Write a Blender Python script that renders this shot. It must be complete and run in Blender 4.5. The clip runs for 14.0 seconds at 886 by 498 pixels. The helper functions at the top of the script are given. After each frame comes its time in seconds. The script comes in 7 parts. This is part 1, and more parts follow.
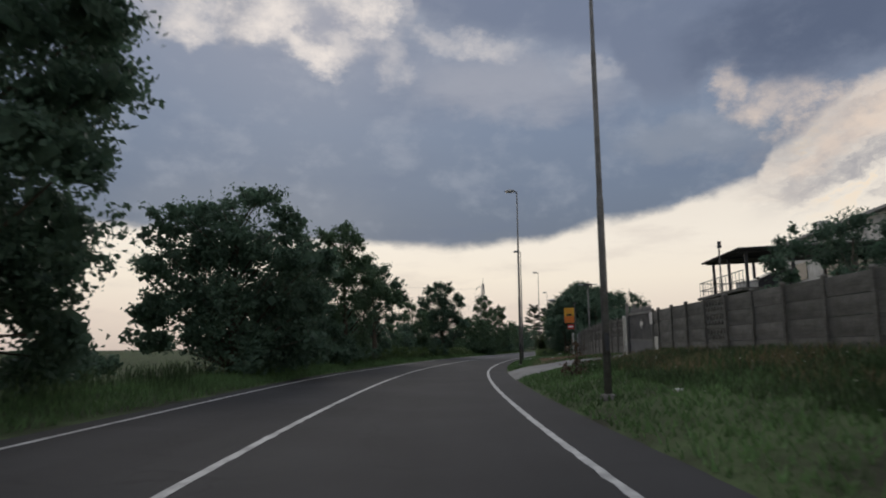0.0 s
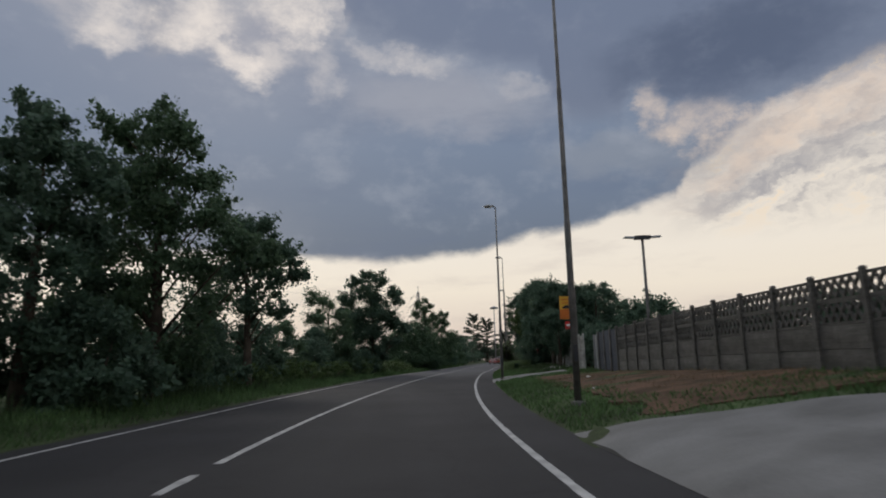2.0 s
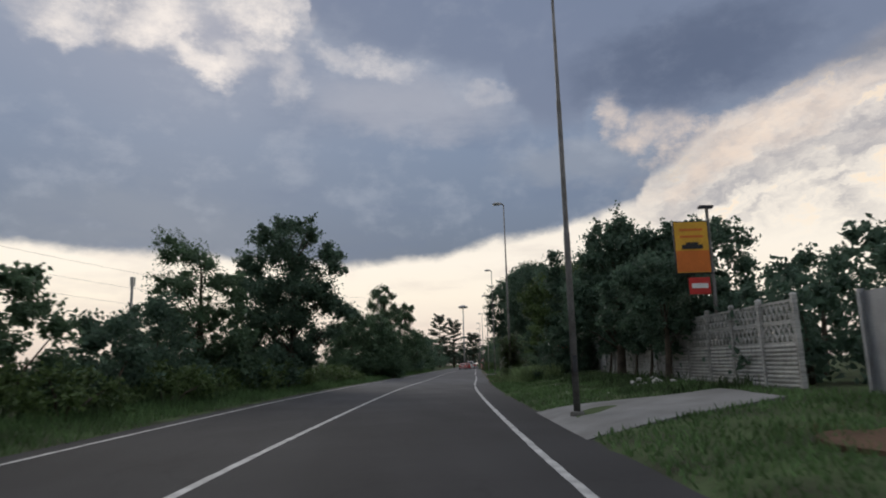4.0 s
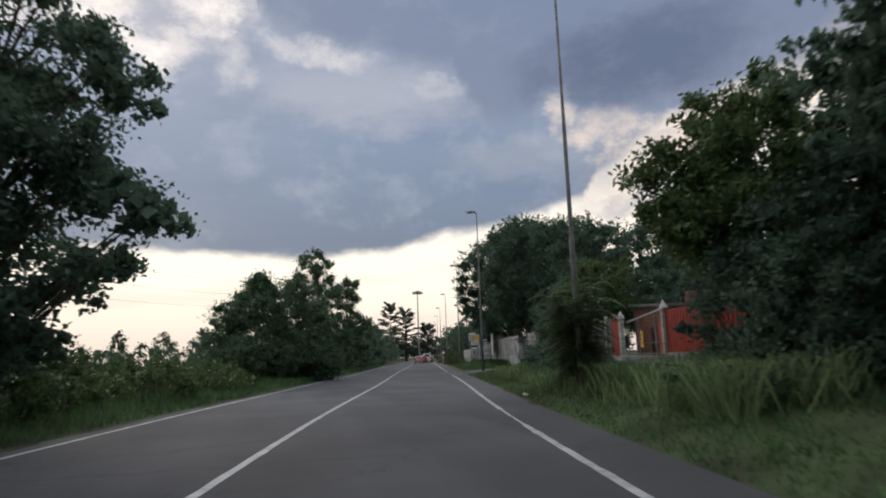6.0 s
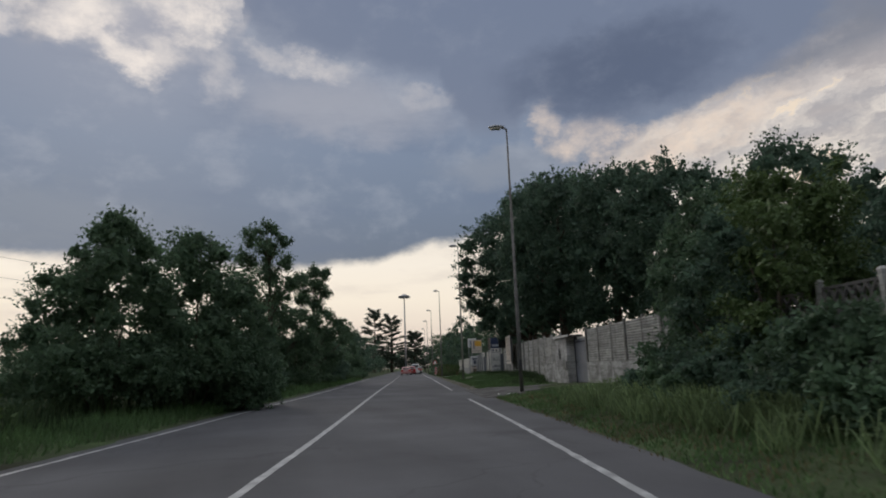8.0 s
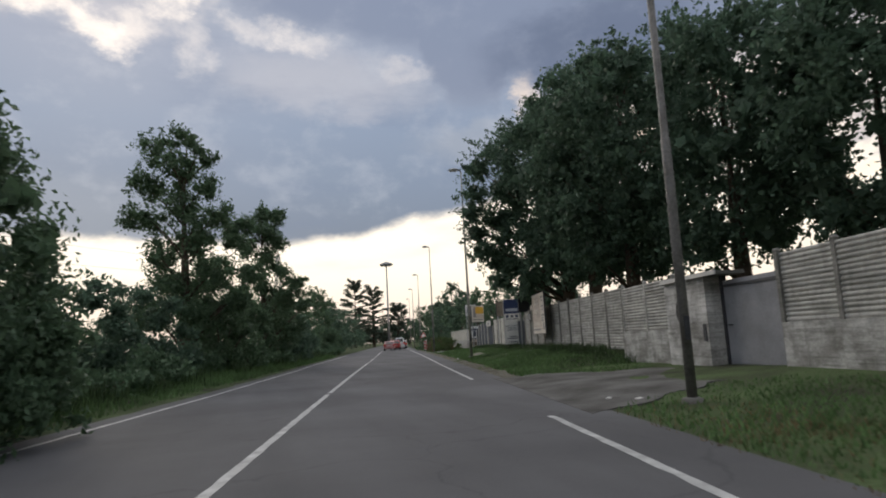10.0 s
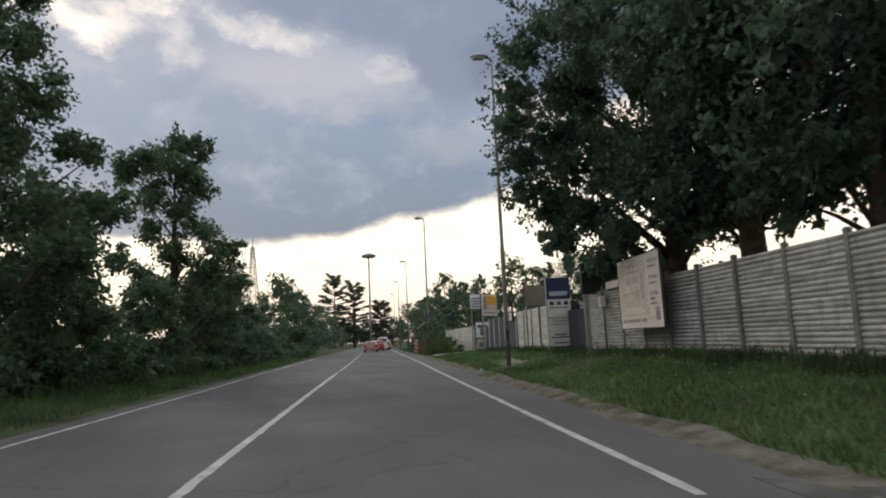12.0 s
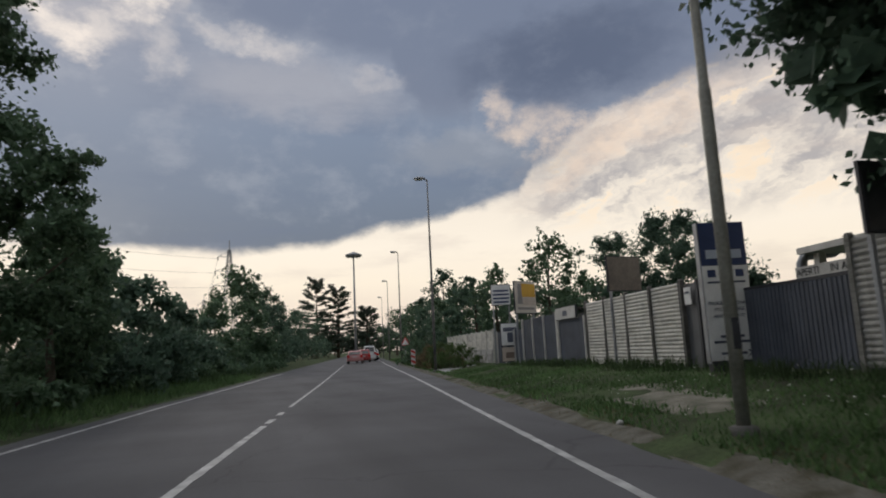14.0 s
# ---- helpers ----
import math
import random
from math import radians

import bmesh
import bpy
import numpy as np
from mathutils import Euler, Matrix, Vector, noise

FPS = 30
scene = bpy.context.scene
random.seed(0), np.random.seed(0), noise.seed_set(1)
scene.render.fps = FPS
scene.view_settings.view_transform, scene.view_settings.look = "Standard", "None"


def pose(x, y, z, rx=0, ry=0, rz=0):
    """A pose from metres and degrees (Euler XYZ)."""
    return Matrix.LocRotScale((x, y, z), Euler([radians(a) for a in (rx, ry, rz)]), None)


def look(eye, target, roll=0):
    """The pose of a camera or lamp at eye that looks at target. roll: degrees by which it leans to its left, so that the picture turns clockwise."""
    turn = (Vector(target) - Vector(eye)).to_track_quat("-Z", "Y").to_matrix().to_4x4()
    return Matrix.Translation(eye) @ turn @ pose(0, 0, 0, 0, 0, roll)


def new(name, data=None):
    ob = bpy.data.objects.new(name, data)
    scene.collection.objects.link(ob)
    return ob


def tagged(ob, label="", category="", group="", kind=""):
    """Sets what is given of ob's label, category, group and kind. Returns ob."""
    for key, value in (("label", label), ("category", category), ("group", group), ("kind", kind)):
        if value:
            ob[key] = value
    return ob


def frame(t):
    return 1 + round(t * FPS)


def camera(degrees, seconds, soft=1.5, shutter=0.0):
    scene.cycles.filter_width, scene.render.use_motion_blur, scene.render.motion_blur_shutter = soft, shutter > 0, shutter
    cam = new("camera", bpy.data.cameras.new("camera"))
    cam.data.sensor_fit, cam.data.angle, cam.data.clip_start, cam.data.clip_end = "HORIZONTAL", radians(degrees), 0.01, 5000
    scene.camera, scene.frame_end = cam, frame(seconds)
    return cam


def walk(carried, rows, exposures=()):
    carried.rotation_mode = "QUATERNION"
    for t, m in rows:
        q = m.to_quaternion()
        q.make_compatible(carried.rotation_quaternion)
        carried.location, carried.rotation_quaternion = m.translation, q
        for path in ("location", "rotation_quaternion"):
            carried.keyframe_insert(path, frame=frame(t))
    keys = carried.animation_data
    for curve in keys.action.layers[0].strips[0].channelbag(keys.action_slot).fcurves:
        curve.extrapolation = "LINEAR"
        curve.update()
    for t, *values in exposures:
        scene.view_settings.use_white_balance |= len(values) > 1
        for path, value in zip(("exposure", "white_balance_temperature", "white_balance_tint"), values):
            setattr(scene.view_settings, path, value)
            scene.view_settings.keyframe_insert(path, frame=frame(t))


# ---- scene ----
# Camera: seconds, x, y, z, yaw, pitch, roll
PATH = [
    (0, 0.000, -0.000, 1.223, 0.20, 8.83, 0.36),
    (0.5, -0.141, 5.886, 1.212, -0.91, 9.50, 0.57),
    (1, -0.172, 11.741, 1.215, -4.32, 9.75, 1.11),
    (1.5, -0.060, 17.497, 1.199, -5.15, 9.74, 1.22),
    (2, 0.111, 23.205, 1.197, -5.73, 9.94, 1.56),
    (2.5, 0.452, 28.948, 1.197, -5.95, 10.23, 1.68),
    (5, 3.757, 58.339, 1.207, -12.09, 9.99, 1.68),
    (5.5, 4.547, 64.047, 1.183, -13.19, 9.15, 1.91),
    (6, 5.387, 69.878, 1.211, -13.55, 9.55, 1.97),
    (6.5, 6.281, 75.418, 1.190, -13.72, 9.88, 2.50),
    (7, 7.026, 79.303, 1.209, -13.94, 10.25, 2.65),
    (7.5, 7.766, 82.803, 1.221, -14.39, 10.17, 2.55),
    (8, 8.497, 86.575, 1.234, -14.79, 10.44, 2.20),
    (8.5, 9.250, 90.219, 1.214, -14.98, 9.73, 2.20),
    (9, 9.950, 93.915, 1.222, -15.38, 8.43, 2.58),
    (11.5, 13.719, 111.870, 1.193, -17.55, 8.02, 2.73),
    (12, 14.417, 115.382, 1.188, -17.88, 8.07, 2.61),
    (12.5, 15.164, 118.818, 1.198, -18.05, 8.24, 2.56),
    (13, 15.928, 122.181, 1.211, -18.38, 8.22, 2.54),
    (13.5, 16.617, 125.458, 1.224, -18.75, 8.53, 2.55),
    (14, 17.361, 128.679, 1.227, -19.07, 8.81, 2.80),
]
cam = camera(69.49, 14.0, 1.9, 0.2)
EXPOSURES = [(0, -0.08, 6500, 10), (1.5, -0.14, 6500, 10), (2.5, -0.12, 6500, 10), (5, 0.34, 6500, 10), (5.5, 0.44, 6500, 10), (6, 0.34, 6500, 10), (6.5, 0.08, 6500, 10), (7.5, -0.12, 6500, 10), (8.2, 0.05, 6550, 10), (9, 0.36, 6600, 10), (11.5, 0.55, 7000, 10), (12.5, 0.6, 7000, 10), (13, 0.5, 7000, 10), (14, 0.06, 6700, 10)]
walk(cam, [(t, pose(x, y, z, 90 + pitch, roll, yaw)) for t, x, y, z, yaw, pitch, roll in PATH], EXPOSURES)

# ---- light: overcast evening sky with a bright gap over the horizon ----
SUN_AZ, SUN_EL = -13.0, 26.0      # degrees right of +y, above the horizon


def srgb(r, g, b):
    return tuple(((c / 255 + 0.055) / 1.055) ** 2.4 if c > 10 else c / 255 / 12.92 for c in (r, g, b))


world = bpy.data.worlds.new("evening_sky")
scene.world = world
world.use_nodes = True
wt = world.node_tree
wt.nodes.clear()


def wmath(op, a, b=0.0, c=0.0):
    n = wt.nodes.new("ShaderNodeMath")
    n.operation = op
    for i, v in enumerate((a, b, c)):
        if isinstance(v, (int, float)):
            n.inputs[i].default_value = v
        else:
            wt.links.new(v, n.inputs[i])
    return n.outputs[0]


def wstep(x, a, b):
    n = wt.nodes.new("ShaderNodeMapRange")
    n.interpolation_type = "SMOOTHSTEP"
    wt.links.new(x, n.inputs[0])
    n.inputs[1].default_value, n.inputs[2].default_value = a, b
    return n.outputs[0]


def wmix(fac, a, b):
    n = wt.nodes.new("ShaderNodeMix")
    n.data_type = "RGBA"
    for sock, v in ((n.inputs[0], fac), (n.inputs[6], a), (n.inputs[7], b)):
        if isinstance(v, tuple):
            sock.default_value = (*v, 1)
        elif isinstance(v, (int, float)):
            sock.default_value = v
        else:
            wt.links.new(v, sock)
    return n.outputs[2]


def wnoise(vec, scale, detail=5.0, rough=0.55, stretch=(1, 1, 1), shift=(0, 0, 0)):
    m = wt.nodes.new("ShaderNodeMapping")
    m.inputs["Scale"].default_value = stretch
    m.inputs["Location"].default_value = shift
    wt.links.new(vec, m.inputs[0])
    n = wt.nodes.new("ShaderNodeTexNoise")
    n.inputs["Scale"].default_value, n.inputs["Detail"].default_value, n.inputs["Roughness"].default_value = scale, detail, rough
    wt.links.new(m.outputs[0], n.inputs[0])
    return n.outputs[0]


def wramp(x, lo, hi, stops):
    """A value that follows x through (x, value) stops."""
    top = max(v for _, v in stops)
    n = wt.nodes.new("ShaderNodeValToRGB")
    n.color_ramp.interpolation = "EASE" if len(stops) < 3 else "LINEAR"
    wt.links.new(wmath("DIVIDE", wmath("SUBTRACT", x, lo), hi - lo), n.inputs[0])
    el = n.color_ramp.elements
    while len(el) < len(stops):
        el.new(0.5)
    for e, (p, v) in zip(el, stops):
        e.position = (p - lo) / (hi - lo)
        e.color = (v / top,) * 3 + (1,)
    return wmath("MULTIPLY", n.outputs[0], top)


def wgrad(x, stops):
    lo, hi = stops[0][0], stops[-1][0]
    n = wt.nodes.new("ShaderNodeValToRGB")
    wt.links.new(wmath("DIVIDE", wmath("SUBTRACT", x, lo), hi - lo), n.inputs[0])
    el = n.color_ramp.elements
    while len(el) < len(stops):
        el.new(0.5)
    for e, (p, c) in zip(el, stops):
        e.position, e.color = (p - lo) / (hi - lo), (*srgb(*c), 1)
    return n.outputs[0]


def wblob(a0, e0, ra, re, tilt=0.0, torn=0.0):
    """A soft oval patch of sky, 1 in its middle; tilt: degrees by which it rises to the right; torn: how far noise frays it."""
    c, s = math.cos(radians(tilt)), math.sin(radians(tilt))
    da, de = wmath("SUBTRACT", azw, a0), wmath("SUBTRACT", elw, e0)
    u = wmath("ADD", wmath("MULTIPLY", da, c / ra), wmath("MULTIPLY", de, s / ra))
    v = wmath("SUBTRACT", wmath("MULTIPLY", de, c / re), wmath("MULTIPLY", da, s / re))
    heart = wmath("SUBTRACT", 1.0, wmath("ADD", wmath("MULTIPLY", u, u), wmath("MULTIPLY", v, v)))
    if not torn:
        return wstep(heart, 0.0, 1.0)
    return wstep(wmath("ADD", heart, wmath("MULTIPLY", fray, torn)), -0.5, 1.7)


def wlay(col, mask, amount, paint):
    return wmix(wmath("MULTIPLY", mask, amount), col, srgb(*paint))


coords = wt.nodes.new("ShaderNodeTexCoord").outputs["Generated"]
split = wt.nodes.new("ShaderNodeSeparateXYZ")
wt.links.new(coords, split.inputs[0])
az = wmath("MULTIPLY", wmath("ARCTAN2", split.outputs[0], split.outputs[1]), 57.2958)
el = wmath("MULTIPLY", wmath("ARCSINE", split.outputs[2]), 57.2958)
big = wmath("SUBTRACT", wnoise(coords, 5.0, 6, 0.6, (1, 1, 1.6)), 0.5)
fine = wmath("SUBTRACT", wnoise(coords, 16.0, 7, 0.62, (1, 1, 1.7), (3, 1, 0)), 0.5)
fine_b = wmath("SUBTRACT", wnoise(coords, 15.0, 7, 0.62, (1, 1, 1.7), (8, 5, 2)), 0.5)
streak = wnoise(coords, 4.5, 6, 0.58, (1, 1, 4.0), (1, 4, 2))
lumps = wnoise(coords, 11.0, 7, 0.6, (1, 1, 1.5), (7, 2, 1))
fray = wmath("SUBTRACT", wnoise(coords, 24.0, 8, 0.68, (1, 1, 1.4), (5, 3, 9)), 0.5)
azw = wmath("ADD", az, wmath("MULTIPLY", fine, 5.5))
elw = wmath("ADD", el, wmath("MULTIPLY", fine_b, 4.5))

# open sky under the cloud deck, with faint wisps that rise to the right
gap = wgrad(el, [(0, (206, 192, 184)), (3, (232, 217, 203)), (6.0, (248, 236, 218)), (9, (249, 239, 224)), (15, (238, 229, 217)), (24, (206, 200, 200))])
slant = wmath("SUBTRACT", elw, wmath("MULTIPLY", azw, 0.32))
wisp_vec = wt.nodes.new("ShaderNodeCombineXYZ")
wt.links.new(wmath("MULTIPLY", azw, 0.11), wisp_vec.inputs[0])
wt.links.new(wmath("MULTIPLY", slant, 0.26), wisp_vec.inputs[1])
wisps = wmath("ADD", wnoise(wisp_vec.outputs[0], 1.6, 6, 0.6, (1, 1, 1), (3, 7, 1)), wmath("MULTIPLY", fine, 0.25))
right_side = wmath("MULTIPLY", wstep(az, 24.0, 31.0), wstep(el, 8.5, 12.5))
gap = wmix(wmath("MULTIPLY", right_side, wmath("MULTIPLY", wstep(wisps, 0.38, 0.68), 0.85)), gap, srgb(163, 161, 166))
gap = wmix(wmath("MULTIPLY", right_side, wmath("MULTIPLY", wstep(wisps, 0.44, 0.36), 0.8)), gap, srgb(250, 230, 204))
gap = wmix(wmath("MULTIPLY", wstep(streak, 0.48, 0.66), 0.3), gap, srgb(196, 184, 178))
# the wide blue-grey deck, whose lower rim climbs to the right and ends in a ragged front
rim = wramp(wmath("ADD", az, wmath("MULTIPLY", fine, 1.5)), -180, 180, [(-180, 11), (-60, 10), (-21, 9.7), (-8, 9.2), (0, 8.75), (4.5, 8.95), (9, 9.5), (13.8, 10.7), (19.6, 11.5), (24, 12.7), (26.9, 13.1), (27.5, 15.0), (30.4, 16.6), (33, 18.2), (36, 20), (48, 24), (80, 20), (180, 11)])
above = wmath("SUBTRACT", wmath("ADD", el, wmath("MULTIPLY", fine_b, 1.9)), rim)
deck_mask = wstep(above, -0.45, 0.75)
deck = wgrad(el, [(7, (120, 127, 138)), (10, (109, 120, 137)), (14, (115, 128, 148)), (19, (122, 136, 158)), (25, (134, 144, 164)), (32, (146, 154, 170)), (45, (196, 200, 208)), (90, (226, 228, 232))])
deck = wlay(deck, wblob(-17.0, 11.5, 14.0, 4.5), 0.5, (134, 142, 155))
deck = wlay(deck, wblob(7.0, 22.8, 13.0, 3.6, -4), 0.75, (163, 166, 177))
deck = wlay(deck, wblob(22.0, 17.2, 9.0, 2.4), 0.5, (150, 155, 165))
deck = wmix(wmath("MULTIPLY", wstep(lumps, 0.47, 0.72), 0.34), deck, srgb(168, 174, 186))
deck = wmix(wmath("MULTIPLY", wstep(streak, 0.5, 0.72), 0.3), deck, srgb(104, 117, 142))
sky_col = wmix(deck_mask, gap, deck)
sky_col = wlay(sky_col, wblob(31.0, 16.6, 6.5, 1.7, 24, 2.6), 0.6, (152, 153, 160))
sky_col = wlay(sky_col, wblob(39.5, 15.8, 7.0, 0.9, 14, 2.6), 0.55, (164, 162, 166))
# torn, sunlit wisps between the front of the deck and the dark shelf
for a0, e0, ra, re, tilt, amount in ((25.4, 20.8, 1.3, 1.2, 0, 0.8), (29.5, 19.3, 3.6, 1.5, 6, 0.85), (35.5, 18.5, 6.5, 1.4, 12, 0.8), (32.8, 15.6, 5.0, 1.0, 24, 0.9), (41.0, 18.6, 5.0, 1.2, 20, 0.7)):
    sky_col = wlay(sky_col, wblob(a0, e0, ra * 1.15, re * 1.25, tilt, 3.4), amount * 0.8, (236, 216, 198))
# the sun stands behind torn cloud high in front
torn_low = wramp(az, -180, 180, [(-180, 60), (-48, 40), (-26, 25.4), (-18, 26.0), (-13, 24.4), (-9.5, 24.6), (-6.5, 25.2), (-3.5, 26.6), (-1.5, 31.5), (6, 60), (180, 60)])
torn_mask = wstep(wmath("SUBTRACT", elw, torn_low), -0.8, 1.2)
sky_col = wlay(sky_col, wmath("MULTIPLY", torn_mask, wstep(lumps, 0.25, 0.6)), 0.75, (182, 181, 187))
sky_col = wlay(sky_col, wblob(-11.2, 28.0, 3.0, 1.5, 0, 1.5), 0.85, (142, 148, 166))
sky_col = wlay(sky_col, wblob(-19.4, 28.2, 1.8, 3.2, 0, 1.5), 0.8, (156, 158, 168))
for a0, e0, ra, re, tilt, amount in ((-16.2, 28.0, 3.0, 1.8, 20, 0.95), (-12.7, 25.6, 2.6, 1.2, -30, 1.0), (-10.0, 25.7, 2.0, 1.1, 20, 0.6), (-8.6, 31.0, 4.2, 2.4, 0, 1.0), (-6.3, 28.4, 1.9, 1.5, 30, 0.85), (-22.6, 27.0, 2.6, 1.7, 10, 0.85), (-5.0, 24.8, 1.5, 1.9, 0, 0.4), (0.6, 27.0, 3.0, 1.0, -10, 0.45), (4.8, 26.2, 3.0, 0.9, -10, 0.4), (14.8, 23.8, 2.4, 0.8, 0, 0.25)):
    sky_col = wlay(sky_col, wblob(a0, e0, ra * 1.2, re * 1.25, tilt, 3.0), amount * 0.85, (246, 236, 227))
# dark shelf over the right, and its blunt nose
shelf_low = wramp(wmath("ADD", az, wmath("MULTIPLY", fine, 1.6)), -180, 180, [(-180, 60), (-6, 60), (-3.6, 31), (-2.4, 28.4), (3, 27.0), (7, 26.2), (16.0, 24.9), (17.3, 20.7), (22.8, 19.7), (24.2, 22.0), (28, 19.6), (34, 19.2), (38, 19.7), (45, 20.4), (52, 21.2), (75, 32), (180, 60)])
over = wmath("SUBTRACT", wmath("ADD", el, wmath("MULTIPLY", fine_b, 2.2)), shelf_low)
shelf_mask = wmath("MULTIPLY", wstep(over, -0.5, 1.9), wmath("SUBTRACT", 1.0, wmath("MULTIPLY", wstep(lumps, 0.5, 0.75), 0.25)))
shelf = wgrad(el, [(17, (122, 130, 147)), (22, (117, 127, 148)), (32, (113, 125, 149)), (50, (170, 176, 188)), (90, (226, 228, 232))])
shelf = wlay(shelf, wblob(32.0, 24.6, 13.0, 4.6, 4), 0.9, (86, 97, 120))
shelf = wlay(shelf, wblob(49.0, 22.5, 8.0, 3.2, 25), 0.75, (132, 134, 143))
sky_col = wmix(wmath("MULTIPLY", shelf_mask, 0.94), sky_col, shelf)
# an overcast sky is brightest overhead
overhead = wt.nodes.new("ShaderNodeVectorMath")
overhead.operation = "SCALE"
wt.links.new(sky_col, overhead.inputs[0])
wt.links.new(wmath("ADD", 1.0, wmath("MULTIPLY", wstep(el, 34.0, 75.0), 0.55)), overhead.inputs["Scale"])
sky_col = overhead.outputs[0]
# the clear sky behind the clouds
nishita = wt.nodes.new("ShaderNodeTexSky")
nishita.sky_type, nishita.sun_disc = "NISHITA", False
nishita.sun_elevation, nishita.sun_rotation = radians(SUN_EL), radians(SUN_AZ)
clear = wt.nodes.new("ShaderNodeMix")
clear.data_type = "RGBA"
clear.inputs[0].default_value = 0.97
thin = wt.nodes.new("ShaderNodeVectorMath")
thin.operation = "SCALE"
thin.inputs["Scale"].default_value = 0.1
wt.links.new(nishita.outputs[0], thin.inputs[0])
wt.links.new(thin.outputs[0], clear.inputs[6])
wt.links.new(sky_col, clear.inputs[7])
background = wt.nodes.new("ShaderNodeBackground")
background.inputs[1].default_value = 1.0
wt.links.new(clear.outputs[2], background.inputs[0])
wout = wt.nodes.new("ShaderNodeOutputWorld")
wt.links.new(background.outputs[0], wout.inputs[0])

sun = new("sun", bpy.data.lights.new("sun", "SUN"))
sun.data.energy, sun.data.angle, sun.data.color = 0.6, radians(20), (1.0, 0.93, 0.84)
sun_way = Vector((math.sin(radians(SUN_AZ)) * math.cos(radians(SUN_EL)), math.cos(radians(SUN_AZ)) * math.cos(radians(SUN_EL)), math.sin(radians(SUN_EL))))
sun.matrix_world = look(sun_way * 100, (0, 0, 0))

# ---- materials ----


def material(name, color, rough=0.8, metal=0.0, var=0.25, scale=6.0, fine_scale=60.0, bump=0.15, bump_scale=0.0, dark=None, spec=0.4, per_object=0.0, translucent=0.0, per_island=0.0):
    """A surface with two scales of tone variation and a fine relief, in object metres."""
    m = bpy.data.materials.new(name)
    m.use_nodes = True
    nt = m.node_tree
    b = nt.nodes["Principled BSDF"]
    b.inputs["Roughness"].default_value, b.inputs["Metallic"].default_value = rough, metal
    b.inputs["Specular IOR Level"].default_value = spec
    pos = nt.nodes.new("ShaderNodeTexCoord").outputs["Object"]
    n1, n2 = nt.nodes.new("ShaderNodeTexNoise"), nt.nodes.new("ShaderNodeTexNoise")
    n1.inputs["Scale"].default_value, n1.inputs["Detail"].default_value = scale, 4
    n2.inputs["Scale"].default_value, n2.inputs["Detail"].default_value = fine_scale, 3
    nt.links.new(pos, n1.inputs[0])
    nt.links.new(pos, n2.inputs[0])
    low = tuple(c * (1 - var) for c in color) if dark is None else dark
    high = tuple(min(1, c * (1 + var)) for c in color)
    ramp = nt.nodes.new("ShaderNodeValToRGB")
    ramp.color_ramp.elements[0].position, ramp.color_ramp.elements[1].position = 0.32, 0.68
    ramp.color_ramp.elements[0].color, ramp.color_ramp.elements[1].color = (*low, 1), (*high, 1)
    nt.links.new(n1.outputs[0], ramp.inputs[0])
    out = ramp.outputs[0]
    hsv = nt.nodes.new("ShaderNodeHueSaturation")
    val = nt.nodes.new("ShaderNodeMapRange")
    val.inputs[1].default_value, val.inputs[2].default_value = 0.3, 0.7
    val.inputs[3].default_value, val.inputs[4].default_value = 1 - var * 0.6, 1 + var * 0.6
    nt.links.new(n2.outputs[0], val.inputs[0])
    nt.links.new(out, hsv.inputs["Color"])
    value = val.outputs[0]
    for amount, node, sock in ((per_object, "ShaderNodeObjectInfo", "Random"), (per_island, "ShaderNodeNewGeometry", "Random Per Island")):
        if amount:
            r = nt.nodes.new("ShaderNodeMapRange")
            r.inputs[3].default_value, r.inputs[4].default_value = 1 - amount, 1 + amount
            nt.links.new(nt.nodes.new(node).outputs[sock], r.inputs[0])
            mul = nt.nodes.new("ShaderNodeMath")
            mul.operation = "MULTIPLY"
            nt.links.new(value, mul.inputs[0])
            nt.links.new(r.outputs[0], mul.inputs[1])
            value = mul.outputs[0]
    nt.links.new(value, hsv.inputs["Value"])
    nt.links.new(hsv.outputs[0], b.inputs["Base Color"])
    if bump:
        bp = nt.nodes.new("ShaderNodeBump")
        bp.inputs["Strength"].default_value, bp.inputs["Distance"].default_value = bump, 0.02
        nt.links.new((n2 if not bump_scale else n1).outputs[0], bp.inputs["Height"])
        nt.links.new(bp.outputs[0], b.inputs["Normal"])
    if translucent:
        tr = nt.nodes.new("ShaderNodeBsdfTranslucent")
        nt.links.new(hsv.outputs[0], tr.inputs[0])
        mix = nt.nodes.new("ShaderNodeMixShader")
        mix.inputs[0].default_value = translucent
        nt.links.new(b.outputs[0], mix.inputs[1])
        nt.links.new(tr.outputs[0], mix.inputs[2])
        nt.links.new(mix.outputs[0], nt.nodes["Material Output"].inputs[0])
    return m


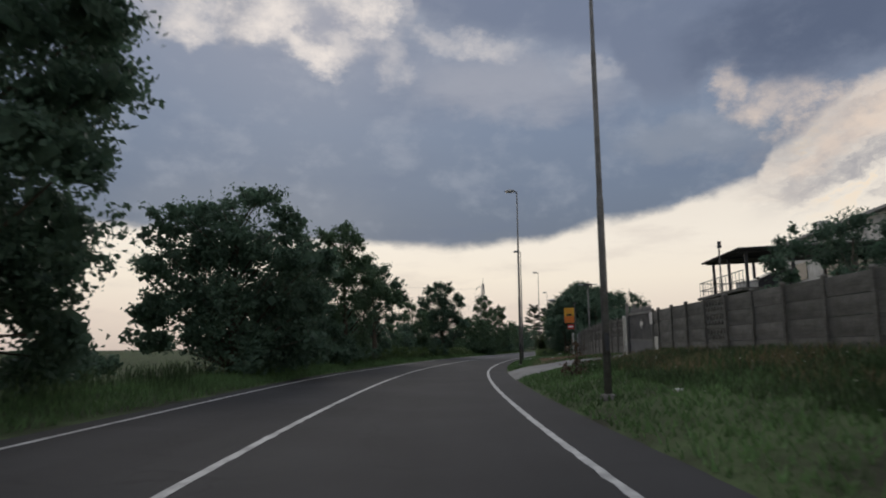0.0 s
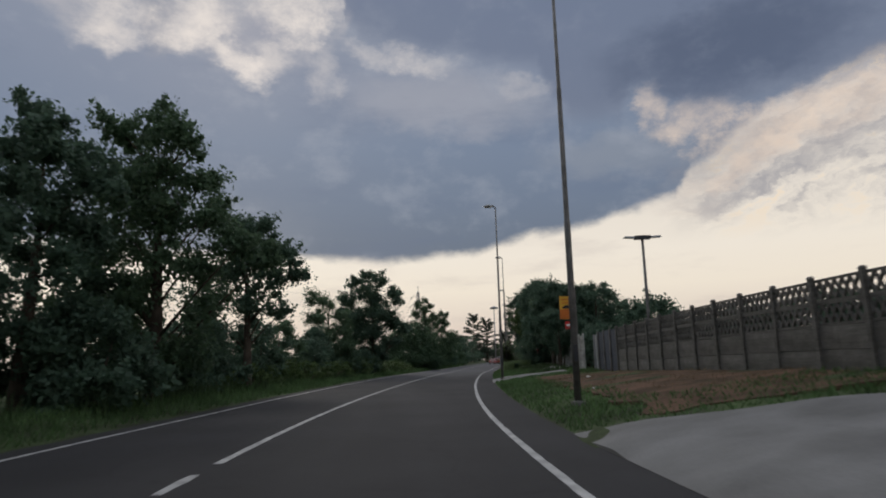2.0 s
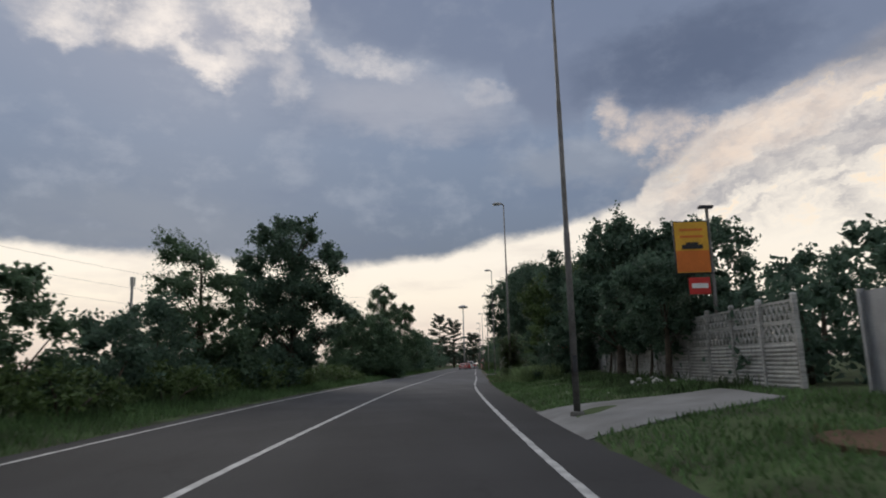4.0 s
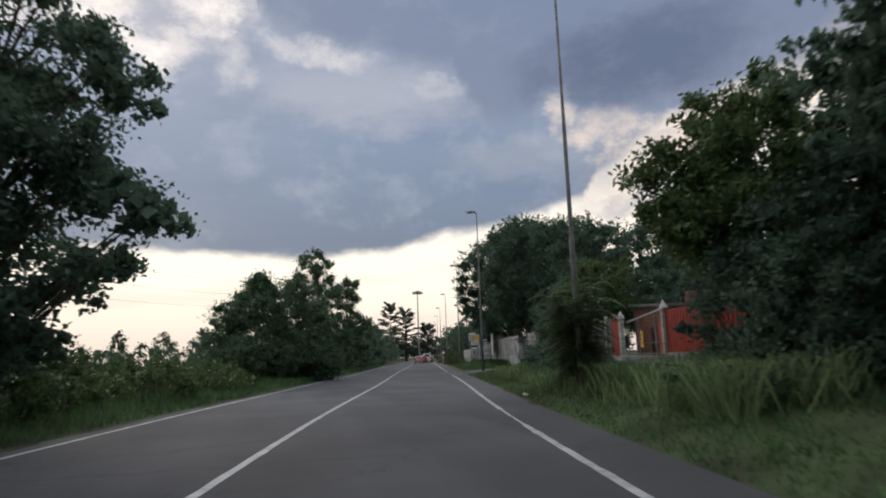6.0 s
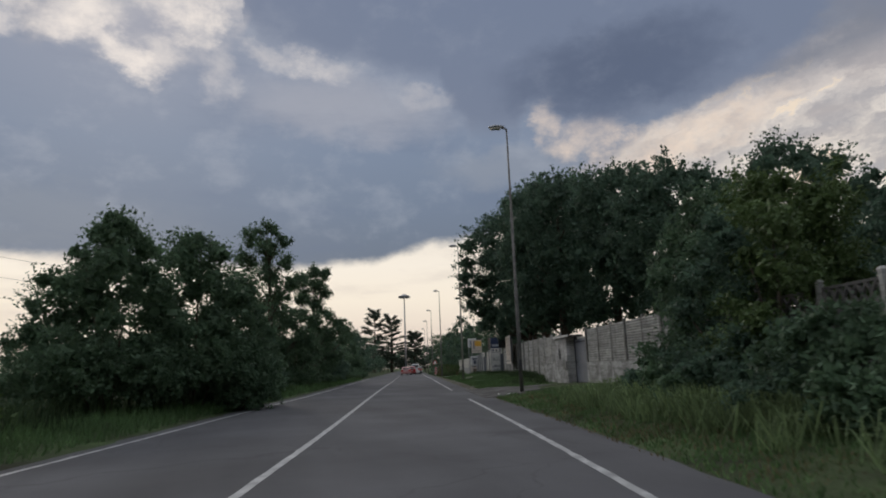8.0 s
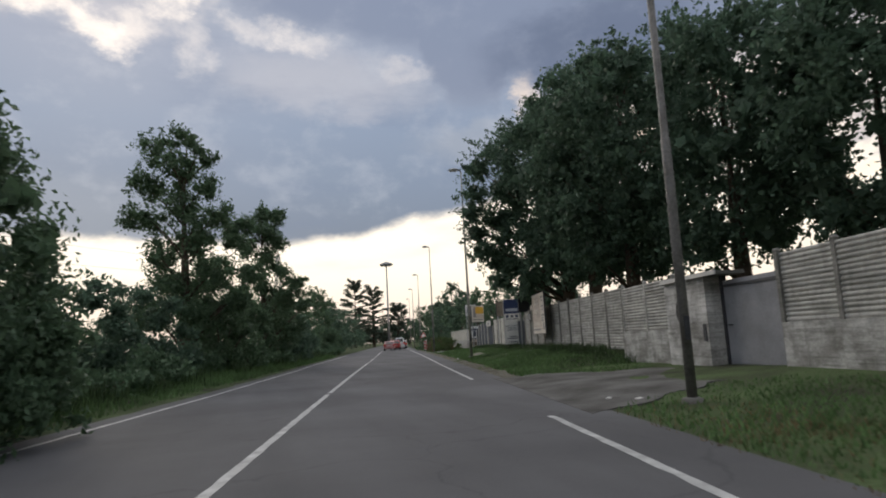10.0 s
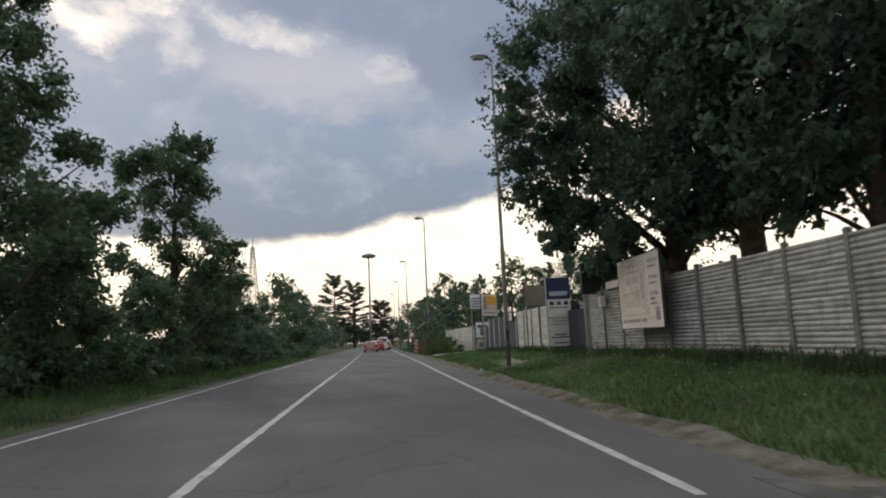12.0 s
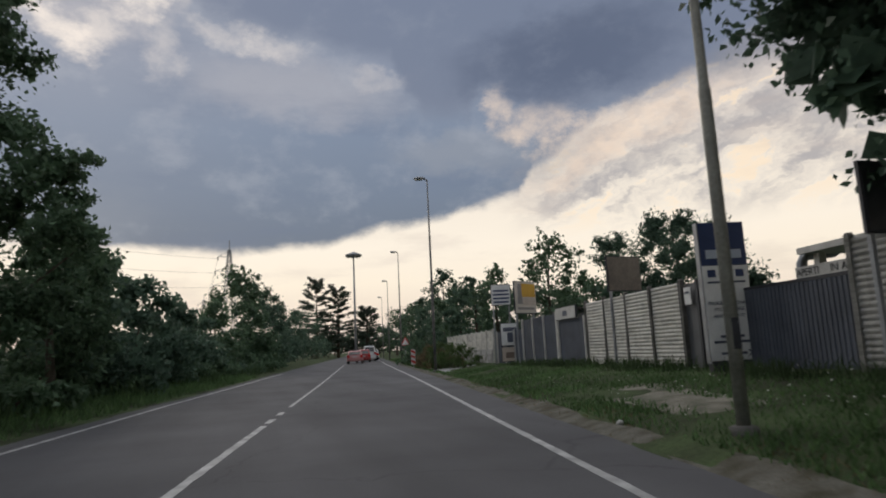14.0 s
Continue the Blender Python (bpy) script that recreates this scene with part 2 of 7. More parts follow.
def asphalt_material():
    m = material("asphalt", (0.048, 0.0475, 0.0495), 0.85, var=0.16, scale=0.35, fine_scale=45, bump=0.25, spec=0.15)
    nt = m.node_tree
    hsv = [n for n in nt.nodes if n.type == "HUE_SAT"][0]
    pos = [n for n in nt.nodes if n.type == "TEX_COORD"][0].outputs["Object"]
    # hairline cracks and worn patches
    warp = nt.nodes.new("ShaderNodeTexNoise")
    warp.inputs["Scale"].default_value, warp.inputs["Detail"].default_value = 0.9, 5
    nt.links.new(pos, warp.inputs[0])
    add = nt.nodes.new("ShaderNodeVectorMath")
    add.operation = "MULTIPLY_ADD"
    add.inputs[1].default_value = (1.6, 1.6, 0)
    nt.links.new(warp.outputs["Color"], add.inputs[0])
    nt.links.new(pos, add.inputs[2])
    vor = nt.nodes.new("ShaderNodeTexVoronoi")
    vor.feature = "DISTANCE_TO_EDGE"
    vor.inputs["Scale"].default_value = 0.22
    nt.links.new(add.outputs[0], vor.inputs[0])
    crack = nt.nodes.new("ShaderNodeMapRange")
    crack.inputs[1].default_value, crack.inputs[2].default_value = 0.0015, 0.006
    crack.inputs[3].default_value, crack.inputs[4].default_value = 0.82, 1.0
    nt.links.new(vor.outputs["Distance"], crack.inputs[0])
    dust = nt.nodes.new("ShaderNodeTexNoise")
    dust.inputs["Scale"].default_value, dust.inputs["Detail"].default_value = 0.12, 6
    stretch = nt.nodes.new("ShaderNodeMapping")
    stretch.inputs["Rotation"].default_value = (0, 0, radians(-11))
    stretch.inputs["Scale"].default_value = (6, 0.6, 1)
    nt.links.new(pos, stretch.inputs[0])
    nt.links.new(stretch.outputs[0], dust.inputs[0])
    band = nt.nodes.new("ShaderNodeMapRange")
    band.inputs[1].default_value, band.inputs[2].default_value = 0.35, 0.65
    band.inputs[3].default_value, band.inputs[4].default_value = 0.88, 1.14
    nt.links.new(dust.outputs[0], band.inputs[0])
    # the road's changing brightness is put into its colour: dim first stretch, lighter beyond
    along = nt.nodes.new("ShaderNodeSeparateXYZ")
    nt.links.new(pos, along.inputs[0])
    stretch_tone = nt.nodes.new("ShaderNodeMapRange")
    stretch_tone.inputs[1].default_value, stretch_tone.inputs[2].default_value = 62.0, 92.0
    stretch_tone.inputs[3].default_value, stretch_tone.inputs[4].default_value = 0.68, 2.0
    nt.links.new(along.outputs[1], stretch_tone.inputs[0])
    mix_tone = nt.nodes.new("ShaderNodeMath")
    mix_tone.operation = "MULTIPLY"
    nt.links.new(stretch_tone.outputs[0], mix_tone.inputs[0])
    nt.links.new(hsv.inputs["Value"].links[0].from_socket, mix_tone.inputs[1])
    old = mix_tone.outputs[0]
    a = nt.nodes.new("ShaderNodeMath")
    a.operation = "MULTIPLY"
    nt.links.new(crack.outputs[0], a.inputs[0])
    nt.links.new(band.outputs[0], a.inputs[1])
    c = nt.nodes.new("ShaderNodeMath")
    c.operation = "MULTIPLY"
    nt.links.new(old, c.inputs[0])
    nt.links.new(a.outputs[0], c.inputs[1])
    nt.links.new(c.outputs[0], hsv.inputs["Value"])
    return m


def weathered(m, moss=(0.05, 0.055, 0.04), amount=0.75, streaks=0.35):
    """Adds dark mossy patches and rain streaks, different on every slab."""
    nt = m.node_tree
    b = nt.nodes["Principled BSDF"]
    base = b.inputs["Base Color"].links[0].from_socket
    pos = [n for n in nt.nodes if n.type == "TEX_COORD"][0].outputs["Object"]
    info = nt.nodes.new("ShaderNodeObjectInfo")
    shift = nt.nodes.new("ShaderNodeVectorMath")
    shift.operation = "MULTIPLY_ADD"
    shift.inputs[1].default_value = (37.0, 11.0, 23.0)
    nt.links.new(info.outputs["Random"], shift.inputs[0])
    nt.links.new(pos, shift.inputs[2])
    for stretch, lo, hi, strength in (((1.6, 1.6, 5.5), 0.5, 0.66, amount), ((7.0, 7.0, 0.9), 0.5, 0.7, streaks), ((0.8, 0.8, 18.0), 0.48, 0.62, streaks)):
        mp = nt.nodes.new("ShaderNodeMapping")
        mp.inputs["Scale"].default_value = stretch
        nt.links.new(shift.outputs[0], mp.inputs[0])
        n = nt.nodes.new("ShaderNodeTexNoise")
        n.inputs["Scale"].default_value, n.inputs["Detail"].default_value, n.inputs["Roughness"].default_value = 1.0, 7, 0.65
        nt.links.new(mp.outputs[0], n.inputs[0])
        r = nt.nodes.new("ShaderNodeMapRange")
        r.inputs[1].default_value, r.inputs[2].default_value, r.inputs[4].default_value = lo, hi, strength
        nt.links.new(n.outputs[0], r.inputs[0])
        mix = nt.nodes.new("ShaderNodeMix")
        mix.data_type = "RGBA"
        nt.links.new(r.outputs[0], mix.inputs[0])
        nt.links.new(base, mix.inputs[6])
        mix.inputs[7].default_value = (*moss, 1)
        base = mix.outputs[2]
    nt.links.new(base, b.inputs["Base Color"])
    return m


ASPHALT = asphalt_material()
APRON_ASPHALT = material("apron_asphalt", (0.105, 0.102, 0.098), 0.88, var=0.3, scale=1.1, fine_scale=40, bump=0.4, dark=(0.06, 0.058, 0.053), spec=0.1)
PAINT = material("road_paint", (0.4, 0.4, 0.39), 0.7, var=0.2, scale=3.0, fine_scale=35, bump=0.2, dark=(0.25, 0.25, 0.245))
GROUND = material("meadow_soil", (0.058, 0.082, 0.037), 0.95, var=0.35, scale=0.7, fine_scale=18, bump=0.8, dark=(0.04, 0.042, 0.028), spec=0.05)
SOIL = material("dry_soil", (0.115, 0.072, 0.05), 0.95, var=0.3, scale=1.2, fine_scale=20, bump=0.8, dark=(0.06, 0.045, 0.03), spec=0.05)
DIRT = material("roadside_dirt", (0.13, 0.125, 0.108), 0.95, var=0.3, scale=2.5, fine_scale=40, bump=0.8, dark=(0.07, 0.065, 0.045), spec=0.05)
SLAB = material("pale_concrete", (0.29, 0.29, 0.28), 0.85, var=0.14, scale=0.9, fine_scale=30, bump=0.2)
DRIVE = material("driveway_concrete", (0.165, 0.165, 0.162), 0.85, var=0.16, scale=0.9, fine_scale=30, bump=0.2, dark=(0.115, 0.114, 0.11))
OLD_SLAB = material("overgrown_concrete", (0.17, 0.155, 0.125), 0.9, var=0.4, scale=2.2, fine_scale=26, bump=0.5, dark=(0.06, 0.065, 0.035))
CONCRETE = weathered(material("precast_concrete", (0.39, 0.385, 0.36), 0.88, var=0.22, scale=1.6, fine_scale=30, bump=0.3, per_object=0.14), amount=0.34, streaks=0.4)
CONCRETE_PALE = weathered(material("pale_precast", (0.6, 0.585, 0.53), 0.85, var=0.14, scale=1.4, fine_scale=30, bump=0.25, per_object=0.08), amount=0.35, streaks=0.2)
CONCRETE_DARK = weathered(material("weathered_concrete", (0.125, 0.12, 0.11), 0.9, var=0.3, scale=1.8, fine_scale=28, bump=0.35, per_object=0.14), amount=0.5)
PLASTER = weathered(material("stained_plaster", (0.46, 0.455, 0.44), 0.9, var=0.32, scale=1.3, fine_scale=22, bump=0.3, dark=(0.2, 0.195, 0.18)), amount=0.42)
STEEL = material("galvanised_steel", (0.3, 0.31, 0.32), 0.5, 0.55, var=0.18, scale=2, fine_scale=30, bump=0.08)
POLE = material("weathered_pole_steel", (0.18, 0.178, 0.174), 0.6, 0.35, var=0.3, scale=1.5, fine_scale=24, bump=0.12, dark=(0.1, 0.095, 0.085))
POLE_GREEN = material("greenish_pole_coating", (0.26, 0.26, 0.225), 0.6, 0.1, var=0.25, scale=2, fine_scale=24, bump=0.12)
DARK_STEEL = material("dark_steel", (0.05, 0.052, 0.058), 0.55, 0.4, var=0.2, scale=3, fine_scale=30, bump=0.08)
DOOR_GREY = material("grey_door_paint", (0.2, 0.207, 0.225), 0.6, 0.1, var=0.16, scale=1.6, fine_scale=24, bump=0.06)
GATE_BAR = material("gate_bar_paint", (0.15, 0.15, 0.145), 0.6, 0.2, var=0.2, scale=2, fine_scale=30, bump=0.08)
GATE_GREY = material("grey_gate_paint", (0.11, 0.115, 0.12), 0.55, 0.25, var=0.15, scale=2, fine_scale=30, bump=0.08)
SLATE = material("slate_blue_panel", (0.075, 0.085, 0.105), 0.6, 0.1, var=0.18, scale=1.5, fine_scale=30, bump=0.1, per_object=0.15)
RED_SHEET = material("red_sheet_metal", (0.34, 0.045, 0.03), 0.55, 0.1, var=0.3, scale=2.2, fine_scale=24, bump=0.1, dark=(0.25, 0.035, 0.022))
WHITE = material("white_paint", (0.74, 0.74, 0.72), 0.6, var=0.1, scale=2, fine_scale=30, bump=0.05)
OFF_WHITE = material("aged_white", (0.52, 0.51, 0.48), 0.7, var=0.15, scale=2, fine_scale=30, bump=0.08)
CREAM = material("cream_board", (0.66, 0.6, 0.52), 0.6, var=0.1, scale=1.0, fine_scale=20, bump=0.03)
INK_PALE = material("faded_ink", (0.27, 0.25, 0.24), 0.6, var=0.12, scale=3, fine_scale=20, bump=0.0)
BEIGE = material("beige_board", (0.6, 0.51, 0.43), 0.6, var=0.12, scale=1.0, fine_scale=20, bump=0.03)
HAZY_BOARD = material("weathered_board", (0.15, 0.125, 0.1), 0.6, var=0.3, scale=1.2, fine_scale=20, bump=0.03)
PALE_RED = material("pale_red_car_paint", (0.42, 0.2, 0.19), 0.35, 0.1, var=0.08, scale=1, fine_scale=20, bump=0, spec=0.5)
BROWN = material("faded_brown_board", (0.2, 0.15, 0.12), 0.7, var=0.2, scale=2, fine_scale=20, bump=0.05)
TAN_PRINT = material("tan_print", (0.55, 0.47, 0.4), 0.6, var=0.2, scale=1.5, fine_scale=20, bump=0.0)
DARK_PRINT = material("brown_print", (0.43, 0.36, 0.3), 0.6, var=0.15, scale=2, fine_scale=20, bump=0.0)
BLUE = material("navy_sign_face", (0.03, 0.05, 0.125), 0.5, var=0.1, scale=2, fine_scale=20, bump=0.0)
INK = material("grey_ink", (0.09, 0.1, 0.13), 0.6, var=0.1, scale=4, fine_scale=20, bump=0.0)
PALE_BLUE = material("pale_blue_sign", (0.45, 0.5, 0.58), 0.5, var=0.08, scale=2, fine_scale=20, bump=0.0)
YELLOW = material("yellow_sign", (0.65, 0.36, 0.03), 0.5, var=0.12, scale=2, fine_scale=20, bump=0.0)
ORANGE = material("orange_sign", (0.6, 0.16, 0.02), 0.5, var=0.12, scale=2, fine_scale=20, bump=0.0)
BLACK = material("black_paint", (0.015, 0.015, 0.016), 0.5, var=0.1, scale=3, fine_scale=20, bump=0.0)
BOTTLE_LABEL = material("bottle_label", (0.42, 0.45, 0.12), 0.5, var=0.15, scale=12, fine_scale=60, bump=0.0)
SIGN_RED = material("sign_red", (0.5, 0.03, 0.025), 0.45, var=0.1, scale=3, fine_scale=20, bump=0.0)
ROOF_SHEET = material("corrugated_roof", (0.12, 0.115, 0.11), 0.7, 0.2, var=0.25, scale=1.5, fine_scale=18, bump=0.15)
GREEN_WALL = material("green_grey_render", (0.2, 0.23, 0.2), 0.85, var=0.15, scale=0.8, fine_scale=18, bump=0.15)
BARK = material("bark", (0.075, 0.06, 0.045), 0.95, var=0.4, scale=3, fine_scale=26, bump=0.9)
LEAF = material("broad_leaf", (0.092, 0.15, 0.086), 0.5, var=0.25, scale=0.9, fine_scale=9, bump=0, per_island=0.2, translucent=0.4, spec=0.2)
LEAF_LIGHT = material("fresh_leaf", (0.09, 0.138, 0.05), 0.5, var=0.25, scale=0.9, fine_scale=9, bump=0, per_island=0.2, translucent=0.3, spec=0.2)
LEAF_DARK = material("dark_leaf", (0.086, 0.14, 0.096), 0.5, var=0.25, scale=0.9, fine_scale=9, bump=0, per_island=0.2, translucent=0.48, spec=0.2)
LEAF_DRY = material("dry_leaf", (0.1, 0.07, 0.045), 0.7, var=0.3, scale=0.9, fine_scale=9, bump=0, per_island=0.2, translucent=0.2)
NEEDLE = material("cedar_needle", (0.045, 0.068, 0.045), 0.6, var=0.25, scale=0.6, fine_scale=6, bump=0, per_island=0.3, translucent=0.1)
GRASS = material("grass_blade", (0.094, 0.16, 0.064), 0.6, var=0.3, scale=0.5, fine_scale=5, bump=0, per_island=0.35, translucent=0.35, spec=0.1)
WEED = material("weed_blade", (0.056, 0.088, 0.04), 0.6, var=0.35, scale=0.5, fine_scale=5, bump=0, per_island=0.4, translucent=0.35, spec=0.1)
REED = material("reed_blade", (0.17, 0.235, 0.11), 0.55, var=0.3, scale=0.5, fine_scale=5, bump=0, per_island=0.35, translucent=0.35, spec=0.1)
STRAW = material("dry_grass_blade", (0.15, 0.115, 0.06), 0.7, var=0.3, scale=0.5, fine_scale=5, bump=0, per_island=0.35, translucent=0.3)
PETAL = material("white_petal", (0.7, 0.7, 0.62), 0.6, var=0.1, scale=3, fine_scale=20, bump=0)
RUBBLE = material("sandy_rubble", (0.26, 0.215, 0.165), 0.95, var=0.35, scale=2.2, fine_scale=26, bump=0.9, dark=(0.13, 0.11, 0.085), spec=0.05)
STONE = material("white_stone", (0.5, 0.49, 0.46), 0.85, var=0.25, scale=4, fine_scale=30, bump=0.3, per_island=0.2)
RUST = material("rusted_steel", (0.085, 0.052, 0.038), 0.85, 0.15, var=0.4, scale=2.0, fine_scale=26, bump=0.25, dark=(0.04, 0.03, 0.026))
BRICK = material("old_brick", (0.2, 0.09, 0.06), 0.9, var=0.3, scale=5, fine_scale=30, bump=0.4)
CAR_RED = material("red_car_paint", (0.26, 0.022, 0.02), 0.3, 0.1, var=0.08, scale=1, fine_scale=20, bump=0, spec=0.6)
CAR_WHITE = material("white_car_paint", (0.55, 0.55, 0.55), 0.3, 0.1, var=0.06, scale=1, fine_scale=20, bump=0, spec=0.6)
CAR_DARK = material("dark_car_paint", (0.04, 0.04, 0.045), 0.3, 0.2, var=0.08, scale=1, fine_scale=20, bump=0, spec=0.6)
RUBBER = material("tyre_rubber", (0.02, 0.02, 0.02), 0.85, var=0.2, scale=6, fine_scale=40, bump=0.1)
CAR_GLASS = material("tinted_car_glass", (0.015, 0.018, 0.02), 0.08, var=0.05, scale=1, fine_scale=10, bump=0, spec=0.8)
TAIL = material("red_lamp_glass", (0.5, 0.015, 0.01), 0.2, var=0.1, scale=4, fine_scale=30, bump=0, spec=0.7)
LENS = material("lamp_lens", (0.5, 0.5, 0.47), 0.25, var=0.1, scale=4, fine_scale=30, bump=0, spec=0.6)

# ---- the road's line: s runs with y, d goes to the right of the centre marking ----
KNOTS = [(-60, -1.2), (-30, -1.6), (0, -2.3), (12, -2.5), (24, -2.3), (36, -1.58), (52, 0.4), (65, 2.5), (82, 5.6), (100, 9.5), (118, 13.25), (135, 16.85), (154, 20.95), (184, 27.2), (213, 33.4), (250, 41.3), (300, 52), (380, 69)]
KS, KX = np.array([k[0] for k in KNOTS], float), np.array([k[1] for k in KNOTS], float)
KM = np.gradient(KX, KS)


def axis(s):
    """x of the centre marking, and its slope, at y = s."""
    if s <= KS[0] or s >= KS[-1]:
        e = 0 if s <= KS[0] else -1
        return float(KX[e] + KM[e] * (s - KS[e])), float(KM[e])
    i = int(np.searchsorted(KS, s)) - 1
    h = KS[i + 1] - KS[i]
    t = (s - KS[i]) / h
    x = (2 * t**3 - 3 * t**2 + 1) * KX[i] + (t**3 - 2 * t**2 + t) * h * KM[i] + (3 * t**2 - 2 * t**3) * KX[i + 1] + (t**3 - t**2) * h * KM[i + 1]
    g = ((6 * t**2 - 6 * t) * (KX[i] - KX[i + 1]) / h + (3 * t**2 - 4 * t + 1) * KM[i] + (3 * t**2 - 2 * t) * KM[i + 1])
    return float(x), float(g)


def at(s, d):
    x, g = axis(s)
    n = math.hypot(1, g)
    return x + d / n, s - d * g / n


def heading(s):
    """Turn about z, in degrees, that lays +y along the road."""
    return -math.degrees(math.atan(axis(s)[1]))


BANK_S = [-60, 5, 24, 30, 40, 52, 58, 73, 90, 108, 116, 121, 122.5, 130, 138, 150, 165, 180, 400]
BANK_Z = [1.1, 1.1, 0.98, 0.86, 0.73, 0.5, 0.52, 0.66, 0.42, 0.42, 0.22, 0.14, 0.55, 0.64, 0.58, 0.44, 0.16, 0.13, 0.1]


def land(s, d):
    """Height of the ground; the verge on the right climbs to the foot of the fences."""
    if d > 4.9:
        t = min(1.0, max(0.0, d - 5.0 - 0.16 * noise.noise((s * 0.55, 5.0, 0.0)) - 0.08 * noise.noise((s * 1.7, 8.0, 0.0))) / 4.9)
        z = float(np.interp(s, BANK_S, BANK_Z)) * t ** 0.75 - (0.012 if t == 0 else 0)
        if d > 12:
            z *= max(0.2, 1 - (d - 12) / 60)
    elif d < -4.3:
        z = 0.16 * min(1.0, (-4.3 - d) / 1.5)
    else:
        z = -0.012
    bump = noise.noise((s * 0.45, d * 0.7, 3.1)) * 0.05 if abs(d) < 60 and (d > 5.4 or d < -4.4) else 0
    return z + bump


# ---- building blocks ----


class Shape:
    """Collects vertices and faces of one mesh."""

    def __init__(self):
        self.v, self.f = [], []

    def add(self, verts, faces):
        k = len(self.v)
        self.v += [tuple(p) for p in verts]
        self.f += [tuple(i + k for i in f) for f in faces]
        return self

    def box(self, c, size, turn=None, taper=1.0):
        hx, hy, hz = (a / 2 for a in size)
        vs = []
        for z in (-1, 1):
            k = taper if z > 0 else 1
            vs += [Vector((x * hx * k, y * hy * k, z * hz)) for x, y in ((-1, -1), (1, -1), (1, 1), (-1, 1))]
        if turn is not None:
            vs = [turn @ p for p in vs]
        c = Vector(c)
        return self.add([p + c for p in vs], [(3, 2, 1, 0), (4, 5, 6, 7), (0, 1, 5, 4), (1, 2, 6, 5), (2, 3, 7, 6), (3, 0, 4, 7)])

    def bar(self, a, b, w, h=None):
        """A square bar from a to b."""
        a, b = Vector(a), Vector(b)
        q = (b - a).to_track_quat("Z", "Y").to_matrix()
        return self.box((a + b) / 2, (w, h or w, (b - a).length), q)

    def tube(self, points, radii, n=8, caps=True):
        rings = []
        for i, p in enumerate(points):
            p = Vector(p)
            way = Vector(points[min(i + 1, len(points) - 1)]) - Vector(points[max(i - 1, 0)])
            q = way.to_track_quat("Z", "Y").to_matrix()
            rings.append([p + q @ Vector((math.cos(2 * math.pi * k / n) * radii[i], math.sin(2 * math.pi * k / n) * radii[i], 0)) for k in range(n)])
        faces = [(i * n + k, i * n + (k + 1) % n, (i + 1) * n + (k + 1) % n, (i + 1) * n + k) for i in range(len(rings) - 1) for k in range(n)]
        if caps:
            faces += [tuple(range(n - 1, -1, -1)), tuple((len(rings) - 1) * n + k for k in range(n))]
        return self.add([p for r in rings for p in r], faces)

    def loft(self, sections, close=True):
        """Sections of equal length, joined one to the next."""
        n = len(sections[0])
        faces = [(i * n + k, i * n + (k + 1) % n, (i + 1) * n + (k + 1) % n, (i + 1) * n + k) for i in range(len(sections) - 1) for k in range(n)]
        if close:
            faces += [tuple(range(n - 1, -1, -1)), tuple((len(sections) - 1) * n + k for k in range(n))]
        return self.add([p for s in sections for p in s], faces)

    def mesh(self, name, mat, smooth=False):
        me = bpy.data.meshes.new(name)
        me.from_pydata(self.v, [], self.f)
        me.materials.append(mat)
        if smooth:
            me.polygons.foreach_set("use_smooth", [True] * len(me.polygons))
        me.update()
        return me


def part(name, shape, mat, parent, label="", smooth=False, place=None):
    """One mesh under a thing, or under a part of it. shape: a Shape, or a mesh that alike pieces share."""
    ob = new(name, shape.mesh(name, mat, smooth) if isinstance(shape, Shape) else shape)
    ob.parent = parent
    if place is not None:
        ob.matrix_basis = place
    return tagged(ob, label)


def thing(name, label, category, place=None, group="", kind=""):
    ob = new(name)
    ob.empty_display_size = 0.3
    if place is not None:
        ob.matrix_basis = place
    return tagged(ob, label, category, group, kind)


def on_road(s, d, z=None, turn=0.0):
    x, y = at(s, d)
    return pose(x, y, land(s, d) if z is None else z, 0, 0, heading(s) + turn)


def quads(name, co, mat):
    """A mesh of loose four-cornered faces from an array (n, 4, 3)."""
    n = len(co)
    me = bpy.data.meshes.new(name)
    me.vertices.add(n * 4)
    me.vertices.foreach_set("co", co.astype(np.float32).ravel())
    me.loops.add(n * 4)
    me.loops.foreach_set("vertex_index", np.arange(n * 4, dtype=np.int32))
    me.polygons.add(n)
    me.polygons.foreach_set("loop_start", np.arange(0, n * 4, 4, dtype=np.int32))
    me.polygons.foreach_set("loop_total", np.full(n, 4, dtype=np.int32))
    me.materials.append(mat)
    me.update(calc_edges=True)
    return me


# ---- ground, road and markings ----


def sheet(name, rows, label, category, mat, kind="structure", smooth=True):
    """A grid surface; rows of points of equal length."""
    n = len(rows[0])
    sh = Shape()
    sh.add([p for r in rows for p in r], [(i * n + k, i * n + k + 1, (i + 1) * n + k + 1, (i + 1) * n + k) for i in range(len(rows) - 1) for k in range(n - 1)])
    return tagged(new(name, sh.mesh(name, mat, smooth)), label, category, kind=kind)


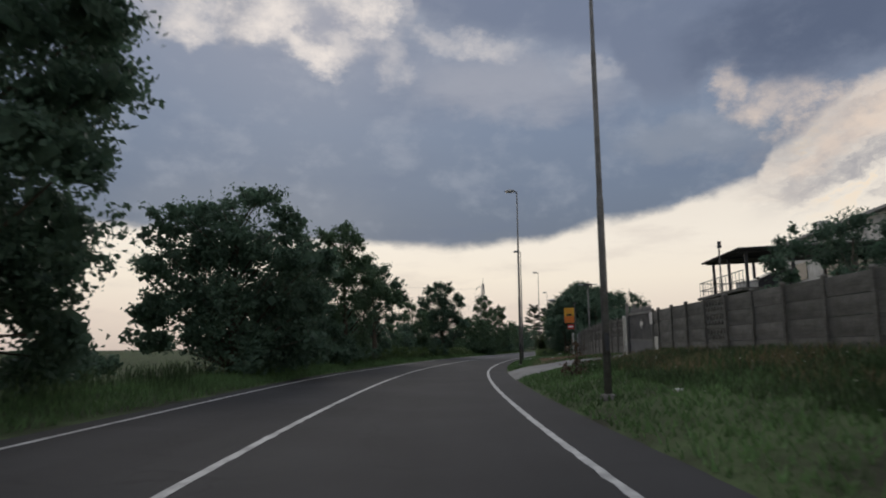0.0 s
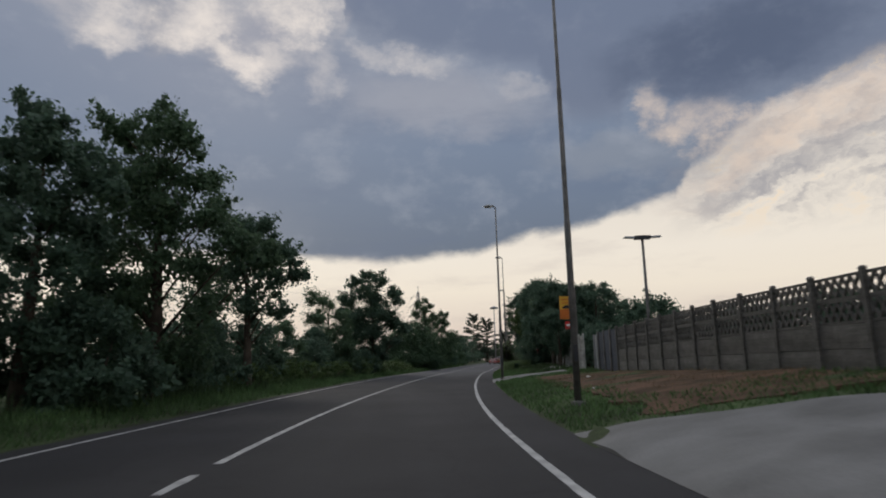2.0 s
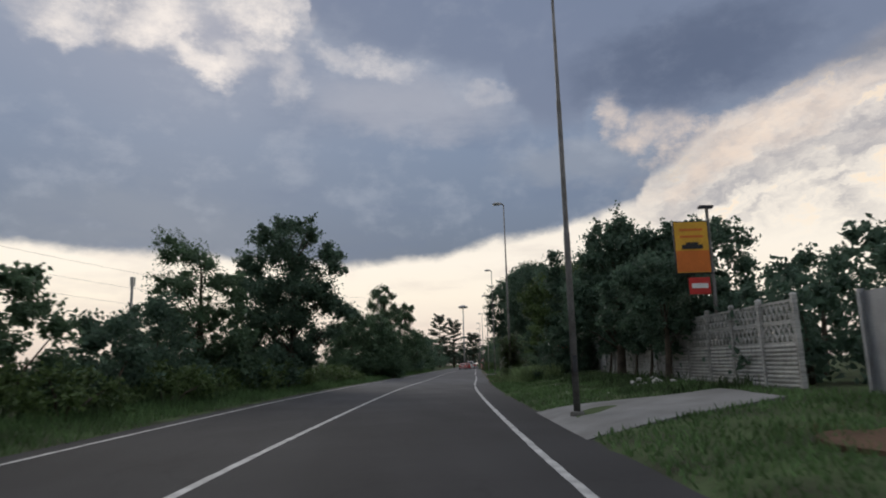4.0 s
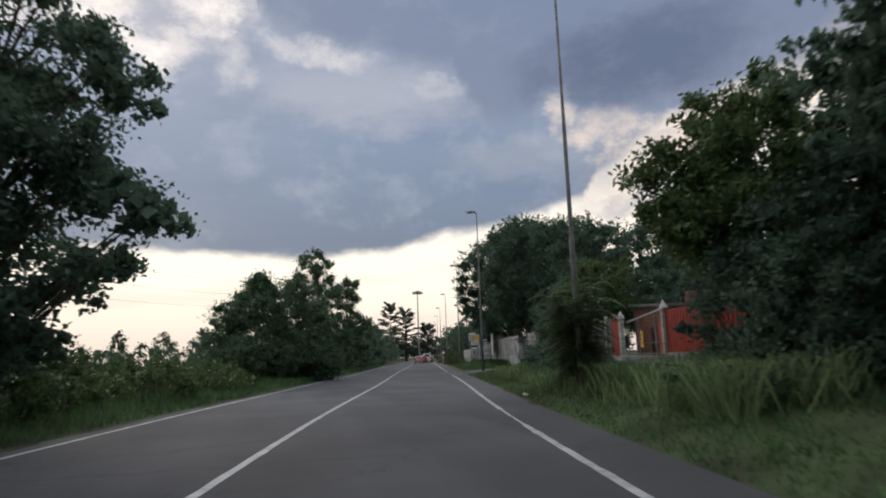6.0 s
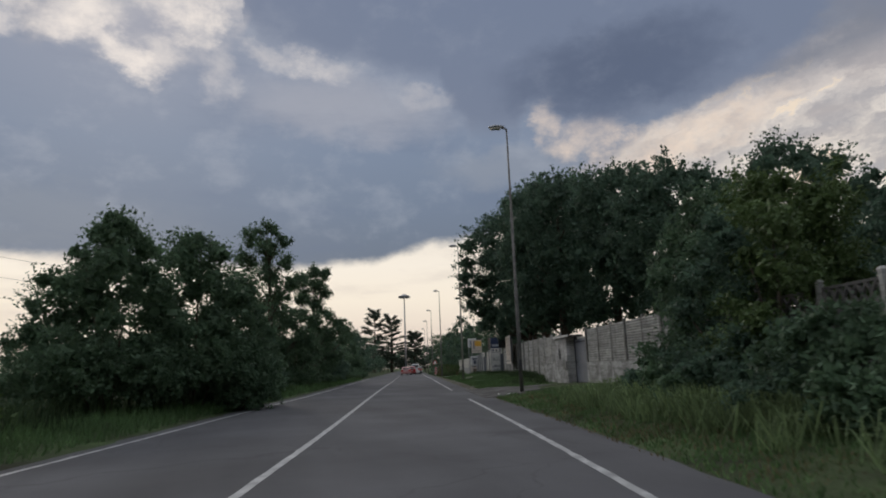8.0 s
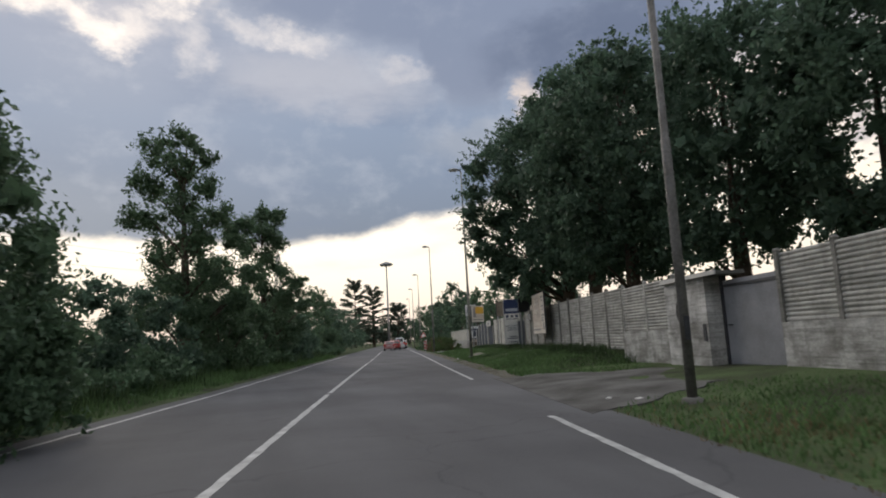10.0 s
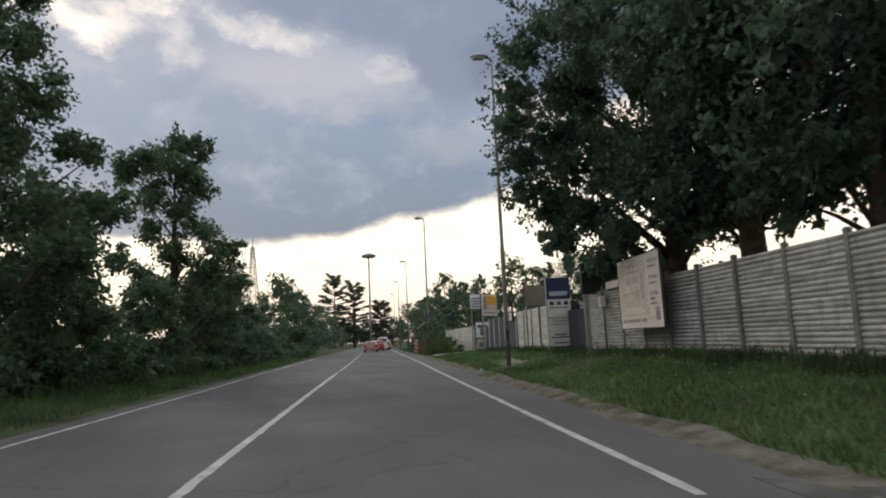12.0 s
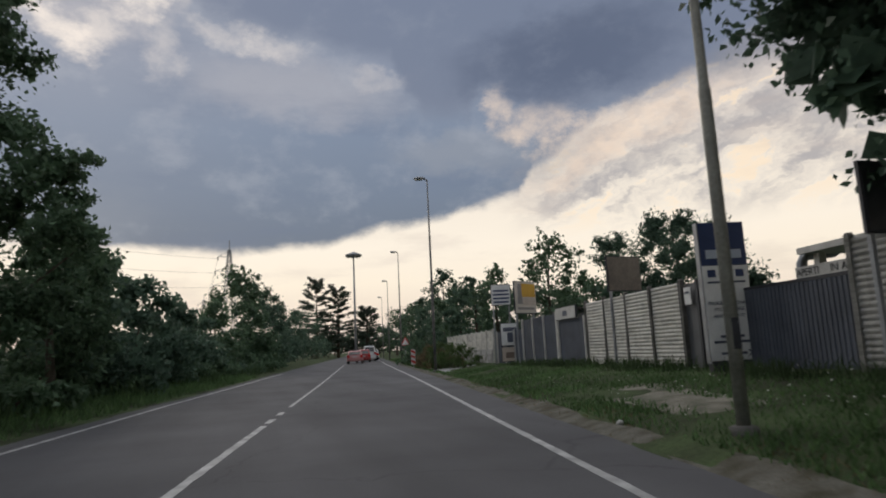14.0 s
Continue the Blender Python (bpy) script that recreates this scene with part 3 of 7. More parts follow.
GROUND_D = [-4000, -1500, -600, -250, -120, -60, -35, -22, -15, -11, -9, -7.5, -6.3, -5.3, -4.6, -4.0, -3.7, -3.55, -1.5, 1, 3.5, 4.8, 4.95, 5.1, 5.25, 5.5, 5.9, 6.4, 7, 7.7, 8.5, 9.3, 10, 11, 12.5, 15, 20, 30, 45, 70, 130, 260, 600, 1500, 4000]
GROUND_S = [-1500, -500, -200, -100, -60] + [-40 + i * 1.25 for i in range(225)] + [245 + i * 8 for i in range(16)] + [400, 500, 700, 1000, 1600, 2600, 4500]
sheet("ground", [[(axis(s)[0] + d * math.hypot(1, axis(s)[1]), s, land(s - d * axis(s)[1] if abs(d) < 30 else s, d)) for d in GROUND_D] for s in GROUND_S], "uneven grassy ground with dark soil on both sides of the road", "ground", GROUND)


def strip(name, s0, s1, d0, d1, z, mat, label, category, step=1.5, ragged=0.0, skirt=False, kind="structure", seed=0.0, cols=2):
    n = max(2, int((s1 - s0) / step) + 1)
    rows = []
    for i in range(n):
        s = s0 + (s1 - s0) * i / (n - 1)
        a = d0(s) if callable(d0) else d0
        b = d1(s) if callable(d1) else d1
        a += ragged * noise.noise((s * (0.9 if skirt or cols > 2 else 2.3), seed, 1.0))
        b += ragged * noise.noise((s * (0.9 if skirt or cols > 2 else 2.3), seed, 7.0))
        row = []
        for k in range(cols):
            d = a + (b - a) * k / (cols - 1)
            row.append((*at(s, d), z(s, d) if callable(z) else z))
        if skirt:
            row = [(row[0][0], row[0][1], row[0][2] - 0.12)] + row + [(row[-1][0], row[-1][1], row[-1][2] - 0.12)]
        rows.append(row)
    return sheet(name, rows, label, category, mat, kind, not skirt)


LEFT_S = [-60, 12, 28, 40, 55, 70, 95, 107, 120, 135, 148, 400]
LEFT_D = [-3.15, -3.15, -3.35, -3.12, -3.4, -3.7, -3.82, -3.7, -3.42, -3.42, -3.72, -3.72]


def left_line(q):
    """Offset of the edge line on the far side, fitted to the camera's view."""
    return float(np.interp(q, LEFT_S, LEFT_D))


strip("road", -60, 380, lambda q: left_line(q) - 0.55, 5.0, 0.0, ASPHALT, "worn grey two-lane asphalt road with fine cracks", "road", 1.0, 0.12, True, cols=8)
strip("road_shoulder", 119.0, 200, 4.82, lambda s: 5.3 + 0.22 * noise.noise((s * 0.3, 2.0, 0.0)), lambda s, d: min(max(land(s, d), -0.012) + 0.016, (d - 4.87) * 0.25), DIRT, "dusty gravel edge between the asphalt and the grass", "road shoulder", 0.3, 0.13, cols=6, seed=4.0)


def marking(s0, s1, d, w, label, seed):
    line = d if callable(d) else (lambda q: d)
    strip("road_marking", s0, s1, lambda q: line(q) - w / 2, lambda q: line(q) + w / 2, 0.004, PAINT, label, "road marking", 0.35, 0.026, seed=seed)


centre = "worn white centre line painted on the asphalt"
for a, b in ((-60, 29.3), (29.9, 31.0), (31.8, 117.85), (118.35, 140.9), (141.3, 142.0), (142.8, 143.5), (144.8, 196)):
    marking(a, b, 0.0, 0.12 if a < 144 else 0.085, centre, 1.0)
for a, b in ((-60, 81.3), (84.6, 111.0), (120.2, 260)):
    marking(a, b, 3.98, 0.11, "worn white edge line painted on the asphalt", 2.0)
marking(81.3, 84.6, 3.98, 0.05, "almost worn away remnant of the white edge line", 3.0)
marking(-60, 174, left_line, 0.11, "thin faded white edge line painted on the asphalt", 4.0)


def apron(corners, mat, label, z=0.0, n=16, rough=0.0):
    """A paved patch on the bank between four corners (s, d), laid along the ground, with an edge let into it."""
    rows = []
    (a, b, c, d) = corners
    for i in range(-1, n + 2):
        u = min(1, max(0, i / n))
        row = []
        for k in range(-1, n + 2):
            w = min(1, max(0, k / n))
            s = (a[0] * (1 - u) + b[0] * u) * (1 - w) + (d[0] * (1 - u) + c[0] * u) * w
            q = (a[1] * (1 - u) + b[1] * u) * (1 - w) + (d[1] * (1 - u) + c[1] * u) * w
            if rough:
                s += rough * noise.noise((q * 1.3, s * 0.4, 2.0))
                q += rough * 0.7 * noise.noise((s * 0.9, q * 0.3, 5.0)) * min(1, max(0, q - 5))
            top = max(0.006, land(s, q) + 0.018 + z * min(1, max(0, (q - 5) / 0.8)))
            row.append((*at(s, q), top - (0.1 if i in (-1, n + 1) or k in (-1, n + 1) else 0)))
        rows.append(row)
    return sheet("driveway", rows, label, "driveway", mat, smooth=False)


apron([(24.9, 4.95), (33.8, 4.95), (29.4, 10.3), (25.4, 10.3)], DRIVE, "smooth pale concrete driveway climbing to the steel gate", 0.02)
apron([(57.2, 4.9), (63.0, 4.9), (62.0, 9.0), (59.0, 9.0)], DRIVE, "pale concrete driveway crossing the grass verge")
apron([(110.9, 4.6), (120.6, 4.6), (116.3, 9.2), (113.2, 9.2)], APRON_ASPHALT, "patched grey asphalt apron in front of the small door", 0.035, 28, 0.5)
apron([(135.6, 6.0), (141.5, 5.9), (141.0, 7.4), (136.8, 7.1)], OLD_SLAB, "small cracked concrete slab sunk in the grass")
apron([(158.5, 5.6), (166.5, 5.6), (166.0, 8.6), (160.0, 8.6)], SLAB, "pale concrete slab beside the far verge")
apron([(33.8, 6.3), (54.5, 6.9), (54.0, 10.2), (31.0, 10.2)], SOIL, "bare dry reddish soil below the fence", 0.03, 44, 0.8).name = "bare_soil"

# ---- street lamps ----


def street_lamp(s, d, label, top=10.3, green=False, reach=0.66):
    base = thing("street_lamp", label, "street lamp", on_road(s, d, land(s, d) - 0.02), "street lamps along the verge")
    h = top - land(s, d)
    part("pole", Shape().tube([(0, 0, 0), (0, 0, 3.9), (0, 0, 3.98), (0, 0, 7.0), (0, 0, 7.06), (0, 0, h - 0.05)], [0.074, 0.07, 0.058, 0.053, 0.044, 0.032], 12), POLE_GREEN if green else POLE, base, smooth=True)
    part("base_collar", Shape().tube([(0, 0, -0.1), (0, 0, 0.1), (0, 0, 0.12)], [0.16, 0.15, 0.1], 12), CONCRETE_DARK, base, "low concrete foot collar", True)
    part("door_cover", Shape().box((0.0, -0.07, 1.1), (0.08, 0.02, 0.34)), DARK_STEEL, base)
    part("arm", Shape().tube([(0, 0, h - 0.12), (-0.05, 0, h - 0.02), (-0.2, 0, h)], [0.045, 0.04, 0.035], 8), POLE, base, smooth=True)
    head = Shape().loft([[(x, y * w, h + 0.02 + z * t) for y, z in ((-1, -0.1), (-0.8, 0.6), (0, 1), (0.8, 0.6), (1, -0.1), (0, -0.35))] for x, w, t in ((-0.1, 0.06, 0.06), (-0.25, 0.13, 0.11), (-reach * 0.7, 0.16, 0.13), (-reach, 0.1, 0.07), (-reach - 0.06, 0.03, 0.03))])
    lamp = part("lamp_head", head, STEEL, base, "flat grey cobra-head luminaire", True)
    part("lens", Shape().box((-reach * 0.66, 0, h - 0.03), (0.36, 0.2, 0.05), taper=1.2), LENS, lamp)
    return base


grey = "tall tapered grey steel street lamp with a short arm"
for s, d, z in ((12.45, 5.6, 10.3), (37.04, 5.76, 10.29), (60.73, 5.47, 10.21), (85.95, 6.15, 11.1), (110.38, 5.9, 10.5), (135.55, 5.85, 10.6), (161.02, 5.4, 10.13), (184.69, 5.25, 9.95), (209.5, 5.2, 10.1), (234, 5.2, 10.1)):
    street_lamp(s, d, grey if s < 130 else "tall tapered street lamp with a greenish weathered pole", z, s > 130 and s < 150)


def high_mast(s, d, top):
    x, y = at(s, d)
    m = thing("high_mast_light", "very tall grey lighting mast with a round crown", "light mast", pose(x, y, 0))
    part("pole", Shape().tube([(0, 0, 0), (0, 0, top * 0.5), (0, 0, top)], [0.26, 0.2, 0.13], 14), STEEL, m, smooth=True)
    crown = part("crown", Shape().tube([(0, 0, top - 0.55), (0, 0, top - 0.35), (0, 0, top - 0.1), (0, 0, top + 0.25), (0, 0, top + 0.4)], [1.0, 1.55, 1.5, 0.55, 0.2], 20), STEEL, m, "shallow round lamp crown", True)
    for k in range(8):
        a = k * math.pi / 4
        part("floodlight", Shape().box((math.cos(a) * 1.15, math.sin(a) * 1.15, top - 0.5), (0.35, 0.35, 0.22), taper=0.8), LENS, crown)


high_mast(244.56, 0.6, 19.2)


def twin_floodlight(s, d, top):
    z = land(s, d)
    m = thing("yard_floodlight", "slim steel yard lamp with two flat heads", "yard lamp", on_road(s, d))
    h = top - z
    part("pole", Shape().tube([(0, 0, 0), (0, 0, h)], [0.075, 0.05], 10), POLE, m, smooth=True)
    part("bracket", Shape().box((0, 0, h + 0.04), (0.62, 0.3, 0.13)), DARK_STEEL, m)
    for k in (-1, 1):
        part("lamp_head", Shape().box((k * 0.5, 0, h + 0.06), (0.46, 0.26, 0.06), Matrix.Rotation(radians(k * -3), 3, "Y"), 0.8), STEEL, m)


twin_floodlight(48.6, 10.75, 5.75)

# ---- precast concrete fences ----


def ribbed_slab(w, h, ribs=5, t=0.05, proud=0.022):
    """A ribbed slab, w along x, standing on z = 0, its ribs towards -y."""
    prof = [(0.0, 0.0)]
    p = h / ribs
    for i in range(ribs):
        prof += [(-proud * 0.2, i * p + p * 0.12), (-proud, i * p + p * 0.45), (-proud * 0.9, i * p + p * 0.7), (0.0, i * p + p * 0.97)]
    prof += [(t, h), (t, 0.0)]
    return Shape().loft([[(x, y, z) for y, z in prof] for x in (-w / 2, w / 2)])


def lattice_slab(w, h, t=0.05):
    """An open slab in one piece: two rails joined by crossing diagonals."""
    rb, e, n = 0.05, 0.032, 7
    index, verts, polys = {}, [], []

    def v(x, z):
        key = (round(x, 4), round(z, 4))
        if key not in index:
            index[key] = len(verts)
            verts.append((x, z))
        return index[key]

    c = w / n
    for i in range(n):
        x0 = -w / 2 + c * i
        x1, cx, cz = x0 + c, x0 + c / 2, h / 2
        L, R, T, B = v(cx - e, cz), v(cx + e, cz), v(cx, cz + e), v(cx, cz - e)
        lo, hi = rb, h - rb
        polys += [(L, B, R, T), (v(x0, lo + e), v(x0 + e, lo), B, L), (v(x1 - e, lo), v(x1, lo + e), R, B), (v(x1, hi - e), v(x1 - e, hi), T, R), (v(x0 + e, hi), v(x0, hi - e), L, T)]
        polys += [(v(x0, lo), v(x0 + e, lo), v(x0, lo + e)), (v(x1, lo), v(x1, lo + e), v(x1 - e, lo)), (v(x1, hi), v(x1 - e, hi), v(x1, hi - e)), (v(x0, hi), v(x0, hi - e), v(x0 + e, hi))]
        polys += [(v(x0, 0), v(x1, 0), v(x1, lo), v(x1 - e, lo), v(x0 + e, lo), v(x0, lo)), (v(x1, h), v(x0, h), v(x0, hi), v(x0 + e, hi), v(x1 - e, hi), v(x1, hi))]
    k = len(verts)
    edges = {(p[j], p[(j + 1) % len(p)]) for p in polys for j in range(len(p))}
    faces = polys + [tuple(q + k for q in reversed(p)) for p in polys] + [(b, a, a + k, b + k) for a, b in edges if (b, a) not in edges]
    return Shape().add([(x, 0, z) for x, z in verts] + [(x, t, z) for x, z in verts], faces)


def fence_post(h, w=0.11):
    sh = Shape().box((0, 0, h / 2), (w, w, h), taper=0.9)
    sh.box((0, 0, h + 0.025), (w * 1.15, w * 1.15, 0.05), taper=0.5)
    return sh


SLAB_MESHES = {}
POST_GREY = weathered(material("fence_post_concrete", (0.2, 0.195, 0.18), 0.9, var=0.25, scale=1.8, fine_scale=28, bump=0.3, per_object=0.14), amount=0.45)


def precast_fence(posts, foot, top, mat, label, rows="rrrr", over=0.06, foundation=None, post_mat=None, lean=0.0, open_bay=None):
    """posts: (s, d) one after another; foot and top: heights or functions of s; rows: kinds of slabs from below (r ribbed, l lattice)."""
    fence = thing("concrete_fence", label, "fence")
    low = foot if callable(foot) else (lambda s: foot)
    high = top if callable(top) else (lambda s: top)
    for i, (s, d) in enumerate(posts):
        x, y = at(s, d)
        f = (foundation if foundation is not None else low(s)) - 0.15
        h = round(high(s) + over - f, 2)
        key = ("post", h, (post_mat or mat).name)
        if key not in SLAB_MESHES:
            SLAB_MESHES[key] = fence_post(h).mesh("post", post_mat or mat)
        part("post", SLAB_MESHES[key], mat, fence, place=pose(x, y, f, random.uniform(-0.6, 0.6), random.uniform(-0.8, 0.8) + lean, heading(s)))
        if i + 1 < len(posts):
            x1, y1 = at(*posts[i + 1])
            w = round(math.hypot(x1 - x, y1 - y), 2) - 0.02
            turn = math.degrees(math.atan2(y1 - y, x1 - x))
            z0, z1 = low((s + posts[i + 1][0]) / 2), high((s + posts[i + 1][0]) / 2)
            hs = round((z1 - z0) / len(rows), 3)
            for k, kind in enumerate("slll" if i == open_bay else rows):
                key = (kind, round(w, 1), round(hs, 2), mat.name)
                if key not in SLAB_MESHES:
                    SLAB_MESHES[key] = (ribbed_slab(round(w, 1) + 0.03, hs + 0.003, *((1, 0.05, 0.012) if kind == "s" else ())) if kind in "rs" else lattice_slab(round(w, 1) + 0.03, hs + 0.003)).mesh("panel", mat)
                # ribs face the road
                part("panel", SLAB_MESHES[key], mat, fence, place=pose((x + x1) / 2, (y + y1) / 2, z0 + k * hs, random.uniform(-0.25, 0.25), 0, turn + 180))
            if foundation is not None:
                part("footing", Shape().box((0, 0.0, (z0 - foundation) / 2 - 0.1), (w + 0.04, 0.16, z0 - foundation + 0.2)), PLASTER, fence, "stained plastered footing wall", place=pose((x + x1) / 2, (y + y1) / 2, foundation, 0, 0, turn))
    return fence


def bank(s):
    return float(np.interp(s, BANK_S, BANK_Z))


def spaced(s0, s1, n, d0, d1=None):
    d1 = d0 if d1 is None else d1
    return [(s0 + (s1 - s0) * i / n, d0 + (d1 - d0) * i / n) for i in range(n + 1)]


precast_fence(spaced(-7.92, 24.68, 20, 10.35), lambda s: bank(s) - 0.05, 2.62, CONCRETE_DARK, "dark weathered precast concrete fence of plain slabs and posts", "ssss", 0.03, open_bay=16)
precast_fence(spaced(31.1, 52.9, 13, 10.45), lambda s: bank(s) - 0.03, lambda s: 2.58 - max(0, s - 40) * 0.01, CONCRETE_DARK, "weathered precast concrete fence with open lattice slabs on top", "ssll", 0.04)
precast_fence(spaced(60.4, 83.4, 15, 10.1), lambda s: bank(s) - 0.03, lambda s: 2.4, CONCRETE, "grey precast concrete fence with lattice slabs above ribbed ones", "rrll", 0.08, None, CONCRETE)
precast_fence([(93.55, 9.35), (94.75, 9.32), (96.4, 9.3), (98.0, 9.3), (100.09, 9.3)], lambda s: bank(s) + 0.1, lambda s: 2.38, CONCRETE_DARK, "grey precast fence with lattice top, half overgrown with brambles", "rrll", 0.1, None, CONCRETE)
precast_fence(spaced(100.1, 104.49, 3, 9.3), 1.2, 2.52, CONCRETE, "pale grey ribbed concrete fence half hidden by the locust trees", "rrr", 0.05, 0.38, POST_GREY)
precast_fence([(104.5, 9.3), (105.24, 9.3)], 1.2, 2.55, PLASTER, "narrow smooth grey slab between two fence posts", "s", 0.06, 0.38, POST_GREY)
precast_fence(spaced(105.25, 113.2, 5, 9.3), 1.2, 2.55, CONCRETE, "pale grey ribbed concrete fence on a stained plaster footing", "rrr", 0.05, 0.38, POST_GREY)
precast_fence(spaced(117.95, 121.75, 2, 9.3), 1.16, 2.55, CONCRETE, "short ribbed concrete fence on a plastered footing", "rrr", 0.05, 0.12)
precast_fence(spaced(121.78, 137.9, 10, 9.3, 9.4), lambda s: bank(s) + 0.03, 2.6, CONCRETE, "long pale grey precast concrete fence of ribbed slabs", "rrrr", 0.05, None, POST_GREY)
precast_fence(spaced(143.24, 149.85, 4, 9.4), lambda s: bank(s), 2.5, CONCRETE_PALE, "cream precast concrete fence of ribbed slabs with dark posts", "rrrr", 0.04, None, CONCRETE_DARK)
precast_fence(spaced(165.5, 184.5, 11, 9.4), lambda s: bank(s) + 0.85, 2.1, CONCRETE_PALE, "pale low precast fence beside the far yard", "rr", 0.04, 0.1)


def flat_fence(s0, s1, d, z0, z1, mat, label, n, post_mat, wavy=0.0, vertical=True, name="sheet_fence", pitch=0.11):
    """A fence of upright sheets between posts; wavy: depth of the corrugation."""
    f = thing(name, label, "fence")
    for i in range(n):
        a, b = at(s0 + (s1 - s0) * i / n, d), at(s0 + (s1 - s0) * (i + 1) / n, d)
        w = math.hypot(b[0] - a[0], b[1] - a[1])
        turn = math.degrees(math.atan2(b[1] - a[1], b[0] - a[0]))
        k = max(2, int(w / pitch)) if wavy else 1
        prof = []
        for q in range(k):
            u0, u1 = -w / 2 + w * q / k, -w / 2 + w * (q + 1) / k
            prof += [(u0, 0), (u0 + (u1 - u0) * 0.3, wavy), (u0 + (u1 - u0) * 0.6, wavy), (u0 + (u1 - u0) * 0.85, 0)] if wavy else [(u0, 0)]
        prof += [(w / 2, 0), (w / 2, -0.03), (-w / 2, -0.03)]
        sh = Shape().loft([[(x, y, z) for x, y in prof] for z in (0, z1 - z0)])
        part("panel", sh, mat, f, place=pose((a[0] + b[0]) / 2, (a[1] + b[1]) / 2, z0, random.uniform(-0.5, 0.5), random.uniform(-0.3, 0.3), turn))
    for i in range(n + 1):
        s = s0 + (s1 - s0) * i / n
        g = bank(s) - 0.2
        part("post", Shape().box((0, 0, (z1 + 0.05 - g) / 2), (0.09, 0.09, z1 + 0.05 - g)), post_mat, f, place=pose(*at(s, d - 0.04), g, 0, 0, heading(s)))
    return f


flat_fence(53.0, 57.6, 10.5, 0.5, 2.45, SLATE, "dark slate-blue sheet fence between steel posts", 3, POLE, 0.012)
flat_fence(57.7, 58.7, 10.45, 0.5, 2.35, STEEL, "narrow pale grey metal door panel in the fence", 1, STEEL)
flat_fence(83.4, 87.95, 9.2, 1.1, 2.3, RED_SHEET, "rusty red corrugated sheet fence with bent top", 1, BRICK, 0.05, pitch=0.2)
flat_fence(92.3, 93.42, 9.2, 1.02, 2.36, RED_SHEET, "faded red corrugated sheet beside the yard entrance", 1, POLE, 0.05, pitch=0.23)
flat_fence(142.5, 143.3, 9.45, 0.5, 2.45, GATE_GREY, "narrow grey sheet panel beside the cream fence", 1, DARK_STEEL)
flat_fence(149.95, 152.9, 9.4, 0.42, 2.05, SLATE, "slate-blue sheet fence with a white header strip", 1, OFF_WHITE, 0.012)
flat_fence(153.1, 158.4, 9.4, 0.3, 2.35, SLATE, "tall slate-blue sheet fence between white posts", 3, OFF_WHITE, 0.012)
flat_fence(158.5, 164.6, 9.5, 0.2, 1.95, SLATE, "slate-blue sheet gate with pale posts", 3, OFF_WHITE, 0.012)


def low_wall(s0, s1, d, z0, z1, mat, label, t=0.22, coping=True):
    (x0, y0), (x1, y1) = at(s0, d), at(s1, d)
    w = math.hypot(x1 - x0, y1 - y0)
    m = thing("low_wall", label, "low wall", pose((x0 + x1) / 2, (y0 + y1) / 2, z0, 0, 0, math.degrees(math.atan2(y1 - y0, x1 - x0))))
    part("wall_body", Shape().box((0, 0, (z1 - z0) / 2 - 0.1), (w, t, z1 - z0 + 0.2)), mat, m)
    if coping:
        part("coping", Shape().box((0, 0, z1 - z0 + 0.03), (w + 0.04, t + 0.07, 0.06)), SLAB, m)
    return m


low_wall(83.2, 88.2, 9.25, 0.42, 1.04, PLASTER, "low plastered wall carrying the red sheets")
low_wall(88.25, 93.48, 9.25, 0.42, 0.96, PLASTER, "low plastered wall at the yard entrance")
precast_fence(spaced(29.75, 31.1, 1, 10.45), 0.85, 2.6, CONCRETE_PALE, "short white ribbed panel beside the steel gate", "rrrr", 0.03)


# ---- the steel gate and its neighbours ----


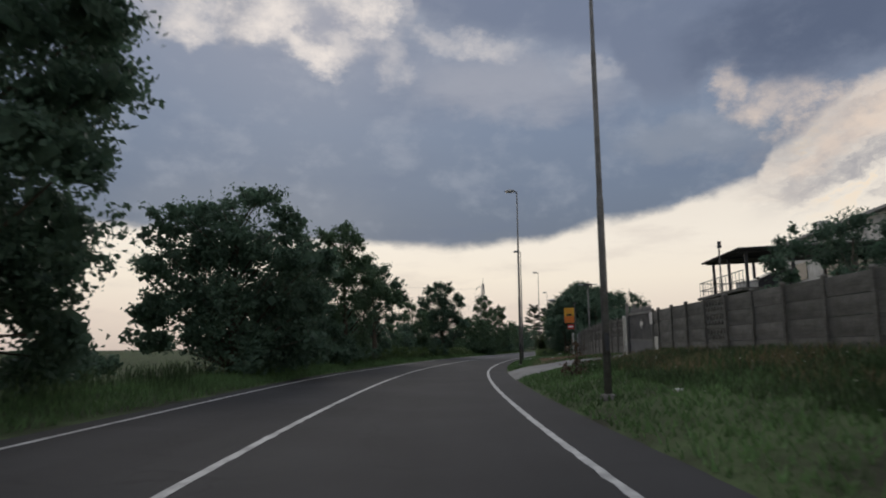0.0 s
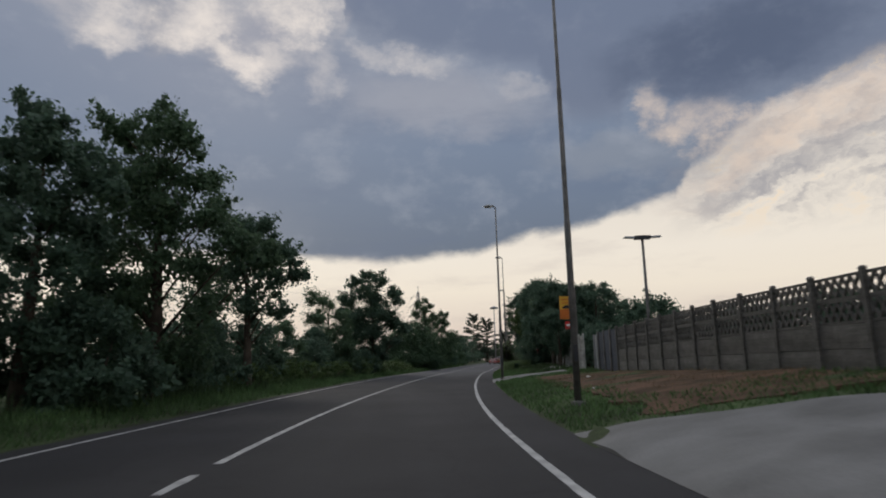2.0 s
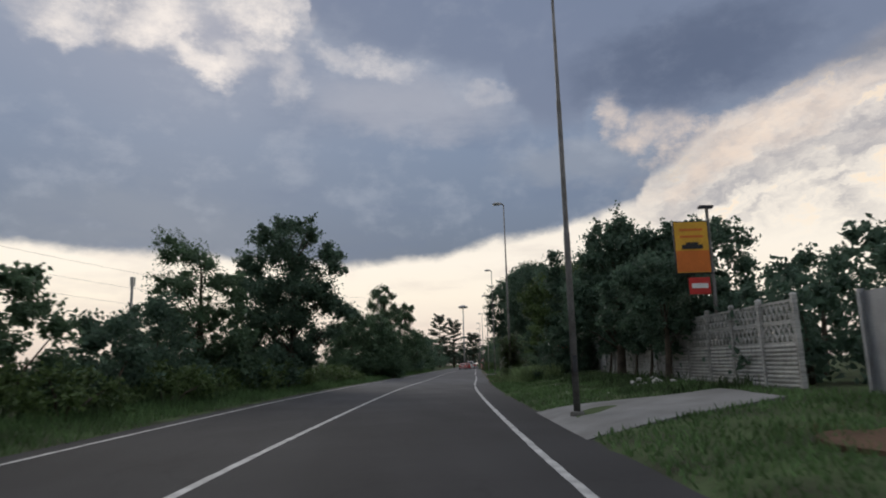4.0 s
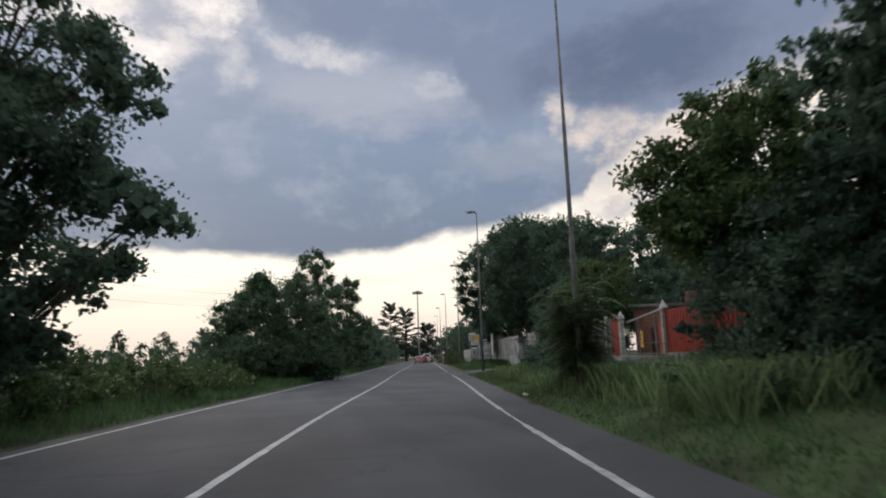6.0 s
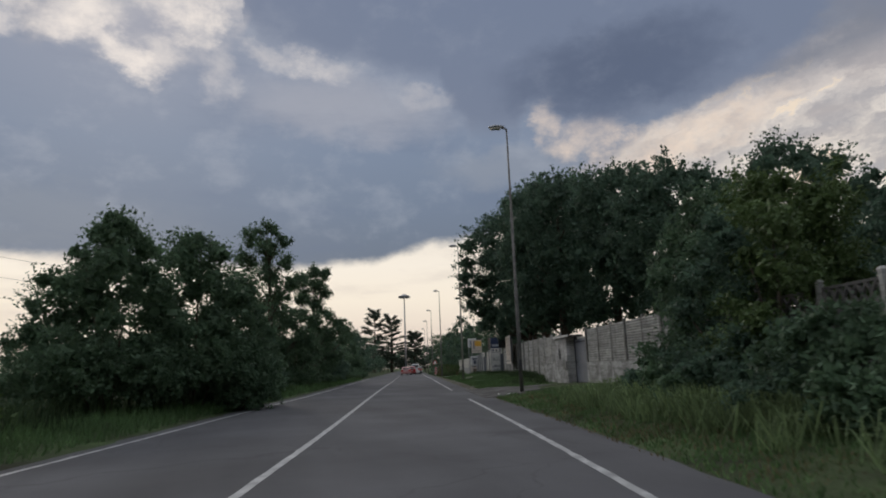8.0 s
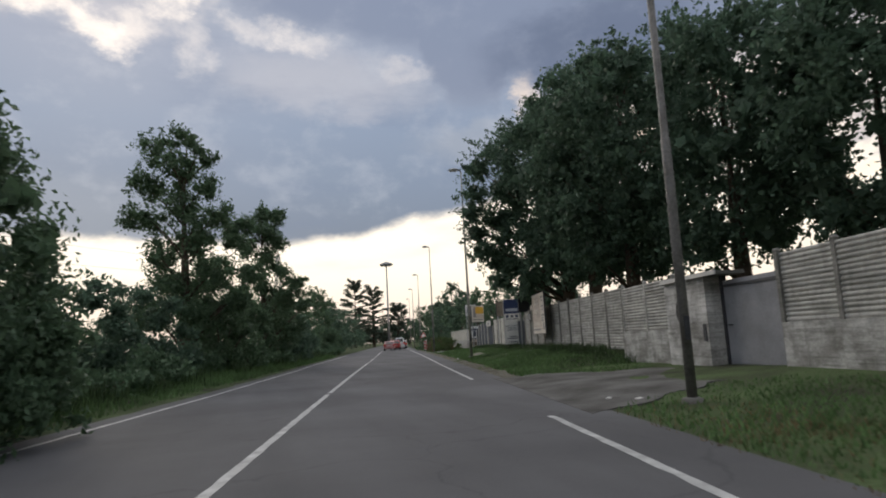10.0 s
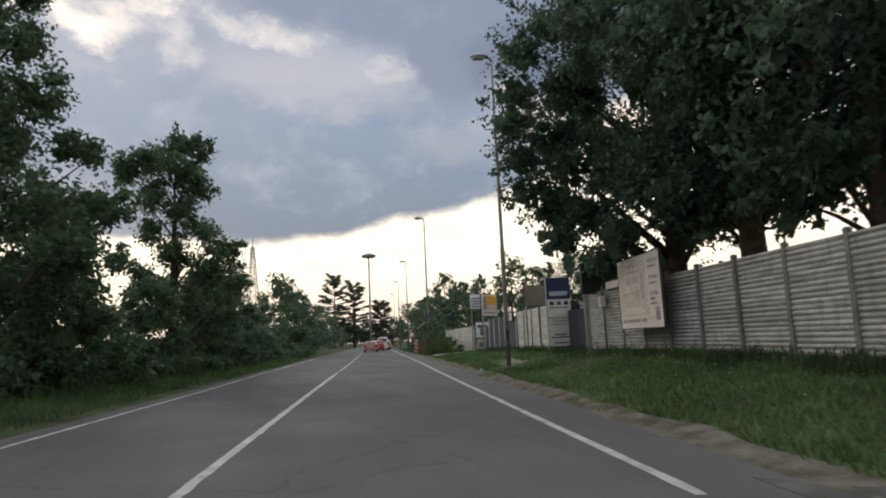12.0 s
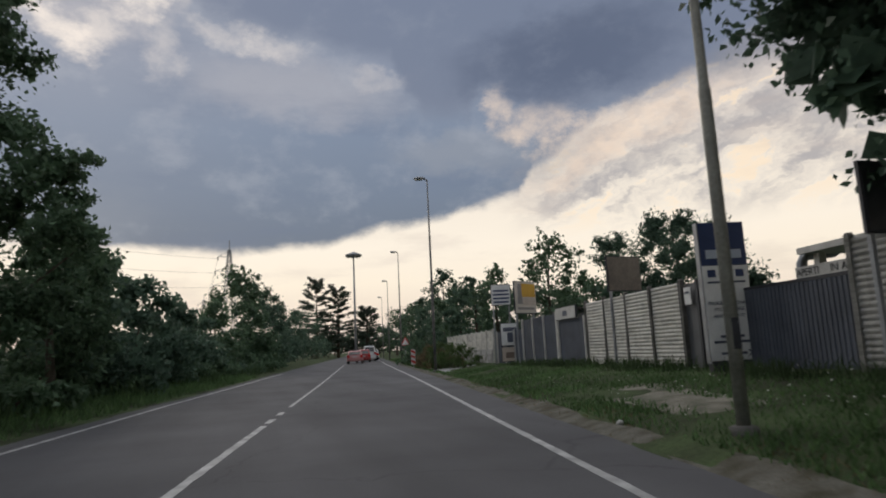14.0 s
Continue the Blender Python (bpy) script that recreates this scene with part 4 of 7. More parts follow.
def steel_gate():
    (x0, y0), (x1, y1) = at(25.6, 10.35), at(29.35, 10.35)
    w = math.hypot(x1 - x0, y1 - y0)
    g = thing("sliding_gate", "grey steel sliding gate with spiked bars and a solid lower panel", "gate", pose((x0 + x1) / 2, (y0 + y1) / 2, 0.94, 0, -1.0, math.degrees(math.atan2(y1 - y0, x1 - x0))))
    part("lower_panel", Shape().box((0, 0, 0.29), (w - 0.15, 0.04, 0.5)), GATE_GREY, g)
    # dark sheet added where only the dim yard shows between the bars
    part("dark_gap_sheet", Shape().box((0, -0.06, 1.1), (w - 0.15, 0.02, 1.05)), DARK_STEEL, g, "added dark sheet standing in for the dim yard behind")
    for z, tall in ((0.02, 0.06), (0.57, 0.05), (1.69, 0.09)):
        part("rail", Shape().box((0, 0.01, z), (w - 0.04, 0.07, tall)), GATE_BAR, g)
    n = 37
    for i in range(n):
        x = -w / 2 + 0.1 + (w - 0.2) * i / (n - 1)
        bar = Shape().box((x, 0, 1.2), (0.032, 0.032, 1.25))
        bar.add([(x - 0.016, -0.016, 1.825), (x + 0.016, -0.016, 1.825), (x + 0.016, 0.016, 1.825), (x - 0.016, 0.016, 1.825), (x, 0, 1.99)], [(0, 1, 4), (1, 2, 4), (2, 3, 4), (3, 0, 4)])
        part("bar", bar, GATE_BAR, g)
    for x in (-w / 2 + 0.03, w / 2 - 0.03):
        part("stile", Shape().box((x, 0, 0.86), (0.06, 0.06, 1.72)), GATE_BAR, g)
    part("notice", Shape().box((-1.8, 0.05, 1.43), (0.42, 0.012, 0.46)), OFF_WHITE, g, "white notice tied to the bars")
    for x, wd, hg, z in ((-0.12, 0.13, 0.2, 1.24), (-0.3, 0.1, 0.4, 1.24), (-0.49, 0.15, 0.17, 1.24), (-0.3, 0.5, 0.07, 1.24)):
        part("emblem_bar", Shape().box((x, 0.05 if wd < 0.4 else 0.046, z), (wd, 0.01, hg)), OFF_WHITE, g, "white emblem of plain bars")
    for s, dd, h in ((25.48, 10.42, 1.75), (29.62, 10.3, 2.27), (29.35, 10.56, 2.25)):
        p = thing("gate_post", "square grey steel gate post", "gate post", on_road(s, dd, 0.85), "gate posts")
        part("shaft", Shape().box((0, 0, h / 2), (0.12, 0.12, h)), POST_GREY, p)
        part("cap", Shape().box((0, 0, h + 0.015), (0.13, 0.13, 0.03), taper=0.8), POST_GREY, p)
    k = thing("gate_guide", "dark steel guide housing with bolted plates beside the gate post", "gate guide", on_road(29.45, 10.36, 0.78))
    part("channel", Shape().box((0, 0, 0.9), (0.14, 0.18, 1.85)), DARK_STEEL, k)
    for z in (0.55, 0.95, 1.6):
        part("plate", Shape().box((-0.08, 0, z), (0.02, 0.12, 0.1)), GATE_GREY, k)


def mixed_bay(s0, s1, d, z0, z1, z2):
    """A narrow bay beside the gate: pale ribbed slabs below, dark plain ones above."""
    (x0, y0), (x1, y1) = at(s0, d), at(s1, d)
    w = math.hypot(x1 - x0, y1 - y0)
    m = thing("concrete_fence", "narrow fence bay of pale ribbed slabs below dark ones", "fence", pose((x0 + x1) / 2, (y0 + y1) / 2, 0, 0, 0, math.degrees(math.atan2(y1 - y0, x1 - x0)) + 180))
    for low, high, mat, ribs in ((z0 - 0.1, (z0 + z1) / 2, CONCRETE_PALE, 4), ((z0 + z1) / 2, z1, CONCRETE_PALE, 4), (z1, (z1 + z2) / 2, CONCRETE_DARK, 1), ((z1 + z2) / 2, z2, CONCRETE_DARK, 1)):
        part("panel", ribbed_slab(w, high - low - 0.004, ribs), mat, m, "" if mat is CONCRETE_DARK else "pale ribbed slab", place=pose(0, 0, low))
    part("post", fence_post(z2 - z0 + 0.2), CONCRETE_DARK, m, place=pose(-w / 2 - 0.06, 0, z0 - 0.15))


mixed_bay(24.76, 25.4, 10.35, 0.96, 1.62, 2.6)
steel_gate()


def small_door():
    """Plastered pier with a letter slot, a grey door and a thin canopy."""
    m = thing("door_pier", "stained plaster pier with a dark oval letter box", "wall pier", on_road(116.8, 9.25, 0.1))
    part("pier_body", Shape().box((0, 0, 1.1), (0.45, 2.2, 2.3)), PLASTER, m)
    part("letter_box", Shape().tube([(-0.25, 0.3, 1.5), (-0.222, 0.3, 1.5)], [0.17, 0.17], 16), BLACK, m, "dark oval letter box", place=Matrix.Translation((0, 0, -0.9)) @ Matrix.Diagonal((1, 1, 1.6, 1)))
    part("intercom", Shape().box((-0.235, -0.95, 0.95), (0.03, 0.14, 0.4)), DARK_STEEL, m)
    d = thing("metal_door", "plain grey sheet-metal door in a dark frame", "door", on_road(114.5, 9.45, 0.15))
    part("leaf", Shape().box((0, 0, 1.06), (0.06, 2.2, 2.04)), DOOR_GREY, d)
    part("lower_leaf", Shape().box((-0.04, 0, 0.5), (0.02, 2.1, 0.62)), DOOR_GREY, d)
    part("hinge_rail", Shape().box((-0.045, 0, 1.95), (0.03, 2.1, 0.06)), DARK_STEEL, d)
    for y in (-1.17, 1.15):
        part("jamb", Shape().box((0, y, 1.1), (0.12, 0.1, 2.2)), DARK_STEEL, d)
    part("handle", Shape().box((-0.07, 0.9, 1.05), (0.06, 0.12, 0.03)), DARK_STEEL, d)
    c = thing("door_canopy", "thin flat concrete canopy with its lit edge in off-white", "canopy", on_road(116.45, 9.3, 2.33))
    part("slab", Shape().box((0, 0, 0.06), (0.7, 2.9, 0.08)), CONCRETE_DARK, c)
    # light on the canopy's edge is put in as an off-white strip
    part("lit_edge", Shape().box((-0.36, 0, 0.07), (0.03, 2.95, 0.1)), OFF_WHITE, c)


small_door()


def dark_gate():
    (x0, y0), (x1, y1) = at(137.85, 9.6), at(142.4, 9.6)
    w = math.hypot(x1 - x0, y1 - y0)
    g = thing("sheet_gate", "dark grey sheet-metal gate with upright battens", "gate", pose((x0 + x1) / 2, (y0 + y1) / 2, 0.42, 0, 0, math.degrees(math.atan2(y1 - y0, x1 - x0))))
    part("leaf", Shape().box((0, 0, 0.84), (w, 0.05, 1.66)), SLATE, g)
    for i in range(40):
        part("batten", Shape().box((-w / 2 + 0.06 + (w - 0.12) * i / 39, 0.03, 0.84), (0.04, 0.018, 1.63)), SLATE, g)
    part("head_rail", Shape().box((0, 0, 1.69), (w, 0.08, 0.06)), DARK_STEEL, g)
    # banner over the gate
    bx, by = at(138.45, 9.6)
    b = thing("gate_banner", "white banner with black capitals above the dark gate", "banner", pose(bx, by, 2.14, 0, 0, math.degrees(math.atan2(y1 - y0, x1 - x0)) + 180))
    part("board", Shape().box((0.0, 0, 0.1), (2.0, 0.03, 0.2)), OFF_WHITE, b)
    for word, x in (("APERTI", -0.97), ("IN", -0.13), ("AGOSTO", 0.13)):
        lettering(word, 0.185, (x, -0.02, 0.035), BLACK, b)
    for x in (-0.95, 0.95):
        part("stay", Shape().box((x, 0.02, -0.1), (0.04, 0.04, 0.4)), DARK_STEEL, b)


def lettering(text, size, loc, mat, parent, rot=(90, 0, 0), label=""):
    """Raised letters, in the built-in font, facing -y of the parent."""
    cu = bpy.data.curves.new("lettering", "FONT")
    cu.body, cu.size, cu.extrude = text, size, 0.003
    ob = bpy.data.objects.new("tmp", cu)
    scene.collection.objects.link(ob)
    me = bpy.data.meshes.new_from_object(ob.evaluated_get(bpy.context.evaluated_depsgraph_get()))
    bpy.data.objects.remove(ob)
    me.materials.clear()
    me.materials.append(mat)
    t = new("lettering", me)
    t.parent = parent
    t.matrix_basis = pose(*loc, *rot)
    return tagged(t, label)


dark_gate()

# ---- signs and boards ----


def pylon_sign():
    """Upright advertising sign that faces the oncoming cars."""
    (x0, y0), (x1, y1) = at(141.2, 8.75), at(141.0, 9.69)
    w = 0.96
    m = thing("pylon_sign", "tall white sign board with a navy head and grey text lines", "advertising sign", pose((x0 + x1) / 2, (y0 + y1) / 2, 0.4, 0, 0, heading(141) - 2))
    part("plinth", Shape().box((0, 0, 0.1), (w, 0.2, 0.4)), DARK_STEEL, m)
    part("frame", Shape().box((0, 0.03, 1.69), (w + 0.05, 0.16, 2.88)), STEEL, m)
    part("lower_face", Shape().box((0, -0.06, 1.24), (w, 0.03, 1.96)), WHITE, m)
    head = part("head_face", Shape().box((0, -0.06, 2.67), (w, 0.03, 0.88)), BLUE, m, "navy blue head panel")
    part("brand_bar", Shape().box((0, -0.079, 2.46), (0.76, 0.008, 0.18)), PALE_BLUE, head, "pale wordmark drawn as a plain bar")
    for x in (-0.3, 0.0, 0.3):
        part("badge", Shape().box((x, -0.079, 2.06), (0.17, 0.008, 0.15)), BLUE if x else INK, m)
    part("text_bar", Shape().box((0, -0.079, 1.88), (0.8, 0.008, 0.04)), INK, m)
    for i, word in enumerate(("PROGETTAZIONE", "PRODUZIONE", "ARREDAMENTI")):
        lettering(word, 0.1, (-0.04 * len(word) + 0.08, -0.078, 1.42 - i * 0.13), INK, m)
    for z, wd in ((0.78, 0.5), (0.67, 0.8), (0.44, 0.55)):
        part("text_bar", Shape().box((0, -0.079, z), (wd, 0.008, 0.05)), INK, m)
    part("arrow", Shape().bar((0.3, -0.079, 0.5), (0.37, -0.079, 0.44), 0.02).bar((0.37, -0.079, 0.44), (0.3, -0.079, 0.38), 0.02), INK, m)
    for x in (-0.4, 0.4):
        part("leg", Shape().box((x, 0.03, -0.1), (0.08, 0.08, 0.6)), DARK_STEEL, m)


pylon_sign()


def billboard():
    (x0, y0), (x1, y1) = at(133.8, 8.95), at(130.8, 8.85)
    w = math.hypot(x1 - x0, y1 - y0)
    m = thing("billboard", "wide beige billboard with a faded kitchen picture and grey text", "billboard", pose((x0 + x1) / 2, (y0 + y1) / 2, 1.26, 0, 0, math.degrees(math.atan2(y1 - y0, x1 - x0))))
    part("board", Shape().box((0, 0.04, 0.98), (w, 0.05, 1.96)), CREAM, m)
    part("frame_top", Shape().box((0, 0.04, 1.975), (w + 0.03, 0.07, 0.025)), DARK_STEEL, m)
    part("frame_bottom", Shape().box((0, 0.04, -0.012), (w + 0.03, 0.07, 0.025)), DARK_STEEL, m)
    for x in (-w / 2 - 0.01, w / 2 + 0.01):
        part("frame_side", Shape().box((x, 0.04, 0.98), (0.025, 0.07, 1.97)), DARK_STEEL, m)
    pic = part("picture", Shape().box((-0.42, 0.012, 1.08), (2.0, 0.01, 1.5)), BEIGE, m, "faded beige kitchen print")

    def printed(name, points, mat, lift):
        part(name, Shape().loft([[(x, 0.006 - lift, z) for x, z in points], [(x, 0.008, z) for x, z in points]]), mat, pic)

    printed("print_wall", ((-0.95, 0.62), (0.2, 0.62), (0.2, 1.78), (-0.95, 1.74)), CREAM, 0.0)
    printed("print_counter", ((-1.15, 0.62), (0.12, 0.55), (0.12, 0.98), (-1.02, 0.94)), TAN_PRINT, 0.002)
    printed("print_worktop", ((-1.2, 0.94), (0.16, 0.98), (0.16, 1.02), (-1.2, 0.98)), DARK_PRINT, 0.004)
    printed("print_wall_unit", ((-0.85, 1.2), (0.05, 1.22), (0.05, 1.44), (-0.85, 1.42)), TAN_PRINT, 0.002)
    printed("print_floor", ((-1.25, 0.4), (0.5, 0.4), (0.28, 0.55), (-1.05, 0.6)), CREAM, 0.002)
    printed("print_column", ((0.18, 0.5), (0.44, 0.45), (0.44, 1.78), (0.18, 1.74)), TAN_PRINT, 0.003)
    for z in (0.78, 1.05, 1.3):
        printed("print_niche", ((0.22, z), (0.4, z), (0.4, z + 0.16), (0.22, z + 0.15)), DARK_PRINT, 0.005)
    for i, hg in enumerate((0.09, 0.13, 0.07, 0.15, 0.1)):
        printed("print_bottle", ((-0.5 + i * 0.12, 1.02), (-0.46 + i * 0.12, 1.02), (-0.465 + i * 0.12, 1.02 + hg), (-0.495 + i * 0.12, 1.02 + hg)), DARK_PRINT, 0.005)
    for i in range(3):
        x = -0.86 + i * 0.33
        printed("print_window", ((x, 1.53), (x + 0.32, 1.54), (x + 0.32, 1.76), (x, 1.74)), DARK_PRINT, 0.003)
        printed("print_pane", ((x + 0.04, 1.57), (x + 0.28, 1.58), (x + 0.28, 1.72), (x + 0.04, 1.7)), CREAM, 0.006)
    for z, word in ((1.7, "BASIC line"), (1.26, "PLUS line"), (0.84, "ECO line"), (0.71, "design"), (0.59, "esclusivo")):
        lettering(word, 0.15 if word.endswith("line") else 0.13, (0.76, 0.012, z), INK_PALE, m)
    for z in (1.56, 1.12):
        for x, wd in ((0.88, 0.2), (1.12, 0.22)):
            part("text_bar", Shape().box((x, 0.012, z + 0.03), (wd, 0.008, 0.055)), INK_PALE, m)
    for x, wd in ((-1.22, 0.28), (-0.5, 1.0), (0.25, 0.34)):
        part("address_bar", Shape().box((x, 0.012, 0.2), (wd, 0.008, 0.09)), INK_PALE, m)
    part("badge", Shape().box((1.2, 0.012, 0.35), (0.26, 0.008, 0.34)), INK_PALE, m)
    part("badge", Shape().box((0.86, 0.012, 0.22), (0.3, 0.008, 0.12)), TAN_PRINT, m)
    for x in (-0.75, 0.75):
        part("stay", Shape().box((x, 0.16, 0.95), (0.07, 0.16, 1.6)), STEEL, m)


billboard()


def hoarding(s, d, z0, z1, w, turn, face, label, legs=True, bars=(), bar_mat=None, base=None, depth=0.06):
    """A board on two posts, facing the oncoming cars when turn is 0."""
    m = thing("sign_board", label, "sign board", pose(*at(s, d), z0, 0, 0, heading(s) + turn))
    part("board", Shape().box((0, 0, (z1 - z0) / 2), (w, depth, z1 - z0)), face, m)
    part("rim", Shape().box((0, 0.02, (z1 - z0) / 2), (w + 0.06, depth, z1 - z0 + 0.06)), DARK_STEEL, m)
    for z, wd, hg in bars:
        part("text_bar", Shape().box((0, -depth / 2 - 0.004, z), (wd, 0.01, hg)), bar_mat or INK, m)
    if legs:
        g = (bank(s) if base is None else base) - 0.2
        for x in (-w * 0.42, w * 0.42):
            part("leg", Shape().box((x, 0.05, (g - z0) / 2), (0.07, 0.07, z0 - g + 0.1)), STEEL, m)
    return m


# yellow double sign before the clump of trees
ys = hoarding(65.06, 9.9, 3.62, 5.1, 0.95, 0, YELLOW, "yellow and orange roadside sign with a car shape", False)
part("lower_field", Shape().box((0, -0.035, 0.33), (0.95, 0.01, 0.62)), ORANGE, ys)
part("car_shape", Shape().box((0, -0.045, 0.75), (0.6, 0.01, 0.12), taper=1.0).box((0, -0.045, 0.84), (0.36, 0.01, 0.08)), BLACK, ys)
for z in (1.25, 1.05):
    part("text_bar", Shape().box((0, -0.038, z), (0.66, 0.01, 0.07)), ORANGE, ys)
small = part("small_sign", Shape().box((0.12, 0, -0.38), (0.6, 0.05, 0.48)), SIGN_RED, ys, "small red and white sign below")
part("small_sign_field", Shape().box((0.12, -0.03, -0.38), (0.46, 0.012, 0.14)), WHITE, small)
part("post", Shape().tube([(0.55, 0.06, -3.2), (0.55, 0.06, 1.9)], [0.06, 0.05], 8), POLE, ys)
part("post_light", Shape().box((0.5, 0.0, 1.92), (0.4, 0.16, 0.08)), DARK_STEEL, ys)
# boards along the last stretch
hoarding(136.95, 9.35, 2.55, 3.55, 0.92, 6, DARK_STEEL, "dark back of a tall sign board standing over the gate", True)
hoarding(147.6, 9.9, 2.72, 3.75, 1.3, 20, HAZY_BOARD, "weathered brown sign board on posts behind the fence", True)
poster = hoarding(156.6, 9.1, 2.6, 4.0, 1.5, 38, CREAM, "advertising board with a yellow and grey print on posts", True, ((0.2, 1.2, 0.1),), INK_PALE)
part("print_sky", Shape().box((0.2, -0.037, 1.02), (1.0, 0.012, 0.6)), YELLOW, poster, "yellow upper field of the print")
part("print_figure", Shape().box((-0.42, -0.037, 0.85), (0.36, 0.014, 0.9), taper=0.7), INK_PALE, poster)
part("print_ground", Shape().box((0.2, -0.037, 0.52), (1.0, 0.012, 0.34)), TAN_PRINT, poster)
hoarding(161.7, 9.15, 3.35, 4.4, 1.0, -4, WHITE, "white board with blue lettering lines on a post", True, ((0.14, 0.8, 0.09), (0.34, 0.85, 0.09), (0.54, 0.85, 0.09), (0.74, 0.8, 0.09)), BLUE)
hoarding(160.6, 9.25, 1.2, 2.3, 0.9, -2, WHITE, "white notice board hung on the slate-blue fence", False, ((0.8, 0.7, 0.2), (0.4, 0.3, 0.5)), INK)
hoarding(160.7, 9.25, 0.4, 1.1, 0.85, -2, BEIGE, "torn beige poster low on the slate-blue fence", False, ((0.3, 0.5, 0.3),), BROWN)
hoarding(151.7, 9.28, 2.08, 2.5, 2.3, -90, OFF_WHITE, "white header strip with a small emblem over the fence", False, ((0.2, 0.5, 0.2),), INK)
hoarding(134.95, 9.3, 2.58, 2.8, 1.5, -90, CREAM, "narrow beige board along the top of the fence", False)


def panel_notice():
    m = thing("notice_plate", "small white notice plate on the grey panel", "notice", on_road(142.9, 9.36, 1.95))
    part("plate", Shape().box((0, 0, 0.2), (0.015, 0.3, 0.4)), WHITE, m)
    part("text_bar", Shape().box((-0.011, 0, 0.28), (0.006, 0.2, 0.05)), INK, m)


panel_notice()


def meter_box():
    m = thing("meter_box", "small white plastic meter box on the fence post", "meter box", on_road(136.0, 9.22, 2.05))
    part("body", Shape().box((0, 0, 0.16), (0.16, 0.26, 0.34), taper=0.9), WHITE, m)
    part("lid", Shape().box((-0.09, 0, 0.17), (0.02, 0.22, 0.26)), OFF_WHITE, m)


meter_box()


def yard_gate():
    """The entrance of the scrap yard: two capped posts, a sagging rail, a red panel and a paper sign."""
    for q, top in ((88.1, 2.34), (92.2, 2.3)):
        p = thing("gate_post", "pale square concrete gate post with a pointed cap", "gate post", on_road(q, 9.15, 0.3), "posts of the yard entrance")
        part("shaft", Shape().box((0, 0, (top - 0.3) / 2), (0.16, 0.16, top - 0.3), taper=0.94), CONCRETE, p)
        part("cap", Shape().box((0, 0, top - 0.27), (0.2, 0.2, 0.06)).box((0, 0, top - 0.14), (0.18, 0.18, 0.2), taper=0.05), CONCRETE_PALE, p, "pointed pale cap")
    m = thing("yard_gate", "sagging tube gate with a flat dark red panel", "gate", on_road(90.1, 9.3, 0.3))
    part("top_rail", Shape().bar((0, 1.95, 1.86), (0, -1.9, 2.1), 0.05), STEEL, m)
    part("middle_rail", Shape().bar((0.02, 1.95, 1.1), (0.02, -1.1, 1.12), 0.035), POLE, m)
    part("lower_rail", Shape().bar((0.02, 1.95, 0.78), (0.02, -1.9, 0.78), 0.04), POLE, m)
    for y, top in ((1.9, 1.9), (0.75, 1.9), (-0.85, 2.02)):
        part("upright", Shape().bar((0, y, 0.05), (0, y, top), 0.055 if y < 0 else 0.035), POLE, m)
    part("red_panel", Shape().box((0.05, -1.42, 1.24), (0.03, 1.0, 0.95)), RED_SHEET, m, "flat dark red sheet panel")
    part("box_cover", Shape().box((-0.1, -1.3, 0.42), (0.05, 0.42, 0.22)), OFF_WHITE, m, "small pale cover plate")
    y = thing("yard_sign", "narrow yellow paper sign hanging on the yard gate", "sign", on_road(90.3, 9.2, 1.54))
    part("board", Shape().box((0, 0, 0.0), (0.02, 0.24, 0.52), Matrix.Rotation(radians(5), 3, "X")), YELLOW, y)
    for z in (0.12, 0.0, -0.12):
        part("text_bar", Shape().box((-0.013, 0, z), (0.006, 0.14, 0.03)), INK, y)


yard_gate()


def yard_junk():
    """The scrap yard behind the red sheets."""
    b = thing("brick_shed", "small old brick shed with a broken roof in the yard", "shed", on_road(97.0, 13.5, 0.4))
    part("wall_shell", Shape().box((0, 0, 1.3), (3.2, 4.2, 2.6)), BRICK, b)
    part("roof", Shape().box((0, 0, 2.68), (3.6, 4.6, 0.12), Matrix.Rotation(radians(4), 3, "X")), ROOF_SHEET, b)
    part("stack", Shape().box((0.6, 0.8, 3.0), (0.4, 0.4, 0.6)), BRICK, b)
    p = thing("scrap_pile", "pile of twisted light scrap metal behind the fence", "scrap heap", on_road(90.5, 12.5, 0.4))
    rnd = random.Random(5)
    for i in range(26):
        a = Vector((rnd.uniform(-1.8, 1.8), rnd.uniform(-2.8, 2.8), rnd.uniform(0.9, 2.0)))
        way = Vector((rnd.uniform(-1, 1), rnd.uniform(-1, 1), rnd.uniform(-0.25, 0.35)))
        part("scrap_bar", Shape().bar(a, a + way * 0.8, 0.07, 0.05), (STEEL, OFF_WHITE, DARK_STEEL)[i % 3], p)
    part("core", Shape().tube([(0, 0, -0.2), (0, 0, 0.5), (0, 0, 1.2), (0, 0, 1.6)], [2.6, 2.4, 1.7, 0.5], 11), CONCRETE_DARK, p)
    c = thing("steel_container", "rust-brown steel container deep in the yard", "container", on_road(94.0, 12.6, 0.3))
    part("box", Shape().box((0, 0, 0.9), (2.2, 4.0, 1.8)), RUST, c)
    for i in range(16):
        part("rib", Shape().box((-1.12, -1.85 + i * 0.247, 0.9), (0.04, 0.1, 1.7)), RUST, c)


yard_junk()


